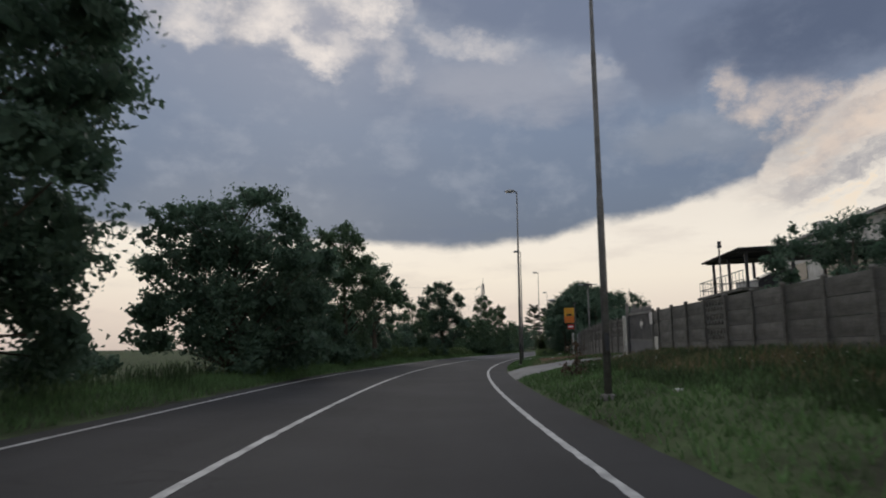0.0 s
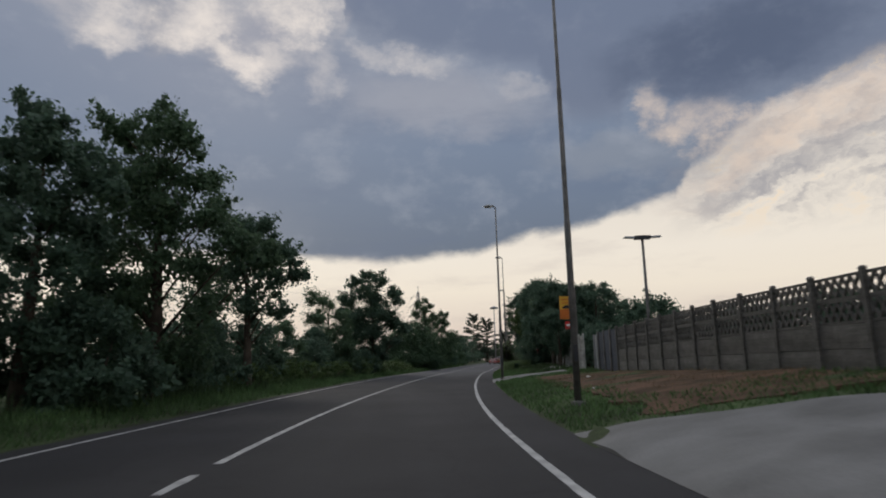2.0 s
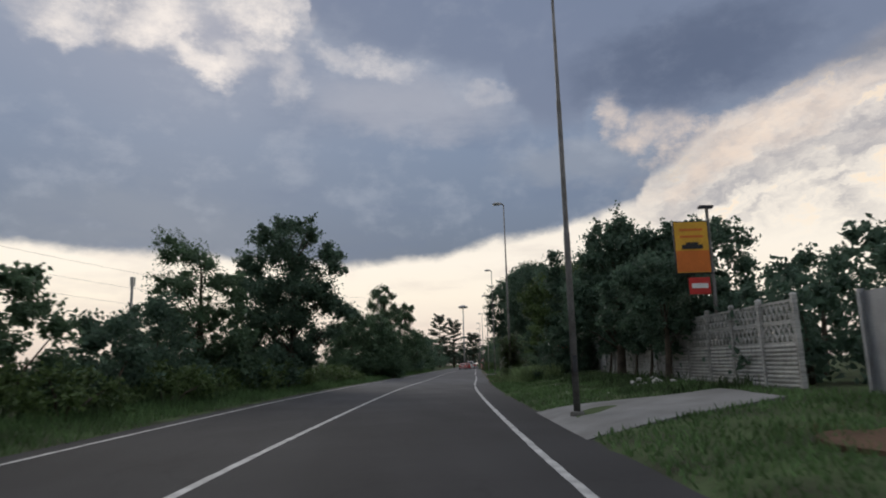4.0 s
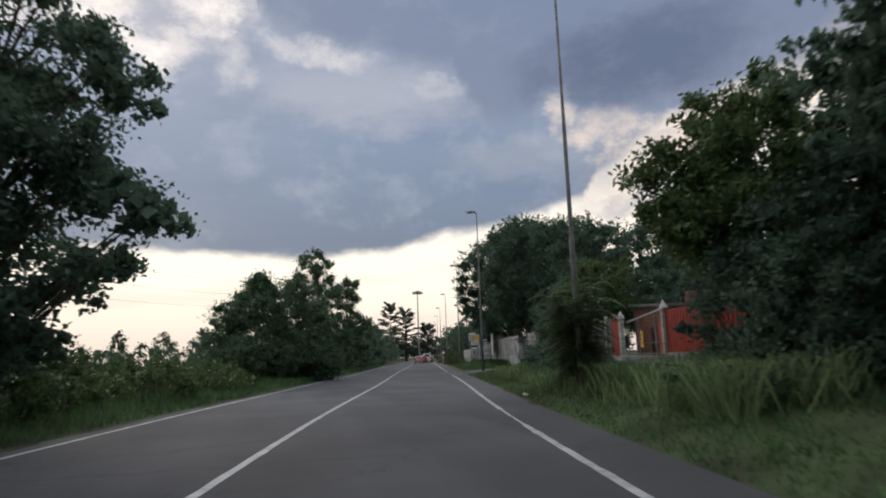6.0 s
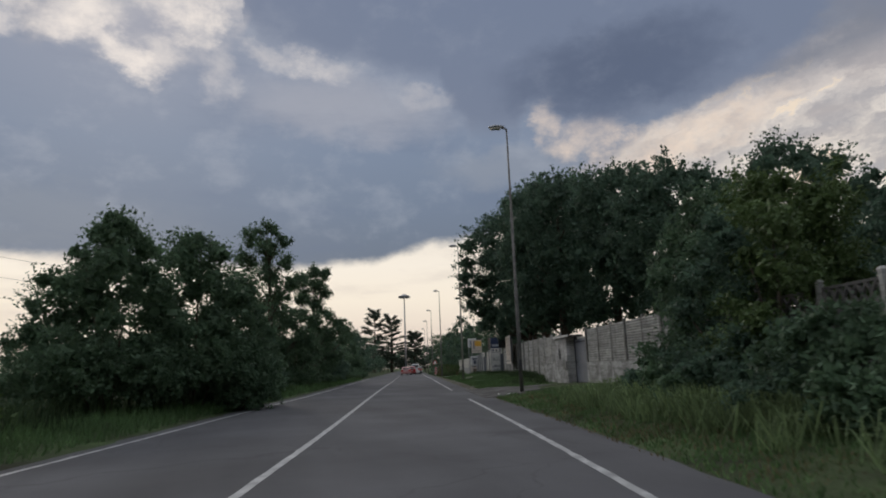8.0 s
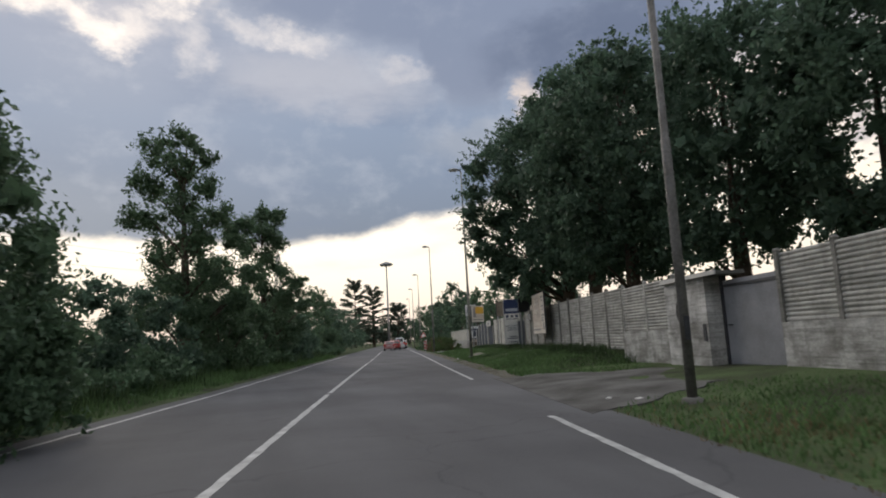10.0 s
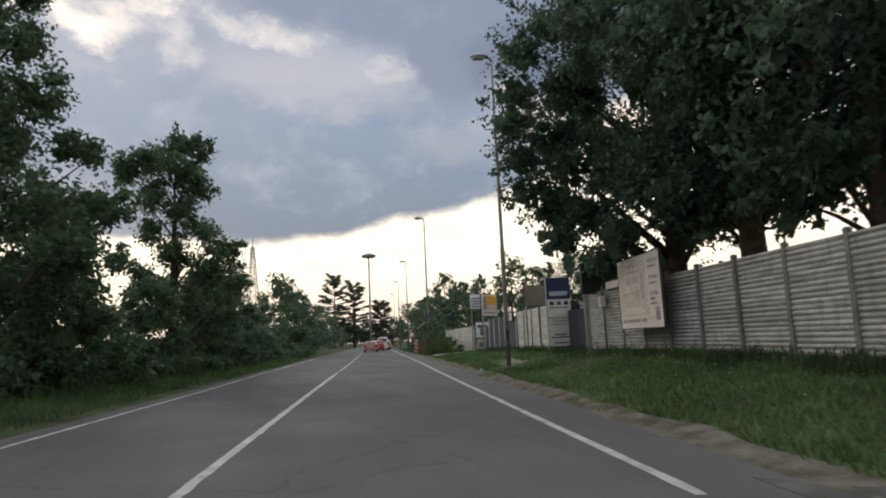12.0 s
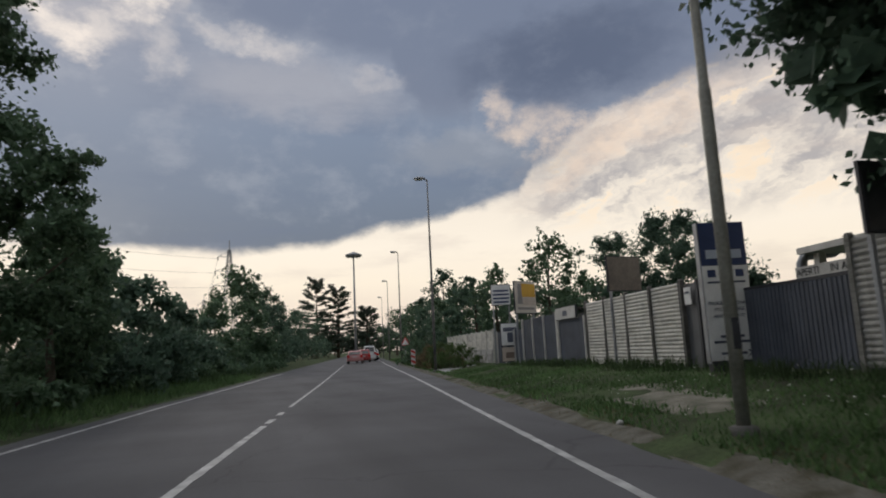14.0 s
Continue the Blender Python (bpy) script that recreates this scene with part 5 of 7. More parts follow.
def earth_pile(s, d, long, wide, high, seed):
    rng = random.Random(seed)
    g = land(s, d)
    m = thing("earth_pile", "low heap of dry sandy rubble before the grey fence", "rubble heap", pose(*at(s, d), g, 0, 0, heading(s)))
    rings = []
    for u, z in ((1.0, -0.05), (0.9, 0.1), (0.72, 0.45), (0.5, 0.75), (0.28, 0.95), (0.08, 1.0)):
        rings.append([(math.cos(a) * wide * u * rng.uniform(0.88, 1.12), math.sin(a) * long * u * rng.uniform(0.88, 1.12), high * z * rng.uniform(0.85, 1.15)) for a in (k * math.tau / 22 for k in range(22))])
    part("heap", Shape().loft(rings), RUBBLE, m, smooth=True)
    for i in range(14):
        a, u, r = rng.uniform(0, 6.28), rng.uniform(0.2, 0.95), rng.uniform(0.04, 0.1)
        x, y, z = math.cos(a) * wide * u, math.sin(a) * long * u, high * (1.02 - u * u)
        part("lump", Shape().tube([(x, y, z - r), (x + r * 0.2, y, z - r * 0.3), (x, y + r * 0.2, z + r * 0.5), (x, y, z + r * 0.7)], [r * 0.7, r, r * 0.8, r * 0.3], 7), (STONE, RUBBLE)[i % 3 > 0], m)


earth_pile(93.3, 8.45, 1.0, 0.6, 0.42, 61)


def chevron_post():
    m = thing("hazard_marker", "red and white striped hazard marker on a post", "road marker", on_road(171.3, 5.15))
    part("plate", Shape().box((0, 0, 0.72), (0.3, 0.03, 1.0)), OFF_WHITE, m)
    for i in range(3):
        z = 0.4 + i * 0.33
        part("stripe", Shape().add([(-0.14, -0.018, z), (0.14, -0.018, z - 0.14), (0.14, -0.018, z + 0.02), (-0.14, -0.018, z + 0.16)], [(0, 1, 2, 3)]), SIGN_RED, m)
    part("post", Shape().tube([(0, 0.04, -0.1), (0, 0.04, 1.15)], [0.03, 0.03], 8), STEEL, m)
    w = thing("warning_sign", "triangular warning sign with red rim on a post", "road sign", on_road(186.0, 5.7))
    part("post", Shape().tube([(0, 0.04, -0.1), (0, 0.04, 2.3)], [0.03, 0.03], 8), STEEL, w)
    tri = [(-0.45, 0, 1.6), (0.45, 0, 1.6), (0, 0, 2.4)]
    part("plate", Shape().loft([tri, [(x, 0.03, z) for x, _, z in tri]]), SIGN_RED, w)
    part("field", Shape().loft([[(-0.3, -0.006, 1.68), (0.3, -0.006, 1.68), (0, -0.006, 2.22)], [(-0.3, 0, 1.68), (0.3, 0, 1.68), (0, 0, 2.22)]]), WHITE, w)


chevron_post()

# ---- buildings behind the fences ----


def canopy_terrace():
    m = thing("terrace_building", "green-grey building with a railed roof terrace under a flat sheet canopy", "building", on_road(37.0, 17.0, 0.6))
    part("wall_shell", Shape().box((3.6, -1.1, 1.6), (7.6, 6.8, 3.4)), GREEN_WALL, m)
    part("deck", Shape().box((3.5, -1.05, 3.38), (8.3, 7.3, 0.14)), CONCRETE_DARK, m)
    roof = Shape()
    n = 44
    for i in range(n):
        y0, y1 = -3.2 + 6.3 * i / n, -3.2 + 6.3 * (i + 1) / n
        k, q = (0.05, 0.0) if i % 2 else (0.0, 0.05)
        for low in (0.0, -0.05):
            roof.add([(-0.15, y0, 5.58 + k + low), (-0.15, y1, 5.58 + q + low), (7.2, y1, 5.86 + q + low), (7.2, y0, 5.86 + k + low)], [(0, 1, 2, 3)])
    part("canopy_roof", roof, ROOF_SHEET, m, "dark corrugated sheet roof")
    for y in (-2.6, 0.0, 2.6):
        for x in (0.4, 2.7, 6.7):
            part("column", Shape().box((x, y, 4.47), (0.13, 0.13, 2.12)), DARK_STEEL, m)
        part("beam", Shape().bar((0.0, y, 5.47), (7.0, y, 5.73), 0.09), DARK_STEEL, m)
    for x in (0.4, 6.7):
        part("purlin", Shape().box((x, 0, 5.52 + x * 0.033), (0.08, 6.1, 0.08)), DARK_STEEL, m)
    for z in (3.85, 4.3):
        part("rail", Shape().box((-0.5, -1.02, z), (0.035, 7.05, 0.04)), GATE_BAR, m)
        part("rail", Shape().box((3.5, 2.5, z), (8.0, 0.035, 0.04)), GATE_BAR, m)
    for i in range(15):
        part("baluster", Shape().box((-0.5, -4.5 + i * 0.498, 3.88), (0.022, 0.022, 0.85)), GATE_BAR, m)
    for i in range(16):
        part("baluster", Shape().box((-0.3 + i * 0.5, 2.5, 3.88), (0.022, 0.022, 0.85)), GATE_BAR, m)
    g = thing("roof_hatch", "slanting dark glazed hatch standing on the terrace", "roof hatch", on_road(36.6, 19.4, 4.04))
    side = [(-1.0, 0.0), (1.0, 0.0), (1.0, 1.25), (0.3, 1.25), (-1.0, 0.65)]
    part("cabin", Shape().loft([[(x, y, z) for x, z in side] for y in (-0.9, 0.9)]), DARK_STEEL, g)
    part("glazing", Shape().bar((-0.95, 0, 0.72), (0.25, 0, 1.26), 1.5, 0.04), CAR_GLASS, g, "dark glass in the slanting top")
    b = thing("storage_crate", "pale crate standing on the terrace", "crate", on_road(35.2, 17.7, 4.04))
    part("box", Shape().box((0, 0, 0.25), (0.7, 1.1, 0.5)), OFF_WHITE, b)
    part("lid", Shape().box((0, 0, 0.53), (0.76, 1.16, 0.06)), STEEL, b)
    h = thing("warehouse", "pale warehouse with a shallow pitched roof behind the terrace", "warehouse", on_road(38.0, 30.0, 0.4))
    part("wall_shell", Shape().box((0, 0, 3.8), (11.6, 18.6, 7.7)), OFF_WHITE, h)
    part("roof", Shape().loft([[(-6.2, y, 7.6), (-6.2, y, 7.75), (0, y, 8.9), (6.2, y, 7.75), (6.2, y, 7.6)] for y in (-9.6, 9.6)]), SLAB, h)
    part("chimney", Shape().box((-4.6, 5.2, 8.3), (0.7, 0.9, 0.9)), OFF_WHITE, h)
    for y in (-6, -2, 2, 6):
        part("window", Shape().box((-5.82, y, 5.6), (0.06, 1.9, 1.1)), CAR_GLASS, h)


canopy_terrace()


def yard_antenna():
    m = thing("wall_floodlight", "slim pole with a small floodlight behind the fence", "yard lamp", on_road(19.76, 10.9, 0.8))
    part("pole", Shape().tube([(0, 0, 0), (0, 0, 3.45)], [0.032, 0.024], 8), POLE, m)
    part("lamp_head", Shape().box((0, -0.04, 3.53), (0.1, 0.1, 0.2), taper=0.8), DARK_STEEL, m)


yard_antenna()


def workshop():
    m = thing("workshop", "low workshop with a flat pale roof edge behind the dark gate", "building", on_road(143.0, 15.6, 0.4))
    part("wall_shell", Shape().box((4, 3, 0.9), (8, 10, 1.8)), GREEN_WALL, m)
    part("roof_edge", Shape().box((0.6, -0.9, 2.84), (6.4, 3.6, 0.16)), OFF_WHITE, m)
    for x, y in ((-2.2, 0.6), (-2.2, -2.4), (3.4, 0.6), (3.4, -2.4)):
        part("column", Shape().box((x, y, 1.38), (0.2, 0.2, 2.76)), OFF_WHITE, m)
    d = thing("exhaust_duct", "bent grey exhaust duct rising over the roof", "duct", on_road(144.0, 13.2, 0.4))
    part("pipe", Shape().tube([(0, 0, 0), (0, 0, 2.55), (0.1, 0, 2.75), (0.9, 0, 2.8), (1.1, 0, 2.95)], [0.14, 0.14, 0.14, 0.13, 0.17], 10), STEEL, d, smooth=True)
    low = thing("grey_shed", "low flat-roofed grey shed behind the slate-blue fence", "shed", on_road(160.0, 14.5, 0.1))
    part("wall_shell", Shape().box((2, 0, 1.4), (6, 12, 2.8)), SLATE, low)
    part("roof", Shape().box((2, 0, 2.88), (6.4, 12.4, 0.16)), ROOF_SHEET, low)


workshop()

# ---- power pylons, mast and wires ----


def lattice_pylon(x, y, h, w, turn, label):
    m = thing("power_pylon", label, "power pylon", pose(x, y, 0, 0, 0, turn))
    t = h * 0.0026

    def half(z):
        return w / 2 * (1 - 0.86 * min(1, z / (h * 0.93)))

    levels = [h * k for k in (0, 0.12, 0.23, 0.33, 0.42, 0.5, 0.57, 0.64, 0.71, 0.78, 0.85, 0.92)]
    for sx, sy in ((-1, -1), (1, -1), (1, 1), (-1, 1)):
        part("leg", Shape().bar((sx * w / 2, sy * w / 2, 0), (sx * half(h * 0.92), sy * half(h * 0.92), h * 0.92), t * 1.5), STEEL, m)
    br = Shape()
    for a, b in zip(levels, levels[1:]):
        for (ax, ay), (bx, by) in (((-1, -1), (1, -1)), ((1, -1), (1, 1)), ((1, 1), (-1, 1)), ((-1, 1), (-1, -1))):
            br.bar((ax * half(a), ay * half(a), a), (bx * half(b), by * half(b), b), t)
            br.bar((bx * half(a), by * half(a), a), (ax * half(b), ay * half(b), b), t)
            br.bar((ax * half(b), ay * half(b), b), (bx * half(b), by * half(b), b), t)
    part("bracing", br, STEEL, m)
    part("peak", Shape().bar((0, 0, h * 0.9), (0, 0, h), t * 2), STEEL, m)
    for z, reach in ((0.62, 5.0), (0.74, 4.4), (0.86, 3.6)):
        side = -1 if z != 0.74 else -1
        arm = Shape().bar((0, 0, h * z), (side * reach, 0, h * z), t * 1.6).bar((0, 0, h * (z + 0.045)), (side * reach, 0, h * z), t * 1.2)
        arm.bar((0, 0, h * z), (-side * reach * 0.25, 0, h * z), t * 1.6)
        arm_ob = part("cross_arm", arm, STEEL, m)
        part("insulator", Shape().tube([(side * reach, 0, h * z), (side * reach, 0, h * z - 1.3)], [0.16, 0.16], 6), DARK_STEEL, arm_ob)


lattice_pylon(20.2, 338.0, 38.0, 5.2, 20, "tall grey lattice power pylon with three arms")
lattice_pylon(8.0, 560.0, 42.0, 7.0, 20, "distant grey lattice power pylon")


def wire(a, b, sag, label="thin black overhead power cable"):
    cu = bpy.data.curves.new("overhead_cable", "CURVE")
    cu.dimensions, cu.bevel_depth, cu.bevel_resolution = "3D", 0.03, 1
    sp = cu.splines.new("POLY")
    n = 28
    sp.points.add(n)
    for i in range(n + 1):
        u = i / n
        p = Vector(a).lerp(Vector(b), u)
        sp.points[i].co = (p.x, p.y, p.z - sag * 4 * u * (1 - u), 1)
    cu.materials.append(BLACK)
    tagged(new("overhead_cable", cu), label, "cable", "overhead power cables")


for z, r in ((23.0, 5.0), (27.5, 4.4), (32.0, 3.6)):
    wire((20.2 - r * 0.94, 338 - r * 0.34, z), (-120.0, 150.0, z + 8), 7)
    wire((20.2 - r * 0.94, 338 - r * 0.34, z), (3.0, 560.0, z + 4), 8)


def antenna_mast(x, y, h):
    m = thing("antenna_mast", "tall slim radio mast with panel antennas far across the fields", "radio mast", pose(x, y, 0))
    part("shaft", Shape().tube([(0, 0, 0), (0, 0, h)], [0.55, 0.4], 10), STEEL, m)
    for k in range(3):
        a = k * 2.1
        part("antenna_panel", Shape().box((math.cos(a) * 0.7, math.sin(a) * 0.7, h - 1.5), (0.35, 0.35, 2.8)), OFF_WHITE, m)


antenna_mast(-61.3, 256.6, 30.5)

# ---- cars waiting further down the road ----


def wheel(car, x, y, r=0.31):
    w = part("wheel", Shape().tube([(x - 0.1, y, r), (x + 0.1, y, r)], [r, r], 16), RUBBER, car)
    part("rim", Shape().tube([(x - 0.11, y, r), (x + 0.11, y, r)], [r * 0.6, r * 0.6], 12), STEEL, w)


def hatchback(s, d, paint, label, length=4.1, height=1.48, van=False):
    """Seen from behind; -y is the tail."""
    m = thing("car", label, "car", on_road(s, d, 0.0), "cars queuing on the road")
    L, H = length / 2, height
    belt = 0.92 if not van else 1.1
    sides = [(-L, 0.45, 0.62, 0.82), (-L + 0.08, 0.3, belt, 0.86), (-L * 0.5, 0.25, belt, 0.88), (0.2, 0.25, belt, 0.88), (L * 0.5, 0.25, belt - 0.04, 0.87), (L * 0.9, 0.28, 0.75, 0.8), (L, 0.4, 0.6, 0.68)]
    body = Shape().loft([[(-w, y, lo), (-w, y, hi - 0.12), (-w * 0.93, y, hi), (w * 0.93, y, hi), (w, y, hi - 0.12), (w, y, lo)] for y, lo, hi, w in sides])
    part("body", body, paint, m, smooth=False)
    back = -L + (0.12 if not van else 0.05)
    top = Shape().loft([[(-w, y, belt - 0.03), (-w * 0.98, y, z * 0.5 + belt * 0.5), (-w * 0.86, y, z), (w * 0.86, y, z), (w * 0.98, y, z * 0.5 + belt * 0.5), (w, y, belt - 0.03)] for y, z, w in ((back, belt + 0.02, 0.8), (back + 0.38, H - 0.05, 0.76), (back + 0.8, H, 0.76), (0.35, H - 0.02, 0.76), (L * 0.62, belt + 0.02, 0.78))])
    part("roof", top, paint, m)
    part("rear_window", Shape().add([(-0.62, back + 0.0, belt + 0.1), (0.62, back + 0.0, belt + 0.1), (0.55, back + 0.27, H - 0.14), (-0.55, back + 0.27, H - 0.14), (-0.62, back + 0.1, belt + 0.1), (0.62, back + 0.1, belt + 0.1), (0.55, back + 0.4, H - 0.14), (-0.55, back + 0.4, H - 0.14)], [(0, 1, 2, 3), (7, 6, 5, 4), (0, 4, 5, 1), (1, 5, 6, 2), (2, 6, 7, 3), (3, 7, 4, 0)]), CAR_GLASS, m)
    for x in (-1, 1):
        part("side_window", Shape().box((x * 0.745, back + 1.5, (belt + H) / 2), (0.06, 1.7, (H - belt) * 0.62), Matrix.Rotation(radians(-x * 12), 3, "Y")), CAR_GLASS, m)
        part("tail_lamp", Shape().box((x * 0.7, -L + 0.03, belt - 0.12), (0.26, 0.14, 0.3)), TAIL, m)
        for y in (-L * 0.62, L * 0.62):
            wheel(m, x * 0.76, y)
    part("bumper", Shape().box((0, -L - 0.02, 0.46), (1.6, 0.18, 0.22), taper=0.96), paint, m)
    part("number_plate", Shape().box((0, -L - 0.015, 0.74), (0.5, 0.04, 0.11)), OFF_WHITE, m, "blank pale number plate")
    return m


hatchback(200.0, 1.0, PALE_RED, "pale red hatchback seen from behind in the waiting queue", 4.1, 1.42)
hatchback(206.5, 1.9, CAR_RED, "red hatchback waiting ahead", 4.2, 1.5)
hatchback(214.0, 2.7, CAR_WHITE, "white delivery van waiting in the queue", 4.8, 1.95, True)
hatchback(221.0, 3.1, CAR_DARK, "dark car waiting in the queue", 4.2, 1.5)
hatchback(228.0, 3.4, CAR_WHITE, "white hatchback far ahead in the queue", 4.1, 1.5)

# ---- trees and shrubs ----


def leaf_cloud(rng, centres, n, spread, size, slim=0.55, droop=0.0):
    """n leaf faces gathered in tufts round the given centres."""
    v = rng.normal(0, 1, (n, 3))
    v /= np.linalg.norm(v, axis=1, keepdims=True)
    v *= rng.uniform(0, 1, (n, 1)) ** 0.45 * np.array([1.0, 1.0, 0.75])
    c = centres[rng.integers(0, len(centres), n)] + v * spread * 1.5
    u = rng.normal(0, 1, (n, 3))
    u[:, 2] -= droop
    u /= np.linalg.norm(u, axis=1, keepdims=True)
    w = np.cross(u, rng.normal(0, 1, (n, 3)))
    w /= np.maximum(np.linalg.norm(w, axis=1, keepdims=True), 1e-6)
    k = size * rng.uniform(0.6, 1.35, (n, 1))
    fold = np.cross(u, w) * k * 0.14
    u, w = u * k * 0.5, w * k * 0.5 * slim
    return np.stack([c - u, c + w * 1.0 + fold, c + u, c - w * 1.0 + fold], axis=1)


def lobes_in(rng, n, radius, low, high, shape):
    """Lobe centres and radii inside an uneven crown outline."""
    out = []
    for i in range(n):
        t = (i + rng.uniform(0.1, 0.9)) / n
        z = low + (high - low) * t
        if shape == "column":
            env = radius * (0.75 + 0.35 * math.sin(t * 9 + rng.uniform(0, 1))) * min(1.0, (1 - t) * 3.2 + 0.28)
        elif shape == "bush":
            env = radius * math.sqrt(max(0.05, 1 - (t * 0.95) ** 2))
        elif shape == "dome":
            env = radius * math.sqrt(max(0.3, 1 - abs(2 * t - 0.95) ** 4.5)) * rng.uniform(0.85, 1.1)
        else:
            env = radius * math.sqrt(max(0.1, 1 - (2 * t - 0.8) ** 2 / 1.5)) * rng.uniform(0.82, 1.15)
        a = i * 2.4 + rng.uniform(-0.6, 0.6)
        rad = rng.uniform(0.2, 0.36) * min(radius, (high - low) * 0.5)
        q = max(0.0, env - rad * 0.7) * math.sqrt(rng.uniform(0.2, 1))
        out.append((math.cos(a) * q, math.sin(a) * q, z, rad))
    return out


LEAFINESS = 0.85


def plant(name, label, category, s, d, height, radius, seed, leaves=9000, leaf=0.2, base=0.28, shape="round", mat=None, lobes=20, trunk=True, x_y=None, slim=0.6, group="", ragged=1.0, limbs=(), crown=(), depth=1.0, droop=0.25):
    """A tree or shrub. limbs: further lobes (to the right of the trunk, along the road, height, radius). crown: boughs that make up the whole crown instead (offset from the road's centre, height, radius); depth: how far they spread along the road."""
    leaves, leaf = int(leaves * LEAFINESS), leaf * 1.06
    rng = np.random.default_rng(seed)
    x, y = at(s, d) if x_y is None else x_y
    g = land(s, d) if x_y is None else 0.0
    m = thing(name, label, category, pose(x, y, g - 0.03, 0, 0, heading(s) if limbs or crown else float(rng.uniform(0, 360))), group)
    h = height - g
    low = h * base if trunk else h * 0.1
    ls = [] if crown else lobes_in(rng, lobes, radius, low + radius * 0.18, h - radius * 0.2, shape)
    for q, z, r in crown:
        # each bough is a heap of smaller lobes
        for k in range(5 + int(6 * r * r)):
            v = rng.normal(0, 1, 3)
            v *= rng.uniform(0.2, 0.7) * r / np.linalg.norm(v)
            along = rng.uniform(-1, 1) * depth * (0.5 + 0.6 * r)
            ls.append((q - d + v[0], v[1] + along, z - g + v[2], r * rng.uniform(0.48, 0.74)))
    # smaller boughs fill the room between neighbours
    for i, (q, z, r) in enumerate(crown):
        for q1, z1, r1 in crown[i + 1:]:
            if math.hypot(q - q1, z - z1) < 1.5 * (r + r1) * 0.8 and rng.uniform() < 0.75:
                u = rng.uniform(0.35, 0.65)
                ls.append((q + (q1 - q) * u - d, rng.uniform(-0.7, 0.7) * depth, z + (z1 - z) * u - g, 0.45 * (r + r1) * rng.uniform(0.6, 1.0)))
    ls += [(a, b, z - g, r) for a, b, z, r in limbs]
    if not trunk:
        for i in range(max(4, lobes // 3)):
            a = rng.uniform(0, 6.28)
            q = radius * rng.uniform(0.4, 0.85)
            ls.append((math.cos(a) * q, math.sin(a) * q, h * rng.uniform(0.12, 0.3), radius * 0.36))
    tuft = 0.12 + leaf * 0.95
    cl = []
    for lx, ly, lz, r in ls:
        k = int(min(44, max(6, 2.6 * (r / tuft) ** 2)))
        v = rng.normal(0, 1, (k, 3))
        v /= np.linalg.norm(v, axis=1, keepdims=True)
        v *= r * rng.uniform(0.35, 1.1, (k, 1)) ** 0.8
        v[:, 2] *= 0.85
        cl.append(v + np.array([lx, ly, lz]))
    cl = np.concatenate(cl)
    cl = cl[cl[:, 2] > 0.12]
    # twigs reach out of the outline, leafy to the tip
    mid = np.array([0, 0, (low + h) / 2])
    far = np.linalg.norm((cl - mid) / np.array([radius, radius, max(0.5, (h - low) / 2)]), axis=1)
    rim = cl[np.argsort(far)[-max(12, len(cl) // 3):]]
    k = max(10, int(len(rim) * 0.3))
    start = rim[rng.integers(0, len(rim), k)]
    way = (start - mid) * np.array([1, 1, 0.7])
    way /= np.maximum(np.linalg.norm(way, axis=1, keepdims=True), 1e-6)
    way += rng.normal(0, 0.35, (k, 3)) + np.array([0, 0, 0.35])
    reach = rng.uniform(0.1, 0.16 + 0.07 * radius ** 0.7 * ragged, (k, 1))
    twigs = np.concatenate([start + way * reach * u for u in (0.2, 0.45, 0.7, 0.95)])
    outer = leaf_cloud(rng, cl, int(leaves * 0.74), tuft, leaf, slim, droop)
    sprig = leaf_cloud(rng, twigs, int(leaves * 0.16), 0.04 + leaf * 0.45, leaf, slim, 0.1)
    lob = np.array([l[:3] for l in ls])
    rad = float(np.mean([l[3] for l in ls]))
    inner = leaf_cloud(rng, lob, int(leaves * 0.1), rad * 0.34, max(leaf * 1.6, min(0.5, rad * 0.5)), 0.8, 0.2)
    co = np.concatenate([outer, sprig, inner])
    co[:, :, 2] = np.maximum(co[:, :, 2], 0.02)
    crown = new("crown", quads("crown", co, mat or LEAF))
    crown.parent = m
    # wood
    sh = Shape()
    if trunk:
        lean = rng.uniform(-0.3, 0.3, 2) * 0.5
        pts = [(lean[0] * t + 0.06 * math.sin(4 * t), lean[1] * t + 0.06 * math.cos(5 * t), -0.15 + t * h * 0.82) for t in (0, 0.06, 0.25, 0.5, 0.75, 1.0)]
        r0 = 0.035 * h ** 0.9 * (0.8 + 0.05 * radius)
        sh.tube(pts, [r0 * 1.35, r0, r0 * 0.85, r0 * 0.6, r0 * 0.35, r0 * 0.1], 9)
        for lx, ly, lz, r in (ls[::5] if crown else ls[::3]) + list(ls[len(ls) - len(limbs):]):
            z0 = max(low * 0.75, lz - math.hypot(lx, ly) * 0.9 - 0.3)
            z0 = min(z0, h * 0.75)
            k = z0 / (h * 0.82)
            sh.tube([(lean[0] * k, lean[1] * k, z0), (lx * 0.5, ly * 0.5, (z0 + lz) / 2 + 0.1), (lx, ly, lz)], [r0 * 0.26 * (1 - 0.5 * k), r0 * 0.13, r0 * 0.04], 5)
    else:
        for i in range(5):
            lx, ly, lz, r = ls[int(rng.integers(0, len(ls)))]
            sh.tube([(lx * 0.15, ly * 0.15, -0.1), (lx * 0.5, ly * 0.5, lz * 0.55), (lx, ly, lz)], [0.05, 0.035, 0.012], 6)
            part("stem", sh, BARK, m, smooth=True)
            sh = Shape()
    if trunk:
        part("trunk", sh, BARK, m, smooth=True)
    return m


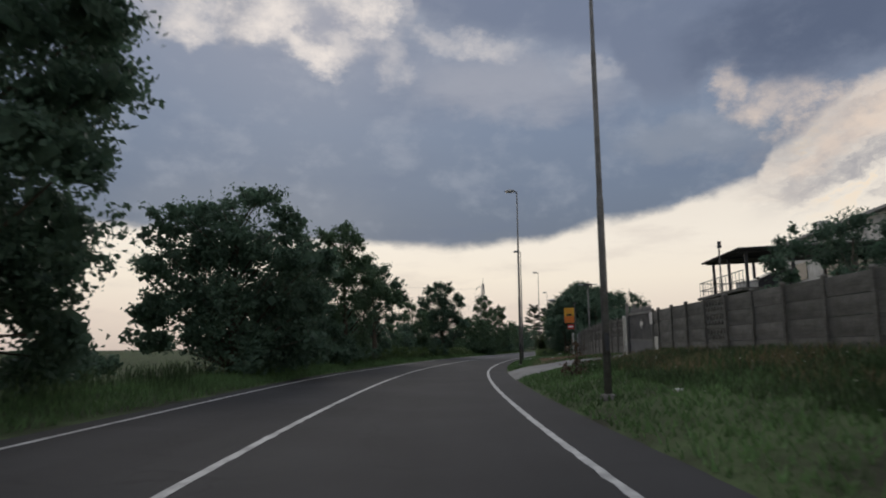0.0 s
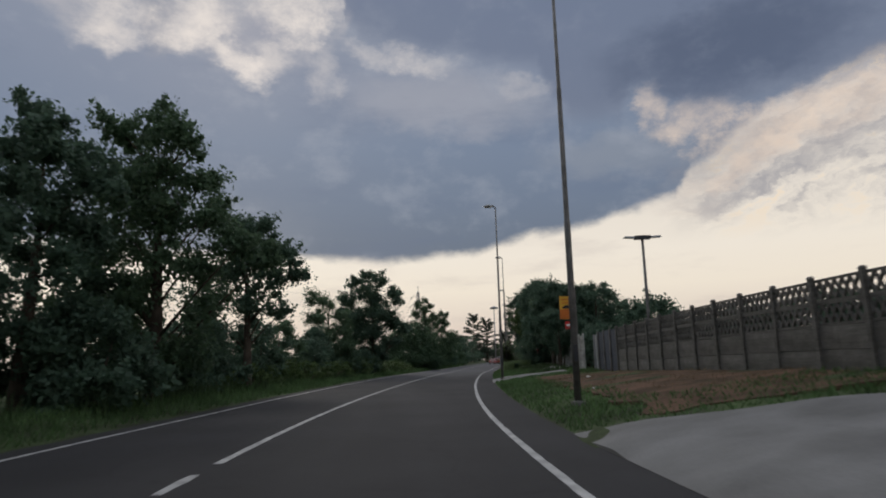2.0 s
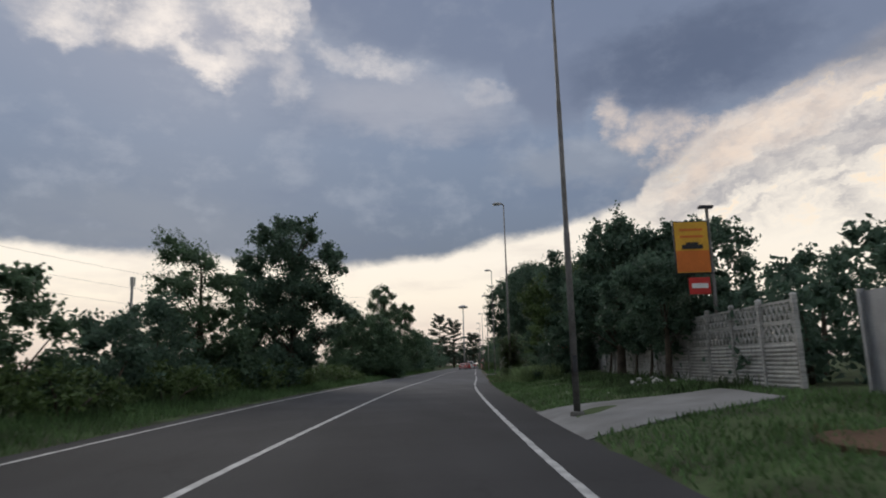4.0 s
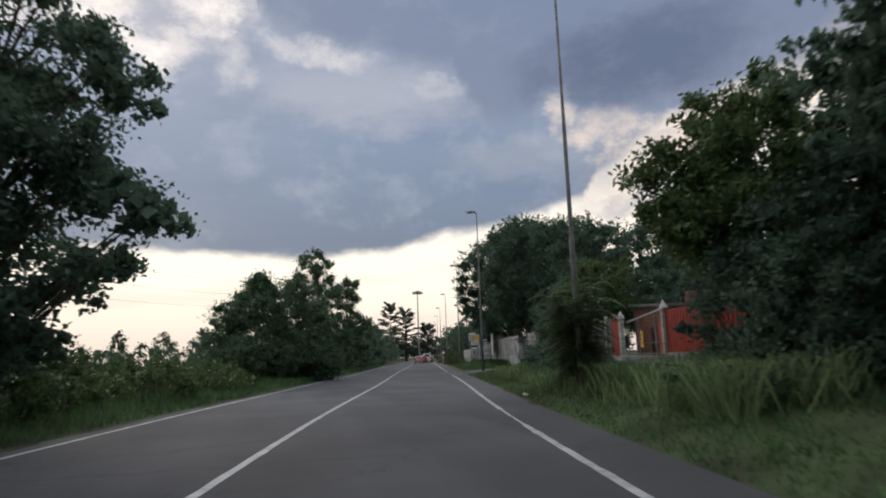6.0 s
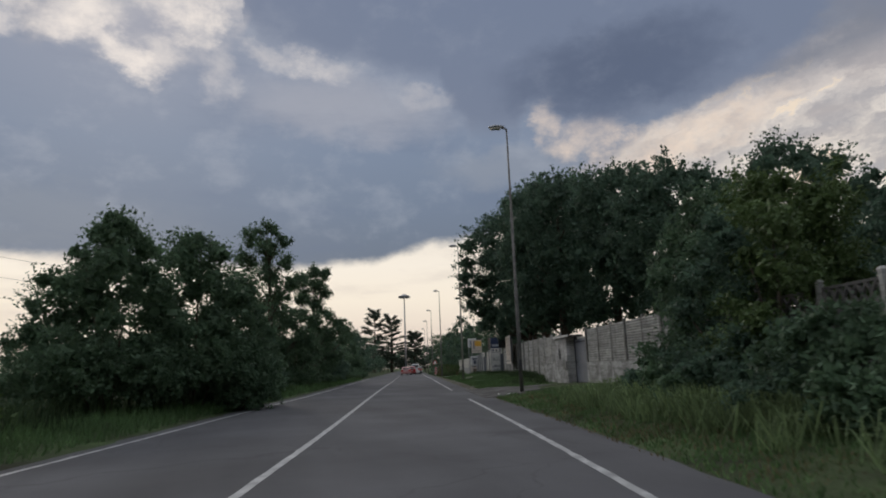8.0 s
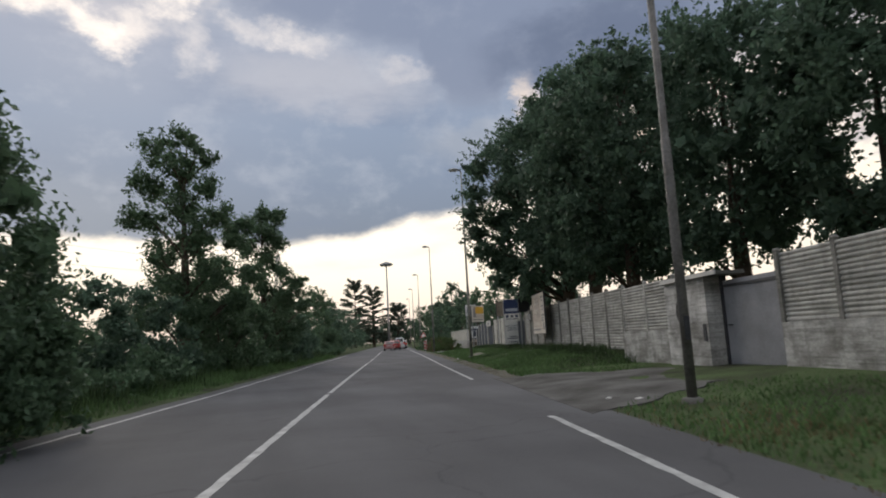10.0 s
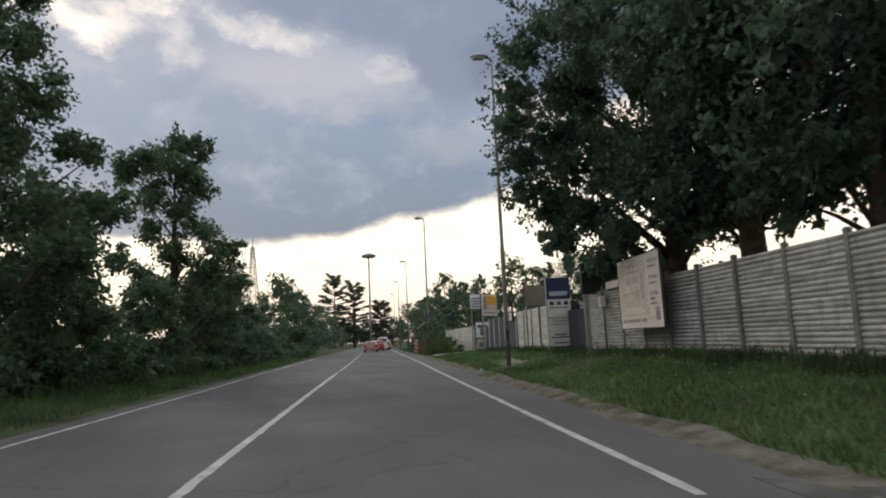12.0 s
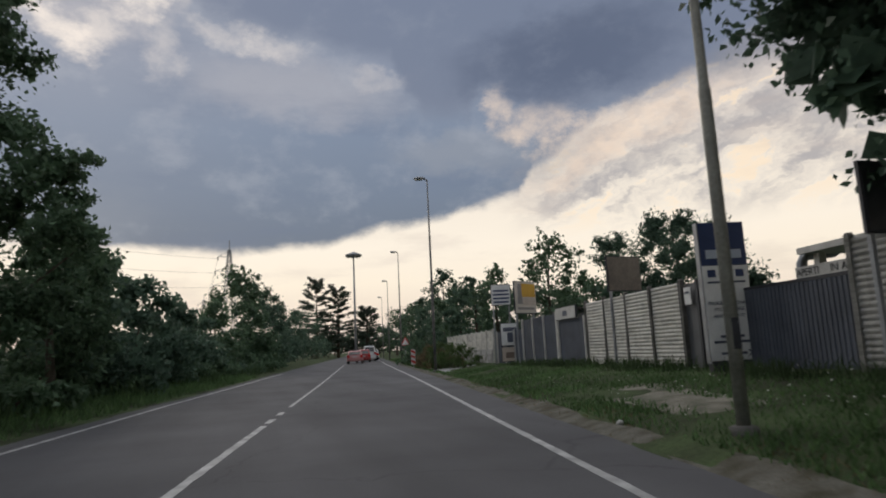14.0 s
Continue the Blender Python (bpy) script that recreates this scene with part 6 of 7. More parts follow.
left_row = "trees along the far side of the road"
leafy = "leafy broad-leaved roadside tree with a dense dark green crown"
plant("tree", "large dense roadside tree with low dark branches", "tree", 11.0, -7.0, 10.5, 4.1, 11, 34000, 0.16, 0.14, "dome", LEAF_DARK, 60, group=left_row, limbs=((3.2, 0.0, 6.0, 0.9), (2.9, 0.4, 7.4, 1.0), (3.2, -0.3, 4.6, 0.7), (0.6, 2.9, 2.2, 1.1), (0.9, 3.0, 1.1, 0.9), (-0.4, 2.8, 3.4, 1.2), (1.4, 2.4, 3.2, 0.9), (0.2, 3.2, 0.8, 0.8), (1.6, 2.2, 1.6, 0.8)))
plant("tree", leafy, "tree", 26.3, -6.6, 8.6, 3.9, 12, 40000, 0.15, 0.05, mat=LEAF_DARK, group=left_row, depth=1.3, crown=((-5.5, 7.5, 0.8), (-7.2, 7.0, 0.9), (-8.6, 6.9, 0.9), (-4.3, 6.4, 0.8), (-9.7, 6.3, 0.8), (-8.4, 5.4, 1.3), (-6.5, 5.5, 1.6), (-4.6, 4.7, 1.2), (-2.8, 4.9, 0.65), (-9.8, 4.7, 0.9), (-8.0, 3.5, 1.6), (-5.6, 3.2, 1.6), (-3.6, 3.2, 1.1), (-9.6, 3.0, 1.0), (-10.2, 1.5, 0.8), (-7.5, 1.7, 1.4), (-5.0, 1.5, 1.4), (-3.4, 1.6, 0.9)))
plant("tree", leafy, "tree", 34.0, -7.0, 6.6, 2.3, 24, 11000, 0.16, 0.04, "round", LEAF_DARK, 30, group=left_row)
plant("tree", "tall loose-crowned poplar with light showing through", "tree", 43.8, -6.3, 10.2, 2.9, 14, 34000, 0.15, 0.1, mat=LEAF, group=left_row, ragged=1.6, crown=((-6.4, 9.4, 0.8), (-7.4, 9.0, 0.8), (-5.4, 8.7, 0.7), (-6.5, 7.7, 1.0), (-4.9, 7.4, 0.7), (-7.9, 7.0, 1.1), (-4.6, 6.1, 0.8), (-6.2, 6.0, 1.1), (-3.6, 5.2, 0.6), (-8.2, 5.2, 1.2), (-5.2, 4.6, 0.9), (-2.7, 4.7, 0.5), (-6.9, 3.6, 1.0), (-4.7, 3.2, 0.7), (-8.6, 3.0, 1.2), (-7.2, 1.6, 1.1), (-5.3, 1.5, 0.9)))
plant("tree", leafy, "tree", 40.2, -8.0, 8.8, 2.4, 22, 22000, 0.17, 0.03, "round", LEAF_DARK, 28, group=left_row, ragged=1.4)
plant("tree", "roadside tree with an open crown of separate boughs", "tree", 53.2, -6.6, 8.5, 2.9, 15, 19000, 0.15, 0.12, mat=LEAF_DARK, group=left_row, ragged=1.5, crown=((-5.9, 7.8, 0.7), (-7.1, 7.6, 0.8), (-8.2, 8.1, 0.9), (-4.8, 6.5, 0.7), (-6.4, 6.4, 1.0), (-4.2, 5.5, 0.6), (-5.6, 5.1, 0.9), (-7.6, 5.6, 1.1), (-6.6, 4.0, 0.8), (-8.8, 3.9, 1.1), (-5.2, 3.9, 0.6), (-6.9, 2.7, 0.6)))
plant("tree", "roadside tree with fine light foliage", "tree", 75.2, -8.3, 7.4, 2.8, 16, 21000, 0.13, 0.1, mat=LEAF, group=left_row, slim=0.4, ragged=1.6, crown=((-9.6, 6.6, 0.9), (-8.5, 6.2, 0.8), (-7.4, 5.3, 0.8), (-9.2, 5.0, 1.2), (-6.7, 4.3, 0.7), (-8.0, 3.8, 1.1), (-6.6, 3.0, 0.7), (-9.4, 3.2, 1.3), (-7.6, 2.2, 1.1), (-6.3, 1.6, 0.8), (-9.0, 1.4, 1.1)))
plant("tree", "rounded tree with a full crown and one long side branch", "tree", 82.6, -6.2, 10.0, 3.4, 17, 54000, 0.14, 0.1, mat=LEAF_DARK, group=left_row, depth=1.4, crown=((-6.6, 9.4, 0.8), (-5.4, 9.1, 0.8), (-7.6, 8.6, 0.9), (-4.3, 7.8, 0.8), (-6.2, 7.6, 1.3), (-8.4, 7.2, 1.0), (-3.9, 6.8, 0.7), (-5.6, 6.1, 1.4), (-7.6, 5.6, 1.4), (-9.0, 6.0, 0.6), (-4.3, 5.2, 0.9), (-3.5, 4.5, 0.55), (-2.9, 4.2, 0.35), (-6.0, 4.2, 1.3), (-4.0, 3.4, 0.7), (-7.8, 3.8, 1.0), (-5.4, 2.8, 0.9), (-6.9, 2.2, 1.1), (-7.2, 1.3, 1.0), (-5.5, 1.8, 0.8), (-8.6, 2.6, 1.1), (-8.8, 4.4, 0.9), (-8.6, 1.2, 0.9)))
plant("tree", "tall narrow poplar beside the bushes", "tree", 131.5, -7.9, 12.2, 2.6, 18, 34000, 0.14, 0.12, mat=LEAF, group=left_row, ragged=1.5, crown=((-8.0, 11.5, 0.7), (-9.3, 11.0, 0.7), (-7.0, 10.6, 0.6), (-8.3, 10.0, 0.9), (-9.6, 9.4, 0.8), (-6.9, 9.0, 0.7), (-8.2, 8.2, 1.0), (-6.2, 7.6, 0.7), (-9.7, 7.5, 0.8), (-7.4, 6.6, 1.0), (-5.6, 6.3, 0.6), (-9.0, 5.8, 1.0), (-6.6, 4.9, 0.9), (-4.9, 4.9, 0.6), (-8.2, 4.2, 1.1), (-5.4, 3.6, 0.8), (-7.0, 2.8, 1.1), (-9.3, 3.0, 1.1)))
plant("tree", leafy, "tree", 136.6, -8.6, 6.6, 2.6, 19, 12000, 0.16, 0.1, "round", LEAF, 20, group=left_row)
plant("tree", "slender poplar with an open lower crown", "tree", 142.6, -6.7, 10.7, 2.2, 20, 32000, 0.14, 0.1, mat=LEAF, group=left_row, ragged=1.6, crown=((-6.4, 10.1, 0.7), (-5.6, 9.7, 0.6), (-7.5, 9.6, 0.7), (-8.6, 8.9, 0.6), (-6.4, 8.6, 0.9), (-5.5, 8.0, 0.6), (-7.6, 7.9, 0.8), (-6.3, 6.9, 0.8), (-7.5, 6.2, 0.7), (-5.3, 6.1, 0.7), (-4.4, 5.3, 0.6), (-6.6, 5.2, 0.8), (-5.2, 4.5, 0.7), (-7.6, 4.3, 0.8), (-4.2, 4.0, 0.6), (-6.2, 3.2, 1.0), (-8.0, 2.6, 1.0), (-4.6, 2.4, 0.9)))
plant("tree", leafy, "tree", 147.5, -6.7, 5.6, 2.0, 21, 9000, 0.16, 0.1, "round", LEAF, 22, group=left_row)

bush = "broad dark shrub with dense foliage down to the ground"
for i, (s, d, h, r, mt, n) in enumerate(((20.5, -9.9, 1.5, 1.6, LEAF_DARK, 4000), (70.5, -8.2, 4.3, 2.1, LEAF_DARK, 8000), (30.4, -6.3, 3.6, 1.9, LEAF_DARK, 8000), (33.5, -8.5, 4.2, 2.4, LEAF_DARK, 7000), (40.5, -6.2, 3.2, 1.9, LEAF_DARK, 7000), (48.8, -7.4, 3.6, 2.3, LEAF_DARK, 8000), (57.5, -7.6, 4.0, 2.1, LEAF_DARK, 7000), (52.4, -8.6, 3.5, 1.9, LEAF_DARK, 7000), (55.2, -9.2, 3.7, 1.9, LEAF_DARK, 7000), (45.4, -9.0, 3.9, 2.1, LEAF_DARK, 7000), (62.5, -8.2, 4.3, 2.2, LEAF, 8000), (66.0, -7.4, 3.2, 1.8, LEAF_DARK, 7000), (76.0, -7.6, 2.4, 2.3, LEAF_DARK, 7000), (79.8, -6.6, 2.6, 1.7, LEAF_DARK, 6000), (117.0, -8.4, 4.8, 2.6, LEAF_DARK, 10000), (122.5, -8.2, 4.1, 2.4, LEAF_DARK, 9000), (127.0, -8.2, 4.4, 2.3, LEAF_DARK, 9000), (134.0, -6.9, 3.8, 2.0, LEAF, 9000), (139.8, -6.9, 4.2, 2.1, LEAF, 9000), (150.0, -7.2, 5.2, 2.3, LEAF_DARK, 9000), (155.5, -7.4, 5.0, 2.4, LEAF_DARK, 8000), (161.0, -7.4, 4.4, 2.4, LEAF_DARK, 7000), (167.0, -8.4, 4.2, 2.6, LEAF_DARK, 6000), (175.0, -8.6, 5.6, 2.6, LEAF, 6000), (182.0, -8.2, 8.8, 3.2, LEAF, 6500), (190.0, -8.3, 8.8, 3.4, LEAF_DARK, 6000), (200.0, -8.6, 8.6, 3.6, LEAF_DARK, 6500), (213.0, -9.0, 8.6, 3.8, LEAF_DARK, 6000), (229.0, -9.6, 9.0, 4.2, LEAF_DARK, 5000), (250.0, -10.0, 10.5, 4.8, LEAF_DARK, 4500), (275.0, -10.0, 12.0, 5.5, LEAF_DARK, 4500), (300.0, -8.0, 12.5, 5.5, LEAF_DARK, 4500))):
    plant("shrub", bush, "shrub", s, d, h, r, 60 + i, n, 0.17 if s < 150 else 0.24, 0, "bush", mt, 16, False, group="shrubs along the road")

for i, (s, d, h, r, n) in enumerate(((106.5, -7.2, 6.6, 2.7, 24000), (109.4, -5.7, 6.6, 2.6, 24000), (111.6, -4.9, 5.3, 2.1, 15000), (110.5, -8.9, 6.2, 2.5, 9000), (107.5, -9.3, 5.2, 2.0, 8000), (110.0, -4.4, 2.6, 1.3, 6000))):
    plant("shrub", "large feathery green shrub leaning over the asphalt edge", "shrub", s, d, h, r, 50 + i, n, 0.14, 0, "bush", LEAF, 40, False, group="shrubs along the road", slim=0.45, ragged=1.4)

bramble = "low tangled bramble thicket beside the road"
rnd = random.Random(3)
for i in range(30):
    s = 55 + i * 1.75 + rnd.uniform(-0.6, 0.6)
    if 100 < s < 112:
        continue
    plant("bramble", bramble, "bramble", s, -6.9 + rnd.uniform(-1.0, 0.9), rnd.uniform(1.35, 1.8), rnd.uniform(1.15, 1.6), 200 + i, 1700, 0.125, 0, "bush", LEAF_LIGHT, 9, False, group="bramble thicket")
for i in range(22):
    s = 112 + i * 3.6 + rnd.uniform(-1, 1)
    plant("bramble", bramble, "bramble", s, -6.6 + rnd.uniform(-0.9, 0.8), rnd.uniform(1.0, 1.9), rnd.uniform(1.1, 1.6), 240 + i, 1300, 0.19, 0, "bush", rnd.choice((LEAF, LEAF, LEAF_DARK)), 9, False, group="bramble thicket")

# mostly hidden shrubs, added so that the lattice openings come out dark
for i in range(9):
    plant("shrub", "shrub added behind the lattice fence to darken its openings", "shrub", 32.5 + i * 2.4, 12.4, 2.7, 1.6, 270 + i, 1100, 0.24, 0, "bush", LEAF_DARK, 10, False, group="garden hedge")

# shrubs added behind the grey fence to fill its bright lattice holes with dark
for i in range(9):
    plant("shrub", "shrub added behind the grey lattice fence to fill its openings", "shrub", 62.5 + i * 2.3, 11.5, 3.4, 1.7, 285 + i, 1100, 0.22, 0, "bush", LEAF_DARK, 12, False, group="overgrown yard shrubs")

# right side: the first clump, the yard's trees and the tall grove
right = "trees behind the roadside fences"
plant("tree", "small ivy-clad tree ringed with white stones", "tree", 66.6, 9.4, 4.7, 2.0, 31, 16000, 0.115, 0.3, "round", LEAF_DARK, 26, group=right)
plant("tree", "ivy-clad tree with spreading crown over the fence", "tree", 72.6, 9.6, 7.3, 2.8, 32, 34000, 0.12, 0.2, mat=LEAF_DARK, group=right, ragged=1.8, depth=0.5, crown=((9.9, 6.5, 0.6), (9.0, 6.0, 0.7), (10.8, 6.0, 0.7), (11.8, 6.0, 0.7), (8.6, 5.2, 0.7), (10.0, 5.5, 1.1), (11.6, 5.2, 1.1), (7.8, 4.0, 0.6), (9.0, 4.1, 1.1), (10.8, 4.0, 1.2), (12.4, 4.6, 1.0), (8.0, 3.2, 0.9), (9.6, 3.2, 1.0), (11.5, 3.2, 1.1)))
for i, s in enumerate((67.6, 69.4, 71.2, 73.6, 75.3)):
    plant("ivy", "dark ivy hanging over the lattice of the grey fence", "ivy", s, 9.75, 3.1, 0.9, 130 + i, 5000, 0.1, 0.5, mat=LEAF_DARK, group="ivy on the fence", depth=1.5, crown=((9.8, 2.75, 0.5), (10.3, 2.6, 0.5), (9.75, 2.2, 0.4), (9.8, 1.75 + 0.3 * (i % 2), 0.25)))
plant("tree", "spreading tree behind the grey fence", "tree", 71.5, 12.8, 6.9, 2.8, 33, 8000, 0.17, 0.25, "round", LEAF_DARK, 30, group=right, ragged=1.6)
plant("tree", "leafy tree behind the grey fence", "tree", 74.6, 11.6, 6.5, 2.3, 42, 7000, 0.17, 0.15, "round", LEAF_DARK, 30, group=right, ragged=1.6)
plant("tree", "leafy tree leaning over the verge", "tree", 76.6, 10.3, 6.0, 2.2, 34, 17000, 0.14, 0.3, "round", LEAF_DARK, 32, group=right, ragged=1.8, limbs=((-2.5, 0.2, 6.2, 0.4), (-2.45, 0.3, 5.5, 0.55), (-2.3, 0.3, 4.9, 0.65), (-2.2, 1.9, 5.1, 0.55), (-1.9, 0.7, 4.8, 0.7), (-2.2, 0.4, 4.2, 0.8), (-1.3, 0.9, 4.5, 0.9), (-0.8, 1.9, 4.8, 0.8)))
plant("tree", "leafy tree behind the verge", "tree", 80.4, 11.2, 6.8, 2.6, 35, 17000, 0.15, 0.12, "round", LEAF_DARK, 30, group=right, ragged=1.7)
plant("tree", "dense dark tree at the end of the grey fence", "tree", 84.6, 10.9, 5.6, 2.2, 47, 13000, 0.13, 0.08, "round", LEAF_DARK, 26, group=right, ragged=1.4)
plant("tree", "feathery locust tree leaning over the verge before the red sheets", "tree", 82.5, 9.5, 6.8, 2.4, 36, 30000, 0.15, 0.3, "round", LEAF_LIGHT, 40, group=right, slim=0.45, ragged=1.8, limbs=((-2.3, 0.6, 4.8, 0.5), (-2.1, 0.2, 4.1, 0.6), (-1.8, 0.6, 5.3, 0.6), (-1.3, 0.2, 5.8, 0.7), (-1.5, 0.3, 3.7, 0.7), (-1.2, 0.4, 4.8, 0.9), (-0.7, 2.4, 3.6, 0.8), (0.2, 2.8, 3.2, 0.8), (-1.0, 2.0, 4.4, 0.7), (0.4, 2.3, 4.6, 0.9), (0.9, 3.4, 3.6, 0.8)))
plant("tree", "leafy tree in the far yard", "tree", 103.0, 17.0, 6.6, 3.9, 37, 15000, 0.17, 0.12, "dome", LEAF_DARK, 24, group=right)
plant("tree", "leafy tree in the far yard", "tree", 110.0, 18.5, 8.3, 3.9, 38, 15000, 0.18, 0.12, "dome", LEAF_DARK, 24, group=right)
plant("tree", "leafy tree behind the scrap yard", "tree", 99.3, 16.4, 6.1, 2.6, 48, 13000, 0.17, 0.08, "round", LEAF_DARK, 26, group=right, ragged=1.6)
plant("tree", "leafy tree in the yard", "tree", 96.0, 18.5, 6.4, 3.0, 39, 9000, 0.2, 0.2, "round", LEAF_DARK, 20, group=right)
plant("tree", "feathery locust tree over the overgrown fence", "tree", 102.0, 11.2, 6.0, 2.4, 40, 24000, 0.13, 0.08, "round", LEAF_LIGHT, 44, group=right, slim=0.45, ragged=1.7)
plant("tree", "feathery locust tree beside the overgrown fence", "tree", 105.7, 11.4, 6.4, 2.3, 41, 20000, 0.14, 0.08, "round", LEAF, 34, group=right, slim=0.45, ragged=1.8)
for i, (s, d, h, r) in enumerate(((62.5, 14.6, 5.0, 2.4), (69.0, 15.6, 5.2, 2.6), (74.5, 18.0, 5.6, 2.8))):
    plant("tree", "dark yard tree beyond the lattice fence", "tree", s, d, h, r, 440 + i, 3500, 0.22, 0.06, "round", LEAF_DARK, 20, group=right)
grove = "tall dark maple of the grove behind the fence"
for i, (s, d, h, r, n) in enumerate(((117.5, 15.6, 11.3, 4.1, 24000), (122.0, 13.8, 12.8, 4.0, 20000), (126.9, 11.7, 13.8, 4.2, 26000), (130.7, 11.5, 14.4, 4.4, 28000), (134.4, 11.1, 14.3, 4.6, 46000), (113.0, 19.0, 11.0, 4.2, 14000))):
    plant("tree", grove, "tree", s, d, h, r, 80 + i, n, 0.185 if i < 4 else 0.15, 0.21, "dome", LEAF_DARK, 70, group="grove of tall trees", ragged=1.5, limbs=((-3.6, 0.8, 7.6, 1.4), (-4.7, 0.6, 8.0, 1.0), (-4.6, 0.7, 9.2, 1.1), (-4.3, 0.4, 10.4, 1.2), (-3.4, 0.5, 11.4, 1.3), (-4.5, 0.9, 6.9, 1.0), (-4.2, 1.2, 5.9, 1.0), (-3.2, 0.2, 6.4, 1.3), (-3.2, 1.4, 5.2, 1.1), (-3.4, 1.0, 4.3, 0.8), (-3.2, 0.3, 9.4, 1.5), (-1.6, 2.0, 3.6, 1.0), (-2.4, -1.4, 3.9, 0.9), (0.4, 2.4, 3.4, 0.9)) if i == 4 else ((-0.6, 1.6, 3.9, 0.9), (0.6, -1.2, 3.6, 0.9), (-1.6, -0.6, 4.3, 0.8)) if i == 2 else ())
for i, (s, d, h, r) in enumerate(((166, 15.5, 5.2, 3.0), (174, 14.0, 5.6, 3.0), (182, 11.5, 7.2, 3.0), (190, 11.5, 7.0, 3.2), (198, 11.0, 10.2, 3.2), (207, 10.5, 8.0, 3.4), (218, 10.5, 8.6, 3.6), (232, 11.0, 8.8, 4.0), (250, 11.0, 9.6, 4.5), (272, 9.5, 11.0, 5.0))):
    plant("tree", "distant leafy tree beside the far bend", "tree", s, d, h, r, 100 + i, 3600, 0.3, 0.03, "round", LEAF_DARK if i % 3 else LEAF, 20, group="far trees")

plant("tree", "dense feathery evergreen behind the dark gate", "evergreen tree", 152.6, 14.3, 6.5, 3.6, 44, 26000, 0.13, 0.03, "dome", LEAF_DARK, 70, group=right, slim=0.45, ragged=1.3)

plant("tree", "thin wispy tree with bare upright branches", "tree", 161.5, 11.8, 7.3, 2.2, 45, 2600, 0.2, 0.25, "round", LEAF, 26, group=right, ragged=3.0)
plant("tree", "thin wispy tree with bare upright branches", "tree", 172.0, 11.2, 7.0, 1.7, 46, 1800, 0.22, 0.25, "round", LEAF, 20, group=right, ragged=3.0)
for i, (s, d, h, r, mt) in enumerate(((163.2, 6.9, 1.6, 1.2, LEAF_LIGHT), (165.4, 6.3, 1.75, 1.2, LEAF_LIGHT), (167.6, 6.2, 1.6, 1.2, STRAW), (170.0, 6.3, 1.4, 1.1, STRAW), (176.5, 6.0, 1.9, 1.3, LEAF), (180.0, 5.9, 2.0, 1.4, LEAF))):
    plant("shrub", "dusty olive thicket at the end of the verge", "shrub", s, d, h, r, 185 + i, 4500, 0.1, 0, "bush", mt, 12, False, group="dusty thicket", slim=0.35, ragged=1.3)

# bushes on the right verge
for i, (s, d, h, r, mt, n, lf) in enumerate(((89.8, 8.3, 0.9, 0.8, LEAF, 3000, 0.1), (83.0, 8.9, 1.7, 1.0, LEAF_DARK, 6000, 0.11), (82.2, 8.7, 3.5, 1.4, LEAF_DARK, 12000, 0.1), (80.4, 8.8, 4.0, 1.6, LEAF_DARK, 12000, 0.11), (86.9, 7.9, 0.8, 0.7, LEAF, 3000, 0.1), (96.2, 7.7, 1.2, 1.1, LEAF_DARK, 8000, 0.095), (99.6, 8.0, 1.0, 1.1, LEAF, 7000, 0.095), (94.6, 8.0, 1.7, 1.1, LEAF, 7000, 0.12), (95.6, 7.9, 2.1, 1.4, LEAF, 9000, 0.12), (97.8, 8.2, 1.9, 1.5, LEAF_DARK, 9000, 0.12), (100.0, 8.2, 1.55, 1.5, LEAF, 8000, 0.12), (102.2, 8.3, 1.35, 1.3, LEAF_DARK, 8000, 0.12), (103.6, 8.4, 1.0, 0.9, LEAF, 6000, 0.12), (102.3, 8.95, 3.6, 0.9, LEAF_DARK, 9000, 0.11), (101.6, 8.8, 4.4, 1.5, LEAF, 15000, 0.11), (100.1, 8.8, 4.6, 1.5, LEAF_DARK, 14000, 0.11), (79.4, 9.0, 2.8, 1.2, LEAF_DARK, 8000, 0.11), (79.6, 7.6, 1.0, 1.0, LEAF_DARK, 5000, 0.1), (81.4, 7.4, 1.0, 1.0, LEAF, 5000, 0.1), (98.7, 8.9, 4.4, 1.4, LEAF_LIGHT, 13000, 0.11))):
    plant("shrub", "tangled green shrub on the verge before the fence", "shrub", s, d, h, r, 150 + i, n * 3 // 4, lf, 0, "bush", mt, 14, False, group="shrubs on the verge", slim=0.5, ragged=1.6)
plant("dry_bush", "thin withered brownish bush beside the concrete driveway", "dry shrub", 19.4, 6.3, 1.45, 0.32, 171, 420, 0.08, 0, "bush", LEAF_DRY, 9, False, ragged=2.0)

plant("tree", "small dark feathery tree behind the weathered fence", "tree", 17.7, 13.7, 5.1, 2.3, 43, 13000, 0.12, 0.06, "round", LEAF_DARK, 30, group=right, slim=0.4, ragged=1.8)



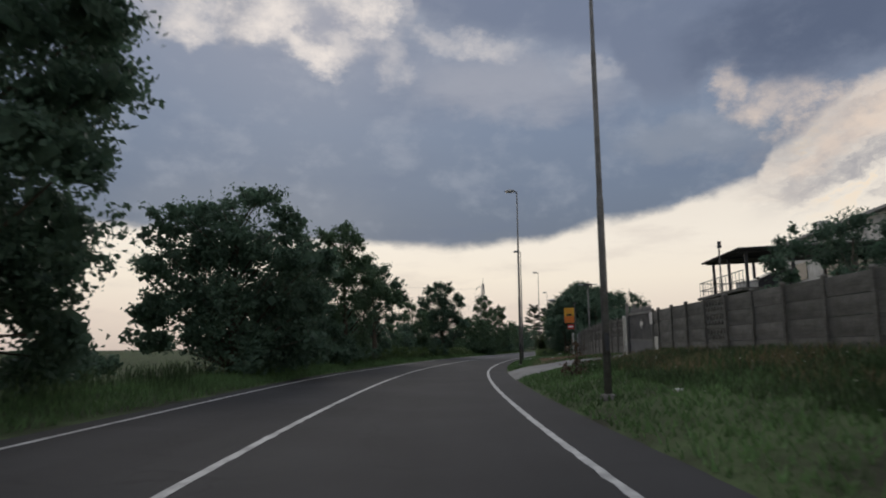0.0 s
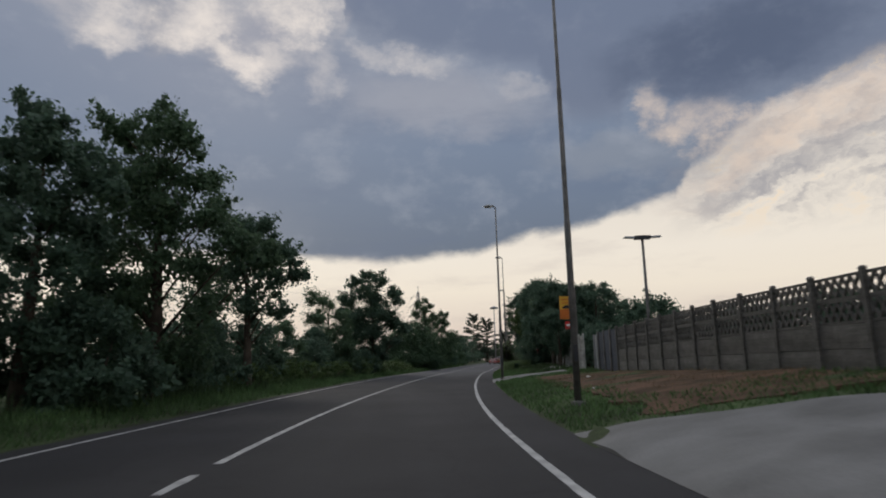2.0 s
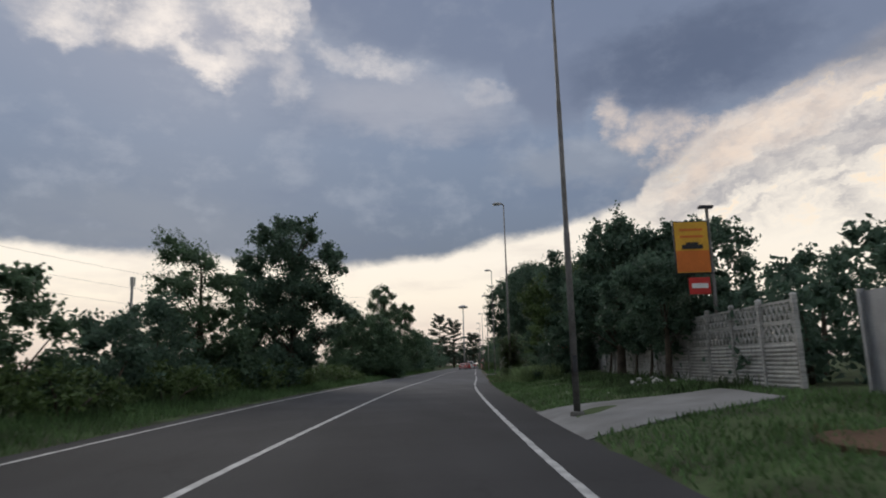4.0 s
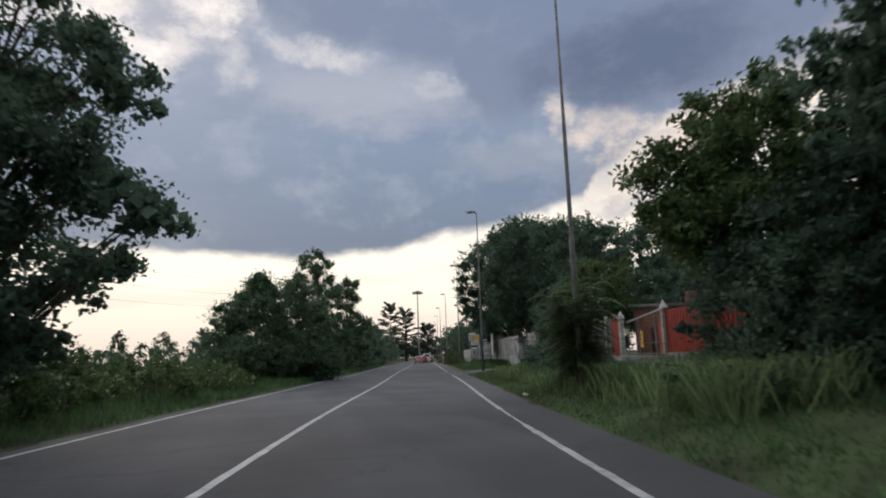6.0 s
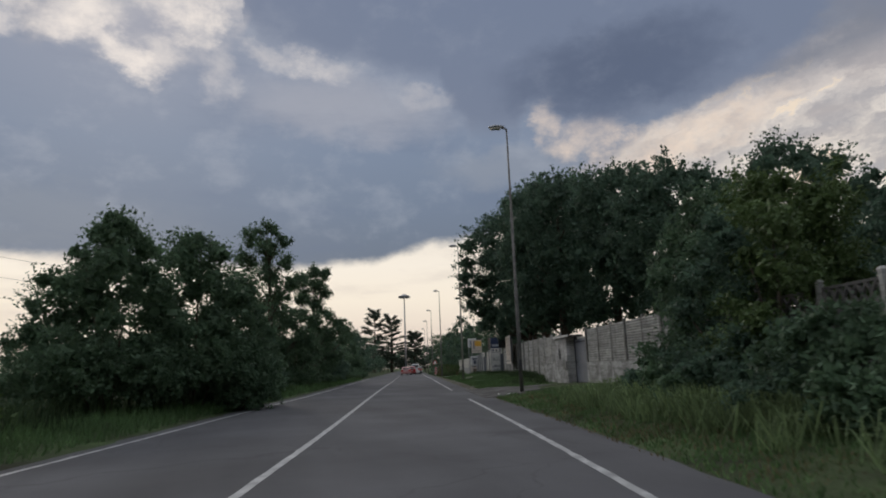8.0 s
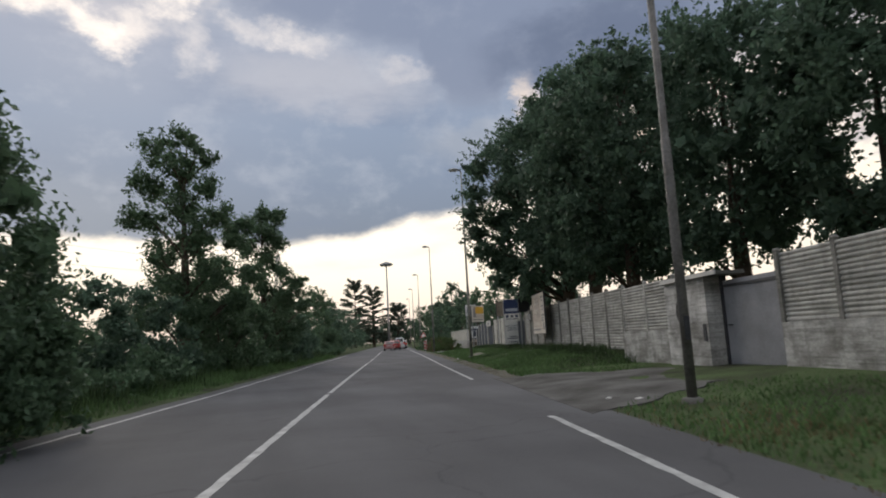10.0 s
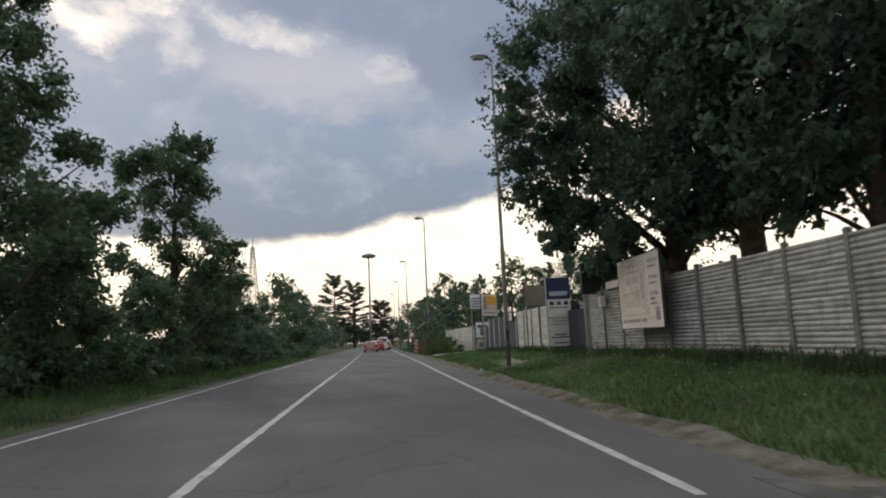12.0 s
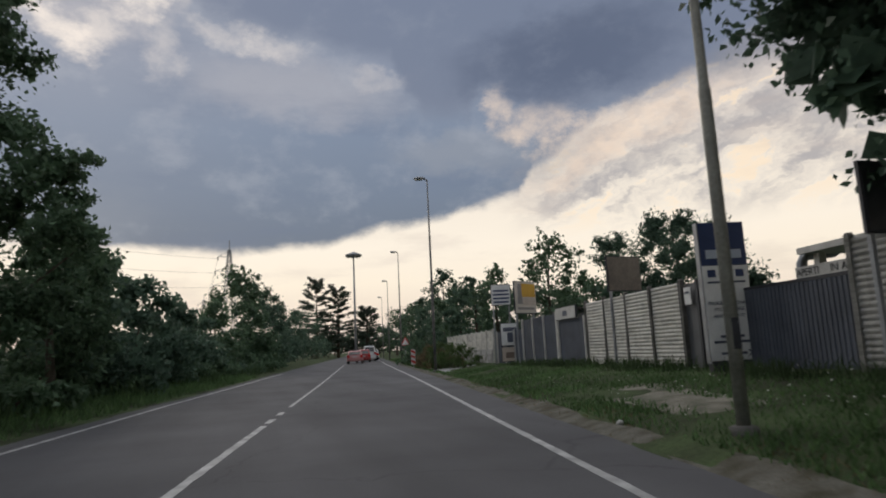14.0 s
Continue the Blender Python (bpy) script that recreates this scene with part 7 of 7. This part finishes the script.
def frond_sapling(name, label, s, d, height, n, seed):
    """A many-stemmed sapling whose long leaves each carry pairs of leaflets along an arching rib."""
    rng = np.random.default_rng(seed)
    g = land(s, d)
    m = thing(name, label, "sapling", pose(*at(s, d), g - 0.03, 0, 0, heading(s)))
    sh, co = Shape(), []
    tops = []
    for k in range(6):
        a = k * 1.05 + rng.uniform(-0.3, 0.3)
        reach = rng.uniform(0.3, 0.95)
        top = np.array([math.cos(a) * reach, math.sin(a) * reach, (height - g) * rng.uniform(0.62, 0.9)])
        sh.tube([(0, 0, -0.1), tuple(top * (0.3, 0.3, 0.5)), tuple(top)], [0.035, 0.025, 0.012], 6)
        tops.append(top)
    for i in range(n):
        top = tops[int(rng.integers(0, 6))]
        u = rng.uniform(0.22, 1.0)
        root = top * (0.3 * u + 0.7 * u * u, 0.3 * u + 0.7 * u * u, u)
        a = rng.uniform(0, 6.28)
        length = rng.uniform(0.5, 0.95)
        way = np.array([math.cos(a), math.sin(a), 0.0])
        side = np.array([-math.sin(a), math.cos(a), 0.0])
        rise = rng.uniform(0.15, 0.75)
        rib = [root + way * length * t + np.array([0, 0, length * (rise * t - 0.75 * t * t)]) for t in np.linspace(0, 1, 12)]
        sh.tube([tuple(p) for p in rib[::4] + [rib[-1]]], [0.007, 0.006, 0.004, 0.002], 4)
        for t, p in zip(np.linspace(0, 1, 12)[2:], rib[2:]):
            for k in (-1, 1):
                long = 0.2 * (1.1 - 0.55 * t) * rng.uniform(0.85, 1.15)
                out = side * k * 0.85 + way * 0.45 + np.array([0, 0, -0.28])
                out /= np.linalg.norm(out)
                wide = np.cross(out, np.array([0, 0, 1.0])) * 0.03
                co.append([p, p + out * long * 0.45 + wide, p + out * long, p + out * long * 0.45 - wide])
    part("stem", sh, BARK, m, smooth=True)
    leaves = new("foliage", quads("foliage", np.array(co), LEAF_LIGHT))
    leaves.parent = m


frond_sapling("sapling", "young tree-of-heaven sapling with long feathery fronds", 86.3, 6.2, 3.4, 420, 501)
frond_sapling("sapling", "low feathery sapling on the bank before the yard", 88.9, 6.9, 1.9, 140, 502)
frond_sapling("sapling", "low feathery sapling on the bank before the yard", 90.6, 7.6, 1.05, 50, 503)

# hedges and trees across the fields on the left
for i, (x, y, h, r) in enumerate(((-42.0, 216.0, 9.0, 3.4), (-28.5, 216.0, 8.6, 2.6), (-20.0, 217.0, 8.3, 3.4), (-47.0, 221.0, 7.0, 3.0), (-12.0, 214.0, 7.4, 3.2))):
    plant("tree", "small field tree beyond the meadow", "tree", 0, 0, h, r, 360 + i, 2600, 0.34, 0.05, "round", LEAF_DARK, 18, x_y=(x, y), group="field trees")
for i in range(14):
    plant("shrub", "low field hedge beyond the meadow", "shrub", 0, 0, 4.6 + (i * 3 % 4) * 0.4, 3.2, 370 + i, 700, 0.5, 0, "bush", LEAF, 12, False, x_y=(-52.0 + i * 3.4, 196.0 + i * 0.9), group="field hedge")
for i in range(16):
    a = radians(-62 + i * 3.6)
    dist = 210 + 60 * (i * 7 % 5)
    plant("tree", "far field tree on the horizon", "tree", 0, 0, 7 + (i * 5 % 4) * 2.0, 5 + (i % 3) * 1.5, 300 + i, 900, 1.0, 0.05, "round", LEAF_DARK, 12, x_y=(8 + math.sin(a) * dist, 90 + math.cos(a) * dist), group="horizon trees")
for i in range(14):
    a = radians(-20 + i * 5.5)
    plant("tree", "far tree closing the end of the road", "tree", 0, 0, 8 + (i * 5 % 4) * 1.2, 7, 330 + i, 1100, 1.0, 0.05, "round", LEAF_DARK, 12, x_y=(52 + math.sin(a) * 80, 310 + math.cos(a) * 40), group="horizon trees")


def cedar(x, y, h, spread, seed):
    """Cedar with sweeping limbs: the upper ones curve up, the lower ones reach out flat and droop at the tips."""
    rng = np.random.default_rng(seed)
    m = thing("cedar", "dark cedar with sweeping layered limbs and an upturned tip", "cedar tree", pose(x, y, 0), "cedars at the bend")
    sh = Shape().tube([(0, 0, 0), (0.2, 0, h * 0.5), (0.1, 0, h * 0.85), (-0.5, 0, h)], [0.5, 0.32, 0.14, 0.04], 9)
    co = []
    n = 44
    for i in range(n):
        t = 0.1 + 0.88 * ((i + rng.uniform(-0.8, 0.8)) / n)
        a = i * 2.4 + rng.uniform(-0.5, 0.5)
        r = (spread * (1.1 - t) ** 0.75 * rng.uniform(0.55, 1.15) + 0.8) * (1 if t < 0.85 else 0.8)
        rise = (0.15 + 1.1 * max(0, t - 0.6) * 2) * r
        way = np.array([math.cos(a), math.sin(a), 0.0])
        root = np.array([0.2 * t, 0, h * t - 0.4])
        pts = [root + way * r * u + np.array([0, 0, rise * u ** 1.6 - (0.12 * r * u ** 3 if t < 0.7 else 0)]) for u in (0, 0.35, 0.7, 1.0)]
        sh.tube([tuple(p) for p in pts], [0.12, 0.09, 0.05, 0.015], 5)
        for u0, u1, k in ((0.25, 0.65, 80), (0.6, 0.9, 130), (0.85, 1.05, 80)):
            u = rng.uniform(u0, u1, 16)
            c = root + np.outer(u * r, way) + np.outer(rise * u ** 1.6, (0, 0, 1.0))
            c[:, :2] += rng.normal(0, 0.14 * r * u0 + 0.1, (16, 2))
            co.append(leaf_cloud(rng, c, k, np.array([0.32, 0.32, 0.2]), 0.5, 0.32))
    part("trunk", sh, BARK, m, smooth=True)
    crown = new("crown", quads("crown", np.concatenate(co), NEEDLE))
    crown.parent = m


cedar(40.7, 294.3, 20.3, 7.0, 401)
cedar(46.6, 296.5, 18.4, 6.5, 402)
cedar(55.0, 300.0, 13.0, 6.0, 403)

# ---- grass and weeds ----


def blades(name, label, n, s0, s1, d0, d1, height, width, mat, seed, lean=0.5, skip=(), clump=0.0, category="grass", short=False):
    """Bent blades over a stretch of the verge; skip: (s0, s1, d0, d1) left bare."""
    rng = np.random.default_rng(seed)
    s, d = rng.uniform(s0, s1, n), rng.uniform(d0, d1, n)
    if clump:
        k = max(4, int(n / 40))
        cs, cd = rng.uniform(s0, s1, k), rng.uniform(d0, d1, k)
        pick = rng.integers(0, k, n)
        s, d = cs[pick] + rng.normal(0, clump, n), np.clip(cd[pick] + rng.normal(0, clump, n), d0 - 0.1, d1 + 0.1)
    keep = np.ones(n, bool)
    for a, b, c, e in skip:
        keep &= ~((s > a) & (s < b) & (d > c) & (d < e))
    for quad in PAVED_QUADS:
        inside = np.ones(n, bool)
        for (a, b), (c, e) in zip(quad, quad[1:] + quad[:1]):
            inside &= (c - a) * (d - b) - (e - b) * (s - a) > -0.04
        keep &= ~inside
    s, d = s[keep], d[keep]
    n = len(s)
    base = np.array([(*at(a, b), land(a, b) - 0.02) for a, b in zip(s, d)])
    h = height * rng.uniform(0.45, 1.25, n)
    ang = rng.uniform(0, 2 * np.pi, n)
    side = np.stack([np.cos(ang), np.sin(ang), np.zeros(n)], 1) * (width * rng.uniform(0.6, 1.4, n))[:, None] * 0.5
    a2 = rng.uniform(0, 2 * np.pi, n)
    bend = np.stack([np.cos(a2), np.sin(a2), np.zeros(n)], 1) * (h * lean * rng.uniform(0.2, 1.0, n))[:, None]
    up = np.zeros((n, 3))
    up[:, 2] = h
    mid = base + bend * 0.35 + up * 0.62
    tip = base + bend + up * (1.0 - 0.25 * lean)
    lowq = np.stack([base - side, base + side, mid + side * 0.75, mid - side * 0.75], 1)
    topq = np.stack([mid - side * 0.75, mid + side * 0.75, tip + side * 0.08, tip - side * 0.08], 1)
    if short:
        lowq, topq = np.stack([base - side, base + side, tip + side * 0.15, tip - side * 0.15], 1), lowq[:0]
    return tagged(new(name, quads(name, np.concatenate([lowq, topq]), mat)), label, category, kind="stuff")


PAVED = ((35.5, 54.0, 7.0, 10.4),)
PATCH = ()
PAVED_QUADS = (((24.9, 4.95), (33.8, 4.95), (29.4, 10.3), (25.4, 10.3)), ((57.2, 4.9), (63.0, 4.9), (62.0, 9.0), (59.0, 9.0)), ((110.9, 4.6), (120.3, 4.6), (116.1, 9.2), (113.2, 9.2)), ((136.4, 6.2), (141.0, 6.1), (140.6, 7.0), (137.4, 6.8)), ((158.5, 5.6), (166.5, 5.6), (166.0, 8.6), (160.0, 8.6)))
blades("grass", "short green verge grass beside the road", 40000, -1, 60, 5.0, 10.2, 0.15, 0.042, GRASS, 1, 0.7, PAVED, short=True)
blades("grass", "short green verge grass before the fences", 46000, 60, 112, 5.0, 9.6, 0.12, 0.036, GRASS, 2, 0.7, PAVED, short=True)
blades("grass", "short green verge grass below the pale fence", 40000, 118, 168, 5.3, 9.2, 0.13, 0.04, GRASS, 3, 0.7, PATCH, short=True)
blades("grass", "far verge grass", 9000, 168, 210, 5.2, 9.0, 0.3, 0.04, GRASS, 4, 0.7, short=True)
blades("tall_weeds", "tall uneven weeds and dry stalks on the bank", 12000, 0.5, 23.5, 6.9, 10.2, 0.29, 0.02, WEED, 5, 0.6, PATCH, 0.25, "weeds")
blades("dry_grass", "dry brownish grass on the bank", 4500, 2, 24, 7.4, 10.2, 0.33, 0.014, STRAW, 6, 0.7, PATCH, 0.3, "grass")
blades("dry_grass", "dry brownish grass along the edge of the asphalt", 6000, 84, 110.5, 5.0, 6.3, 0.11, 0.011, STRAW, 31, 0.8, (), 0.25, "grass")
blades("dry_grass", "thin dry grass and dust-grey tufts along the gravel edge", 5200, 119.5, 160, 4.95, 5.75, 0.07, 0.014, STRAW, 34, 0.9, PATCH, short=True)
blades("reeds", "pale green arching reeds in thick clumps", 1100, 95, 101.5, 6.5, 7.6, 0.75, 0.028, REED, 32, 1.5, (), 0.16, "reeds")
blades("dry_grass", "sparse dry grass on the bare soil", 3500, 34, 56, 6.6, 10.2, 0.16, 0.013, STRAW, 7, 0.8, (), 0.25, "grass")
blades("reeds", "bright arching reeds and long grass at the road edge", 3600, 79, 92, 5.9, 8.6, 0.62, 0.026, REED, 8, 1.4, (), 0.2, "reeds")
blades("reeds", "tall arching reeds in thick clumps on the bank", 2200, 78.5, 85.5, 6.3, 8.4, 1.0, 0.03, REED, 33, 1.3, (), 0.22, "reeds")
blades("reeds", "bright arching reeds below the brambles", 4200, 91, 105.5, 6.0, 8.2, 0.66, 0.024, REED, 9, 1.4, (), 0.2, "reeds")
blades("tall_weeds", "mixed weeds under the shrubs", 4500, 62, 92, 7.4, 9.6, 0.32, 0.025, WEED, 10, 0.6, PATCH, 0.25, "weeds")
blades("tall_weeds", "weeds along the foot of the pale fence", 5000, 121, 158, 8.4, 9.2, 0.36, 0.02, WEED, 11, 0.6, (), 0.2, "weeds")
blades("dry_grass", "bushy dry grass beside the far slab", 4000, 164, 176, 5.6, 7.6, 0.8, 0.03, STRAW, 12, 0.7, (), 0.3, "grass")
blades("grass", "uncut roadside grass on the far side", 20000, 0, 62, -7.0, -4.0, 0.34, 0.024, GRASS, 13, 0.7, short=True)
blades("grass", "uncut roadside grass on the far side", 17000, 62, 112, -6.8, -4.35, 0.34, 0.024, GRASS, 14, 0.7, short=True)
blades("grass", "uncut roadside grass on the far side", 17000, 112, 168, -6.8, -4.35, 0.34, 0.024, GRASS, 15, 0.7, short=True)
blades("tall_weeds", "tall weeds under the trees", 7000, 2, 110, -9.0, -5.0, 0.75, 0.026, WEED, 16, 0.6, (), 0.35, "weeds")
blades("tall_weeds", "tall weeds under the trees", 5000, 110, 180, -8.4, -5.0, 0.7, 0.028, WEED, 17, 0.6, (), 0.35, "weeds")
blades("meadow", "rough open meadow beyond the brambles", 5000, 60, 130, -26, -8, 0.6, 0.06, WEED, 18, 0.6, (), 0.5)


def flowers(n, s0, s1, d0, d1, seed, height=0.24):
    rng = np.random.default_rng(seed)
    sh = []
    for _ in range(n):
        s, d = rng.uniform(s0, s1), rng.uniform(d0, d1)
        x, y = at(s, d)
        z = land(s, d) + height * rng.uniform(0.6, 1.2)
        r = rng.uniform(0.007, 0.014)
        a = rng.uniform(0, 6.28)
        u, v = np.array([math.cos(a), math.sin(a), rng.uniform(-0.4, 0.4)]) * r, np.array([-math.sin(a), math.cos(a), rng.uniform(-0.4, 0.4)]) * r
        c = np.array([x, y, z])
        sh.append([c - u, c - v, c + u, c + v])
        sh.append([c - u * 0.7 + [0, 0, r], c - v * 0.7, c + u * 0.7 + [0, 0, -r], c + v * 0.7])
    return tagged(new("wildflowers", quads("wildflowers", np.array(sh), PETAL)), "small white wildflowers scattered in the grass", "wildflowers", kind="stuff")


flowers(260, 121.5, 147, 5.6, 8.6, 21)
flowers(60, 3, 23, 5.6, 9.0, 22, 0.35)
flowers(30, 60, 80, 5.6, 8.0, 23)


def rocks(name, label, spots, size, seed, mat=STONE):
    rng = random.Random(seed)
    for s, d in spots:
        r = size * rng.uniform(0.6, 1.3)
        sh = Shape()
        ico = bmesh.new()
        bmesh.ops.create_icosphere(ico, subdivisions=1, radius=r)
        for v in ico.verts:
            v.co *= rng.uniform(0.75, 1.2)
            v.co.z *= 0.6
        sh.add([tuple(v.co) for v in ico.verts], [tuple(v.index for v in f.verts) for f in ico.faces])
        ico.free()
        ob = new(name, sh.mesh(name, mat))
        ob.matrix_basis = pose(*at(s, d), land(s, d) + r * 0.25, 0, 0, rng.uniform(0, 360))
        tagged(ob, label, "stone", "loose stones")


rocks("stone", "pale rough stone around the tree foot", [(66.8 + 0.9 * math.cos(a * 0.52), 9.3 + 0.9 * math.sin(a * 0.52)) for a in range(12)], 0.16, 7)
rocks("stone", "pale stone in the grass by the asphalt edge", [(111.67, 5.64), (112.2, 5.3)], 0.12, 8)
rocks("stone", "pale stone lying in the verge", [(40.6, 6.9), (47.0, 8.0), (11.5, 6.6)], 0.11, 9)
rocks("stone", "small pale stone lying in the verge", [(137.6, 5.3)], 0.06, 10)


def litter_bottle(s, d, turn):
    m = thing("plastic_bottle", "discarded clear plastic bottle with a yellow-green label in the grass edge", "bottle", on_road(s, d, max(0.0, land(s, d)) + 0.045, turn))
    part("body", Shape().tube([(0, -0.15, 0), (0, -0.14, 0), (0, 0.06, 0), (0, 0.1, 0), (0, 0.13, 0)], [0.03, 0.043, 0.043, 0.025, 0.014], 12), OFF_WHITE, m, smooth=True)
    part("label", Shape().tube([(0, -0.08, 0), (0, 0.03, 0)], [0.045, 0.045], 12), BOTTLE_LABEL, m, "yellow-green paper label", True)
    part("cap", Shape().tube([(0, 0.13, 0), (0, 0.155, 0)], [0.016, 0.016], 10), OFF_WHITE, m)


litter_bottle(88.36, 5.1, 15)
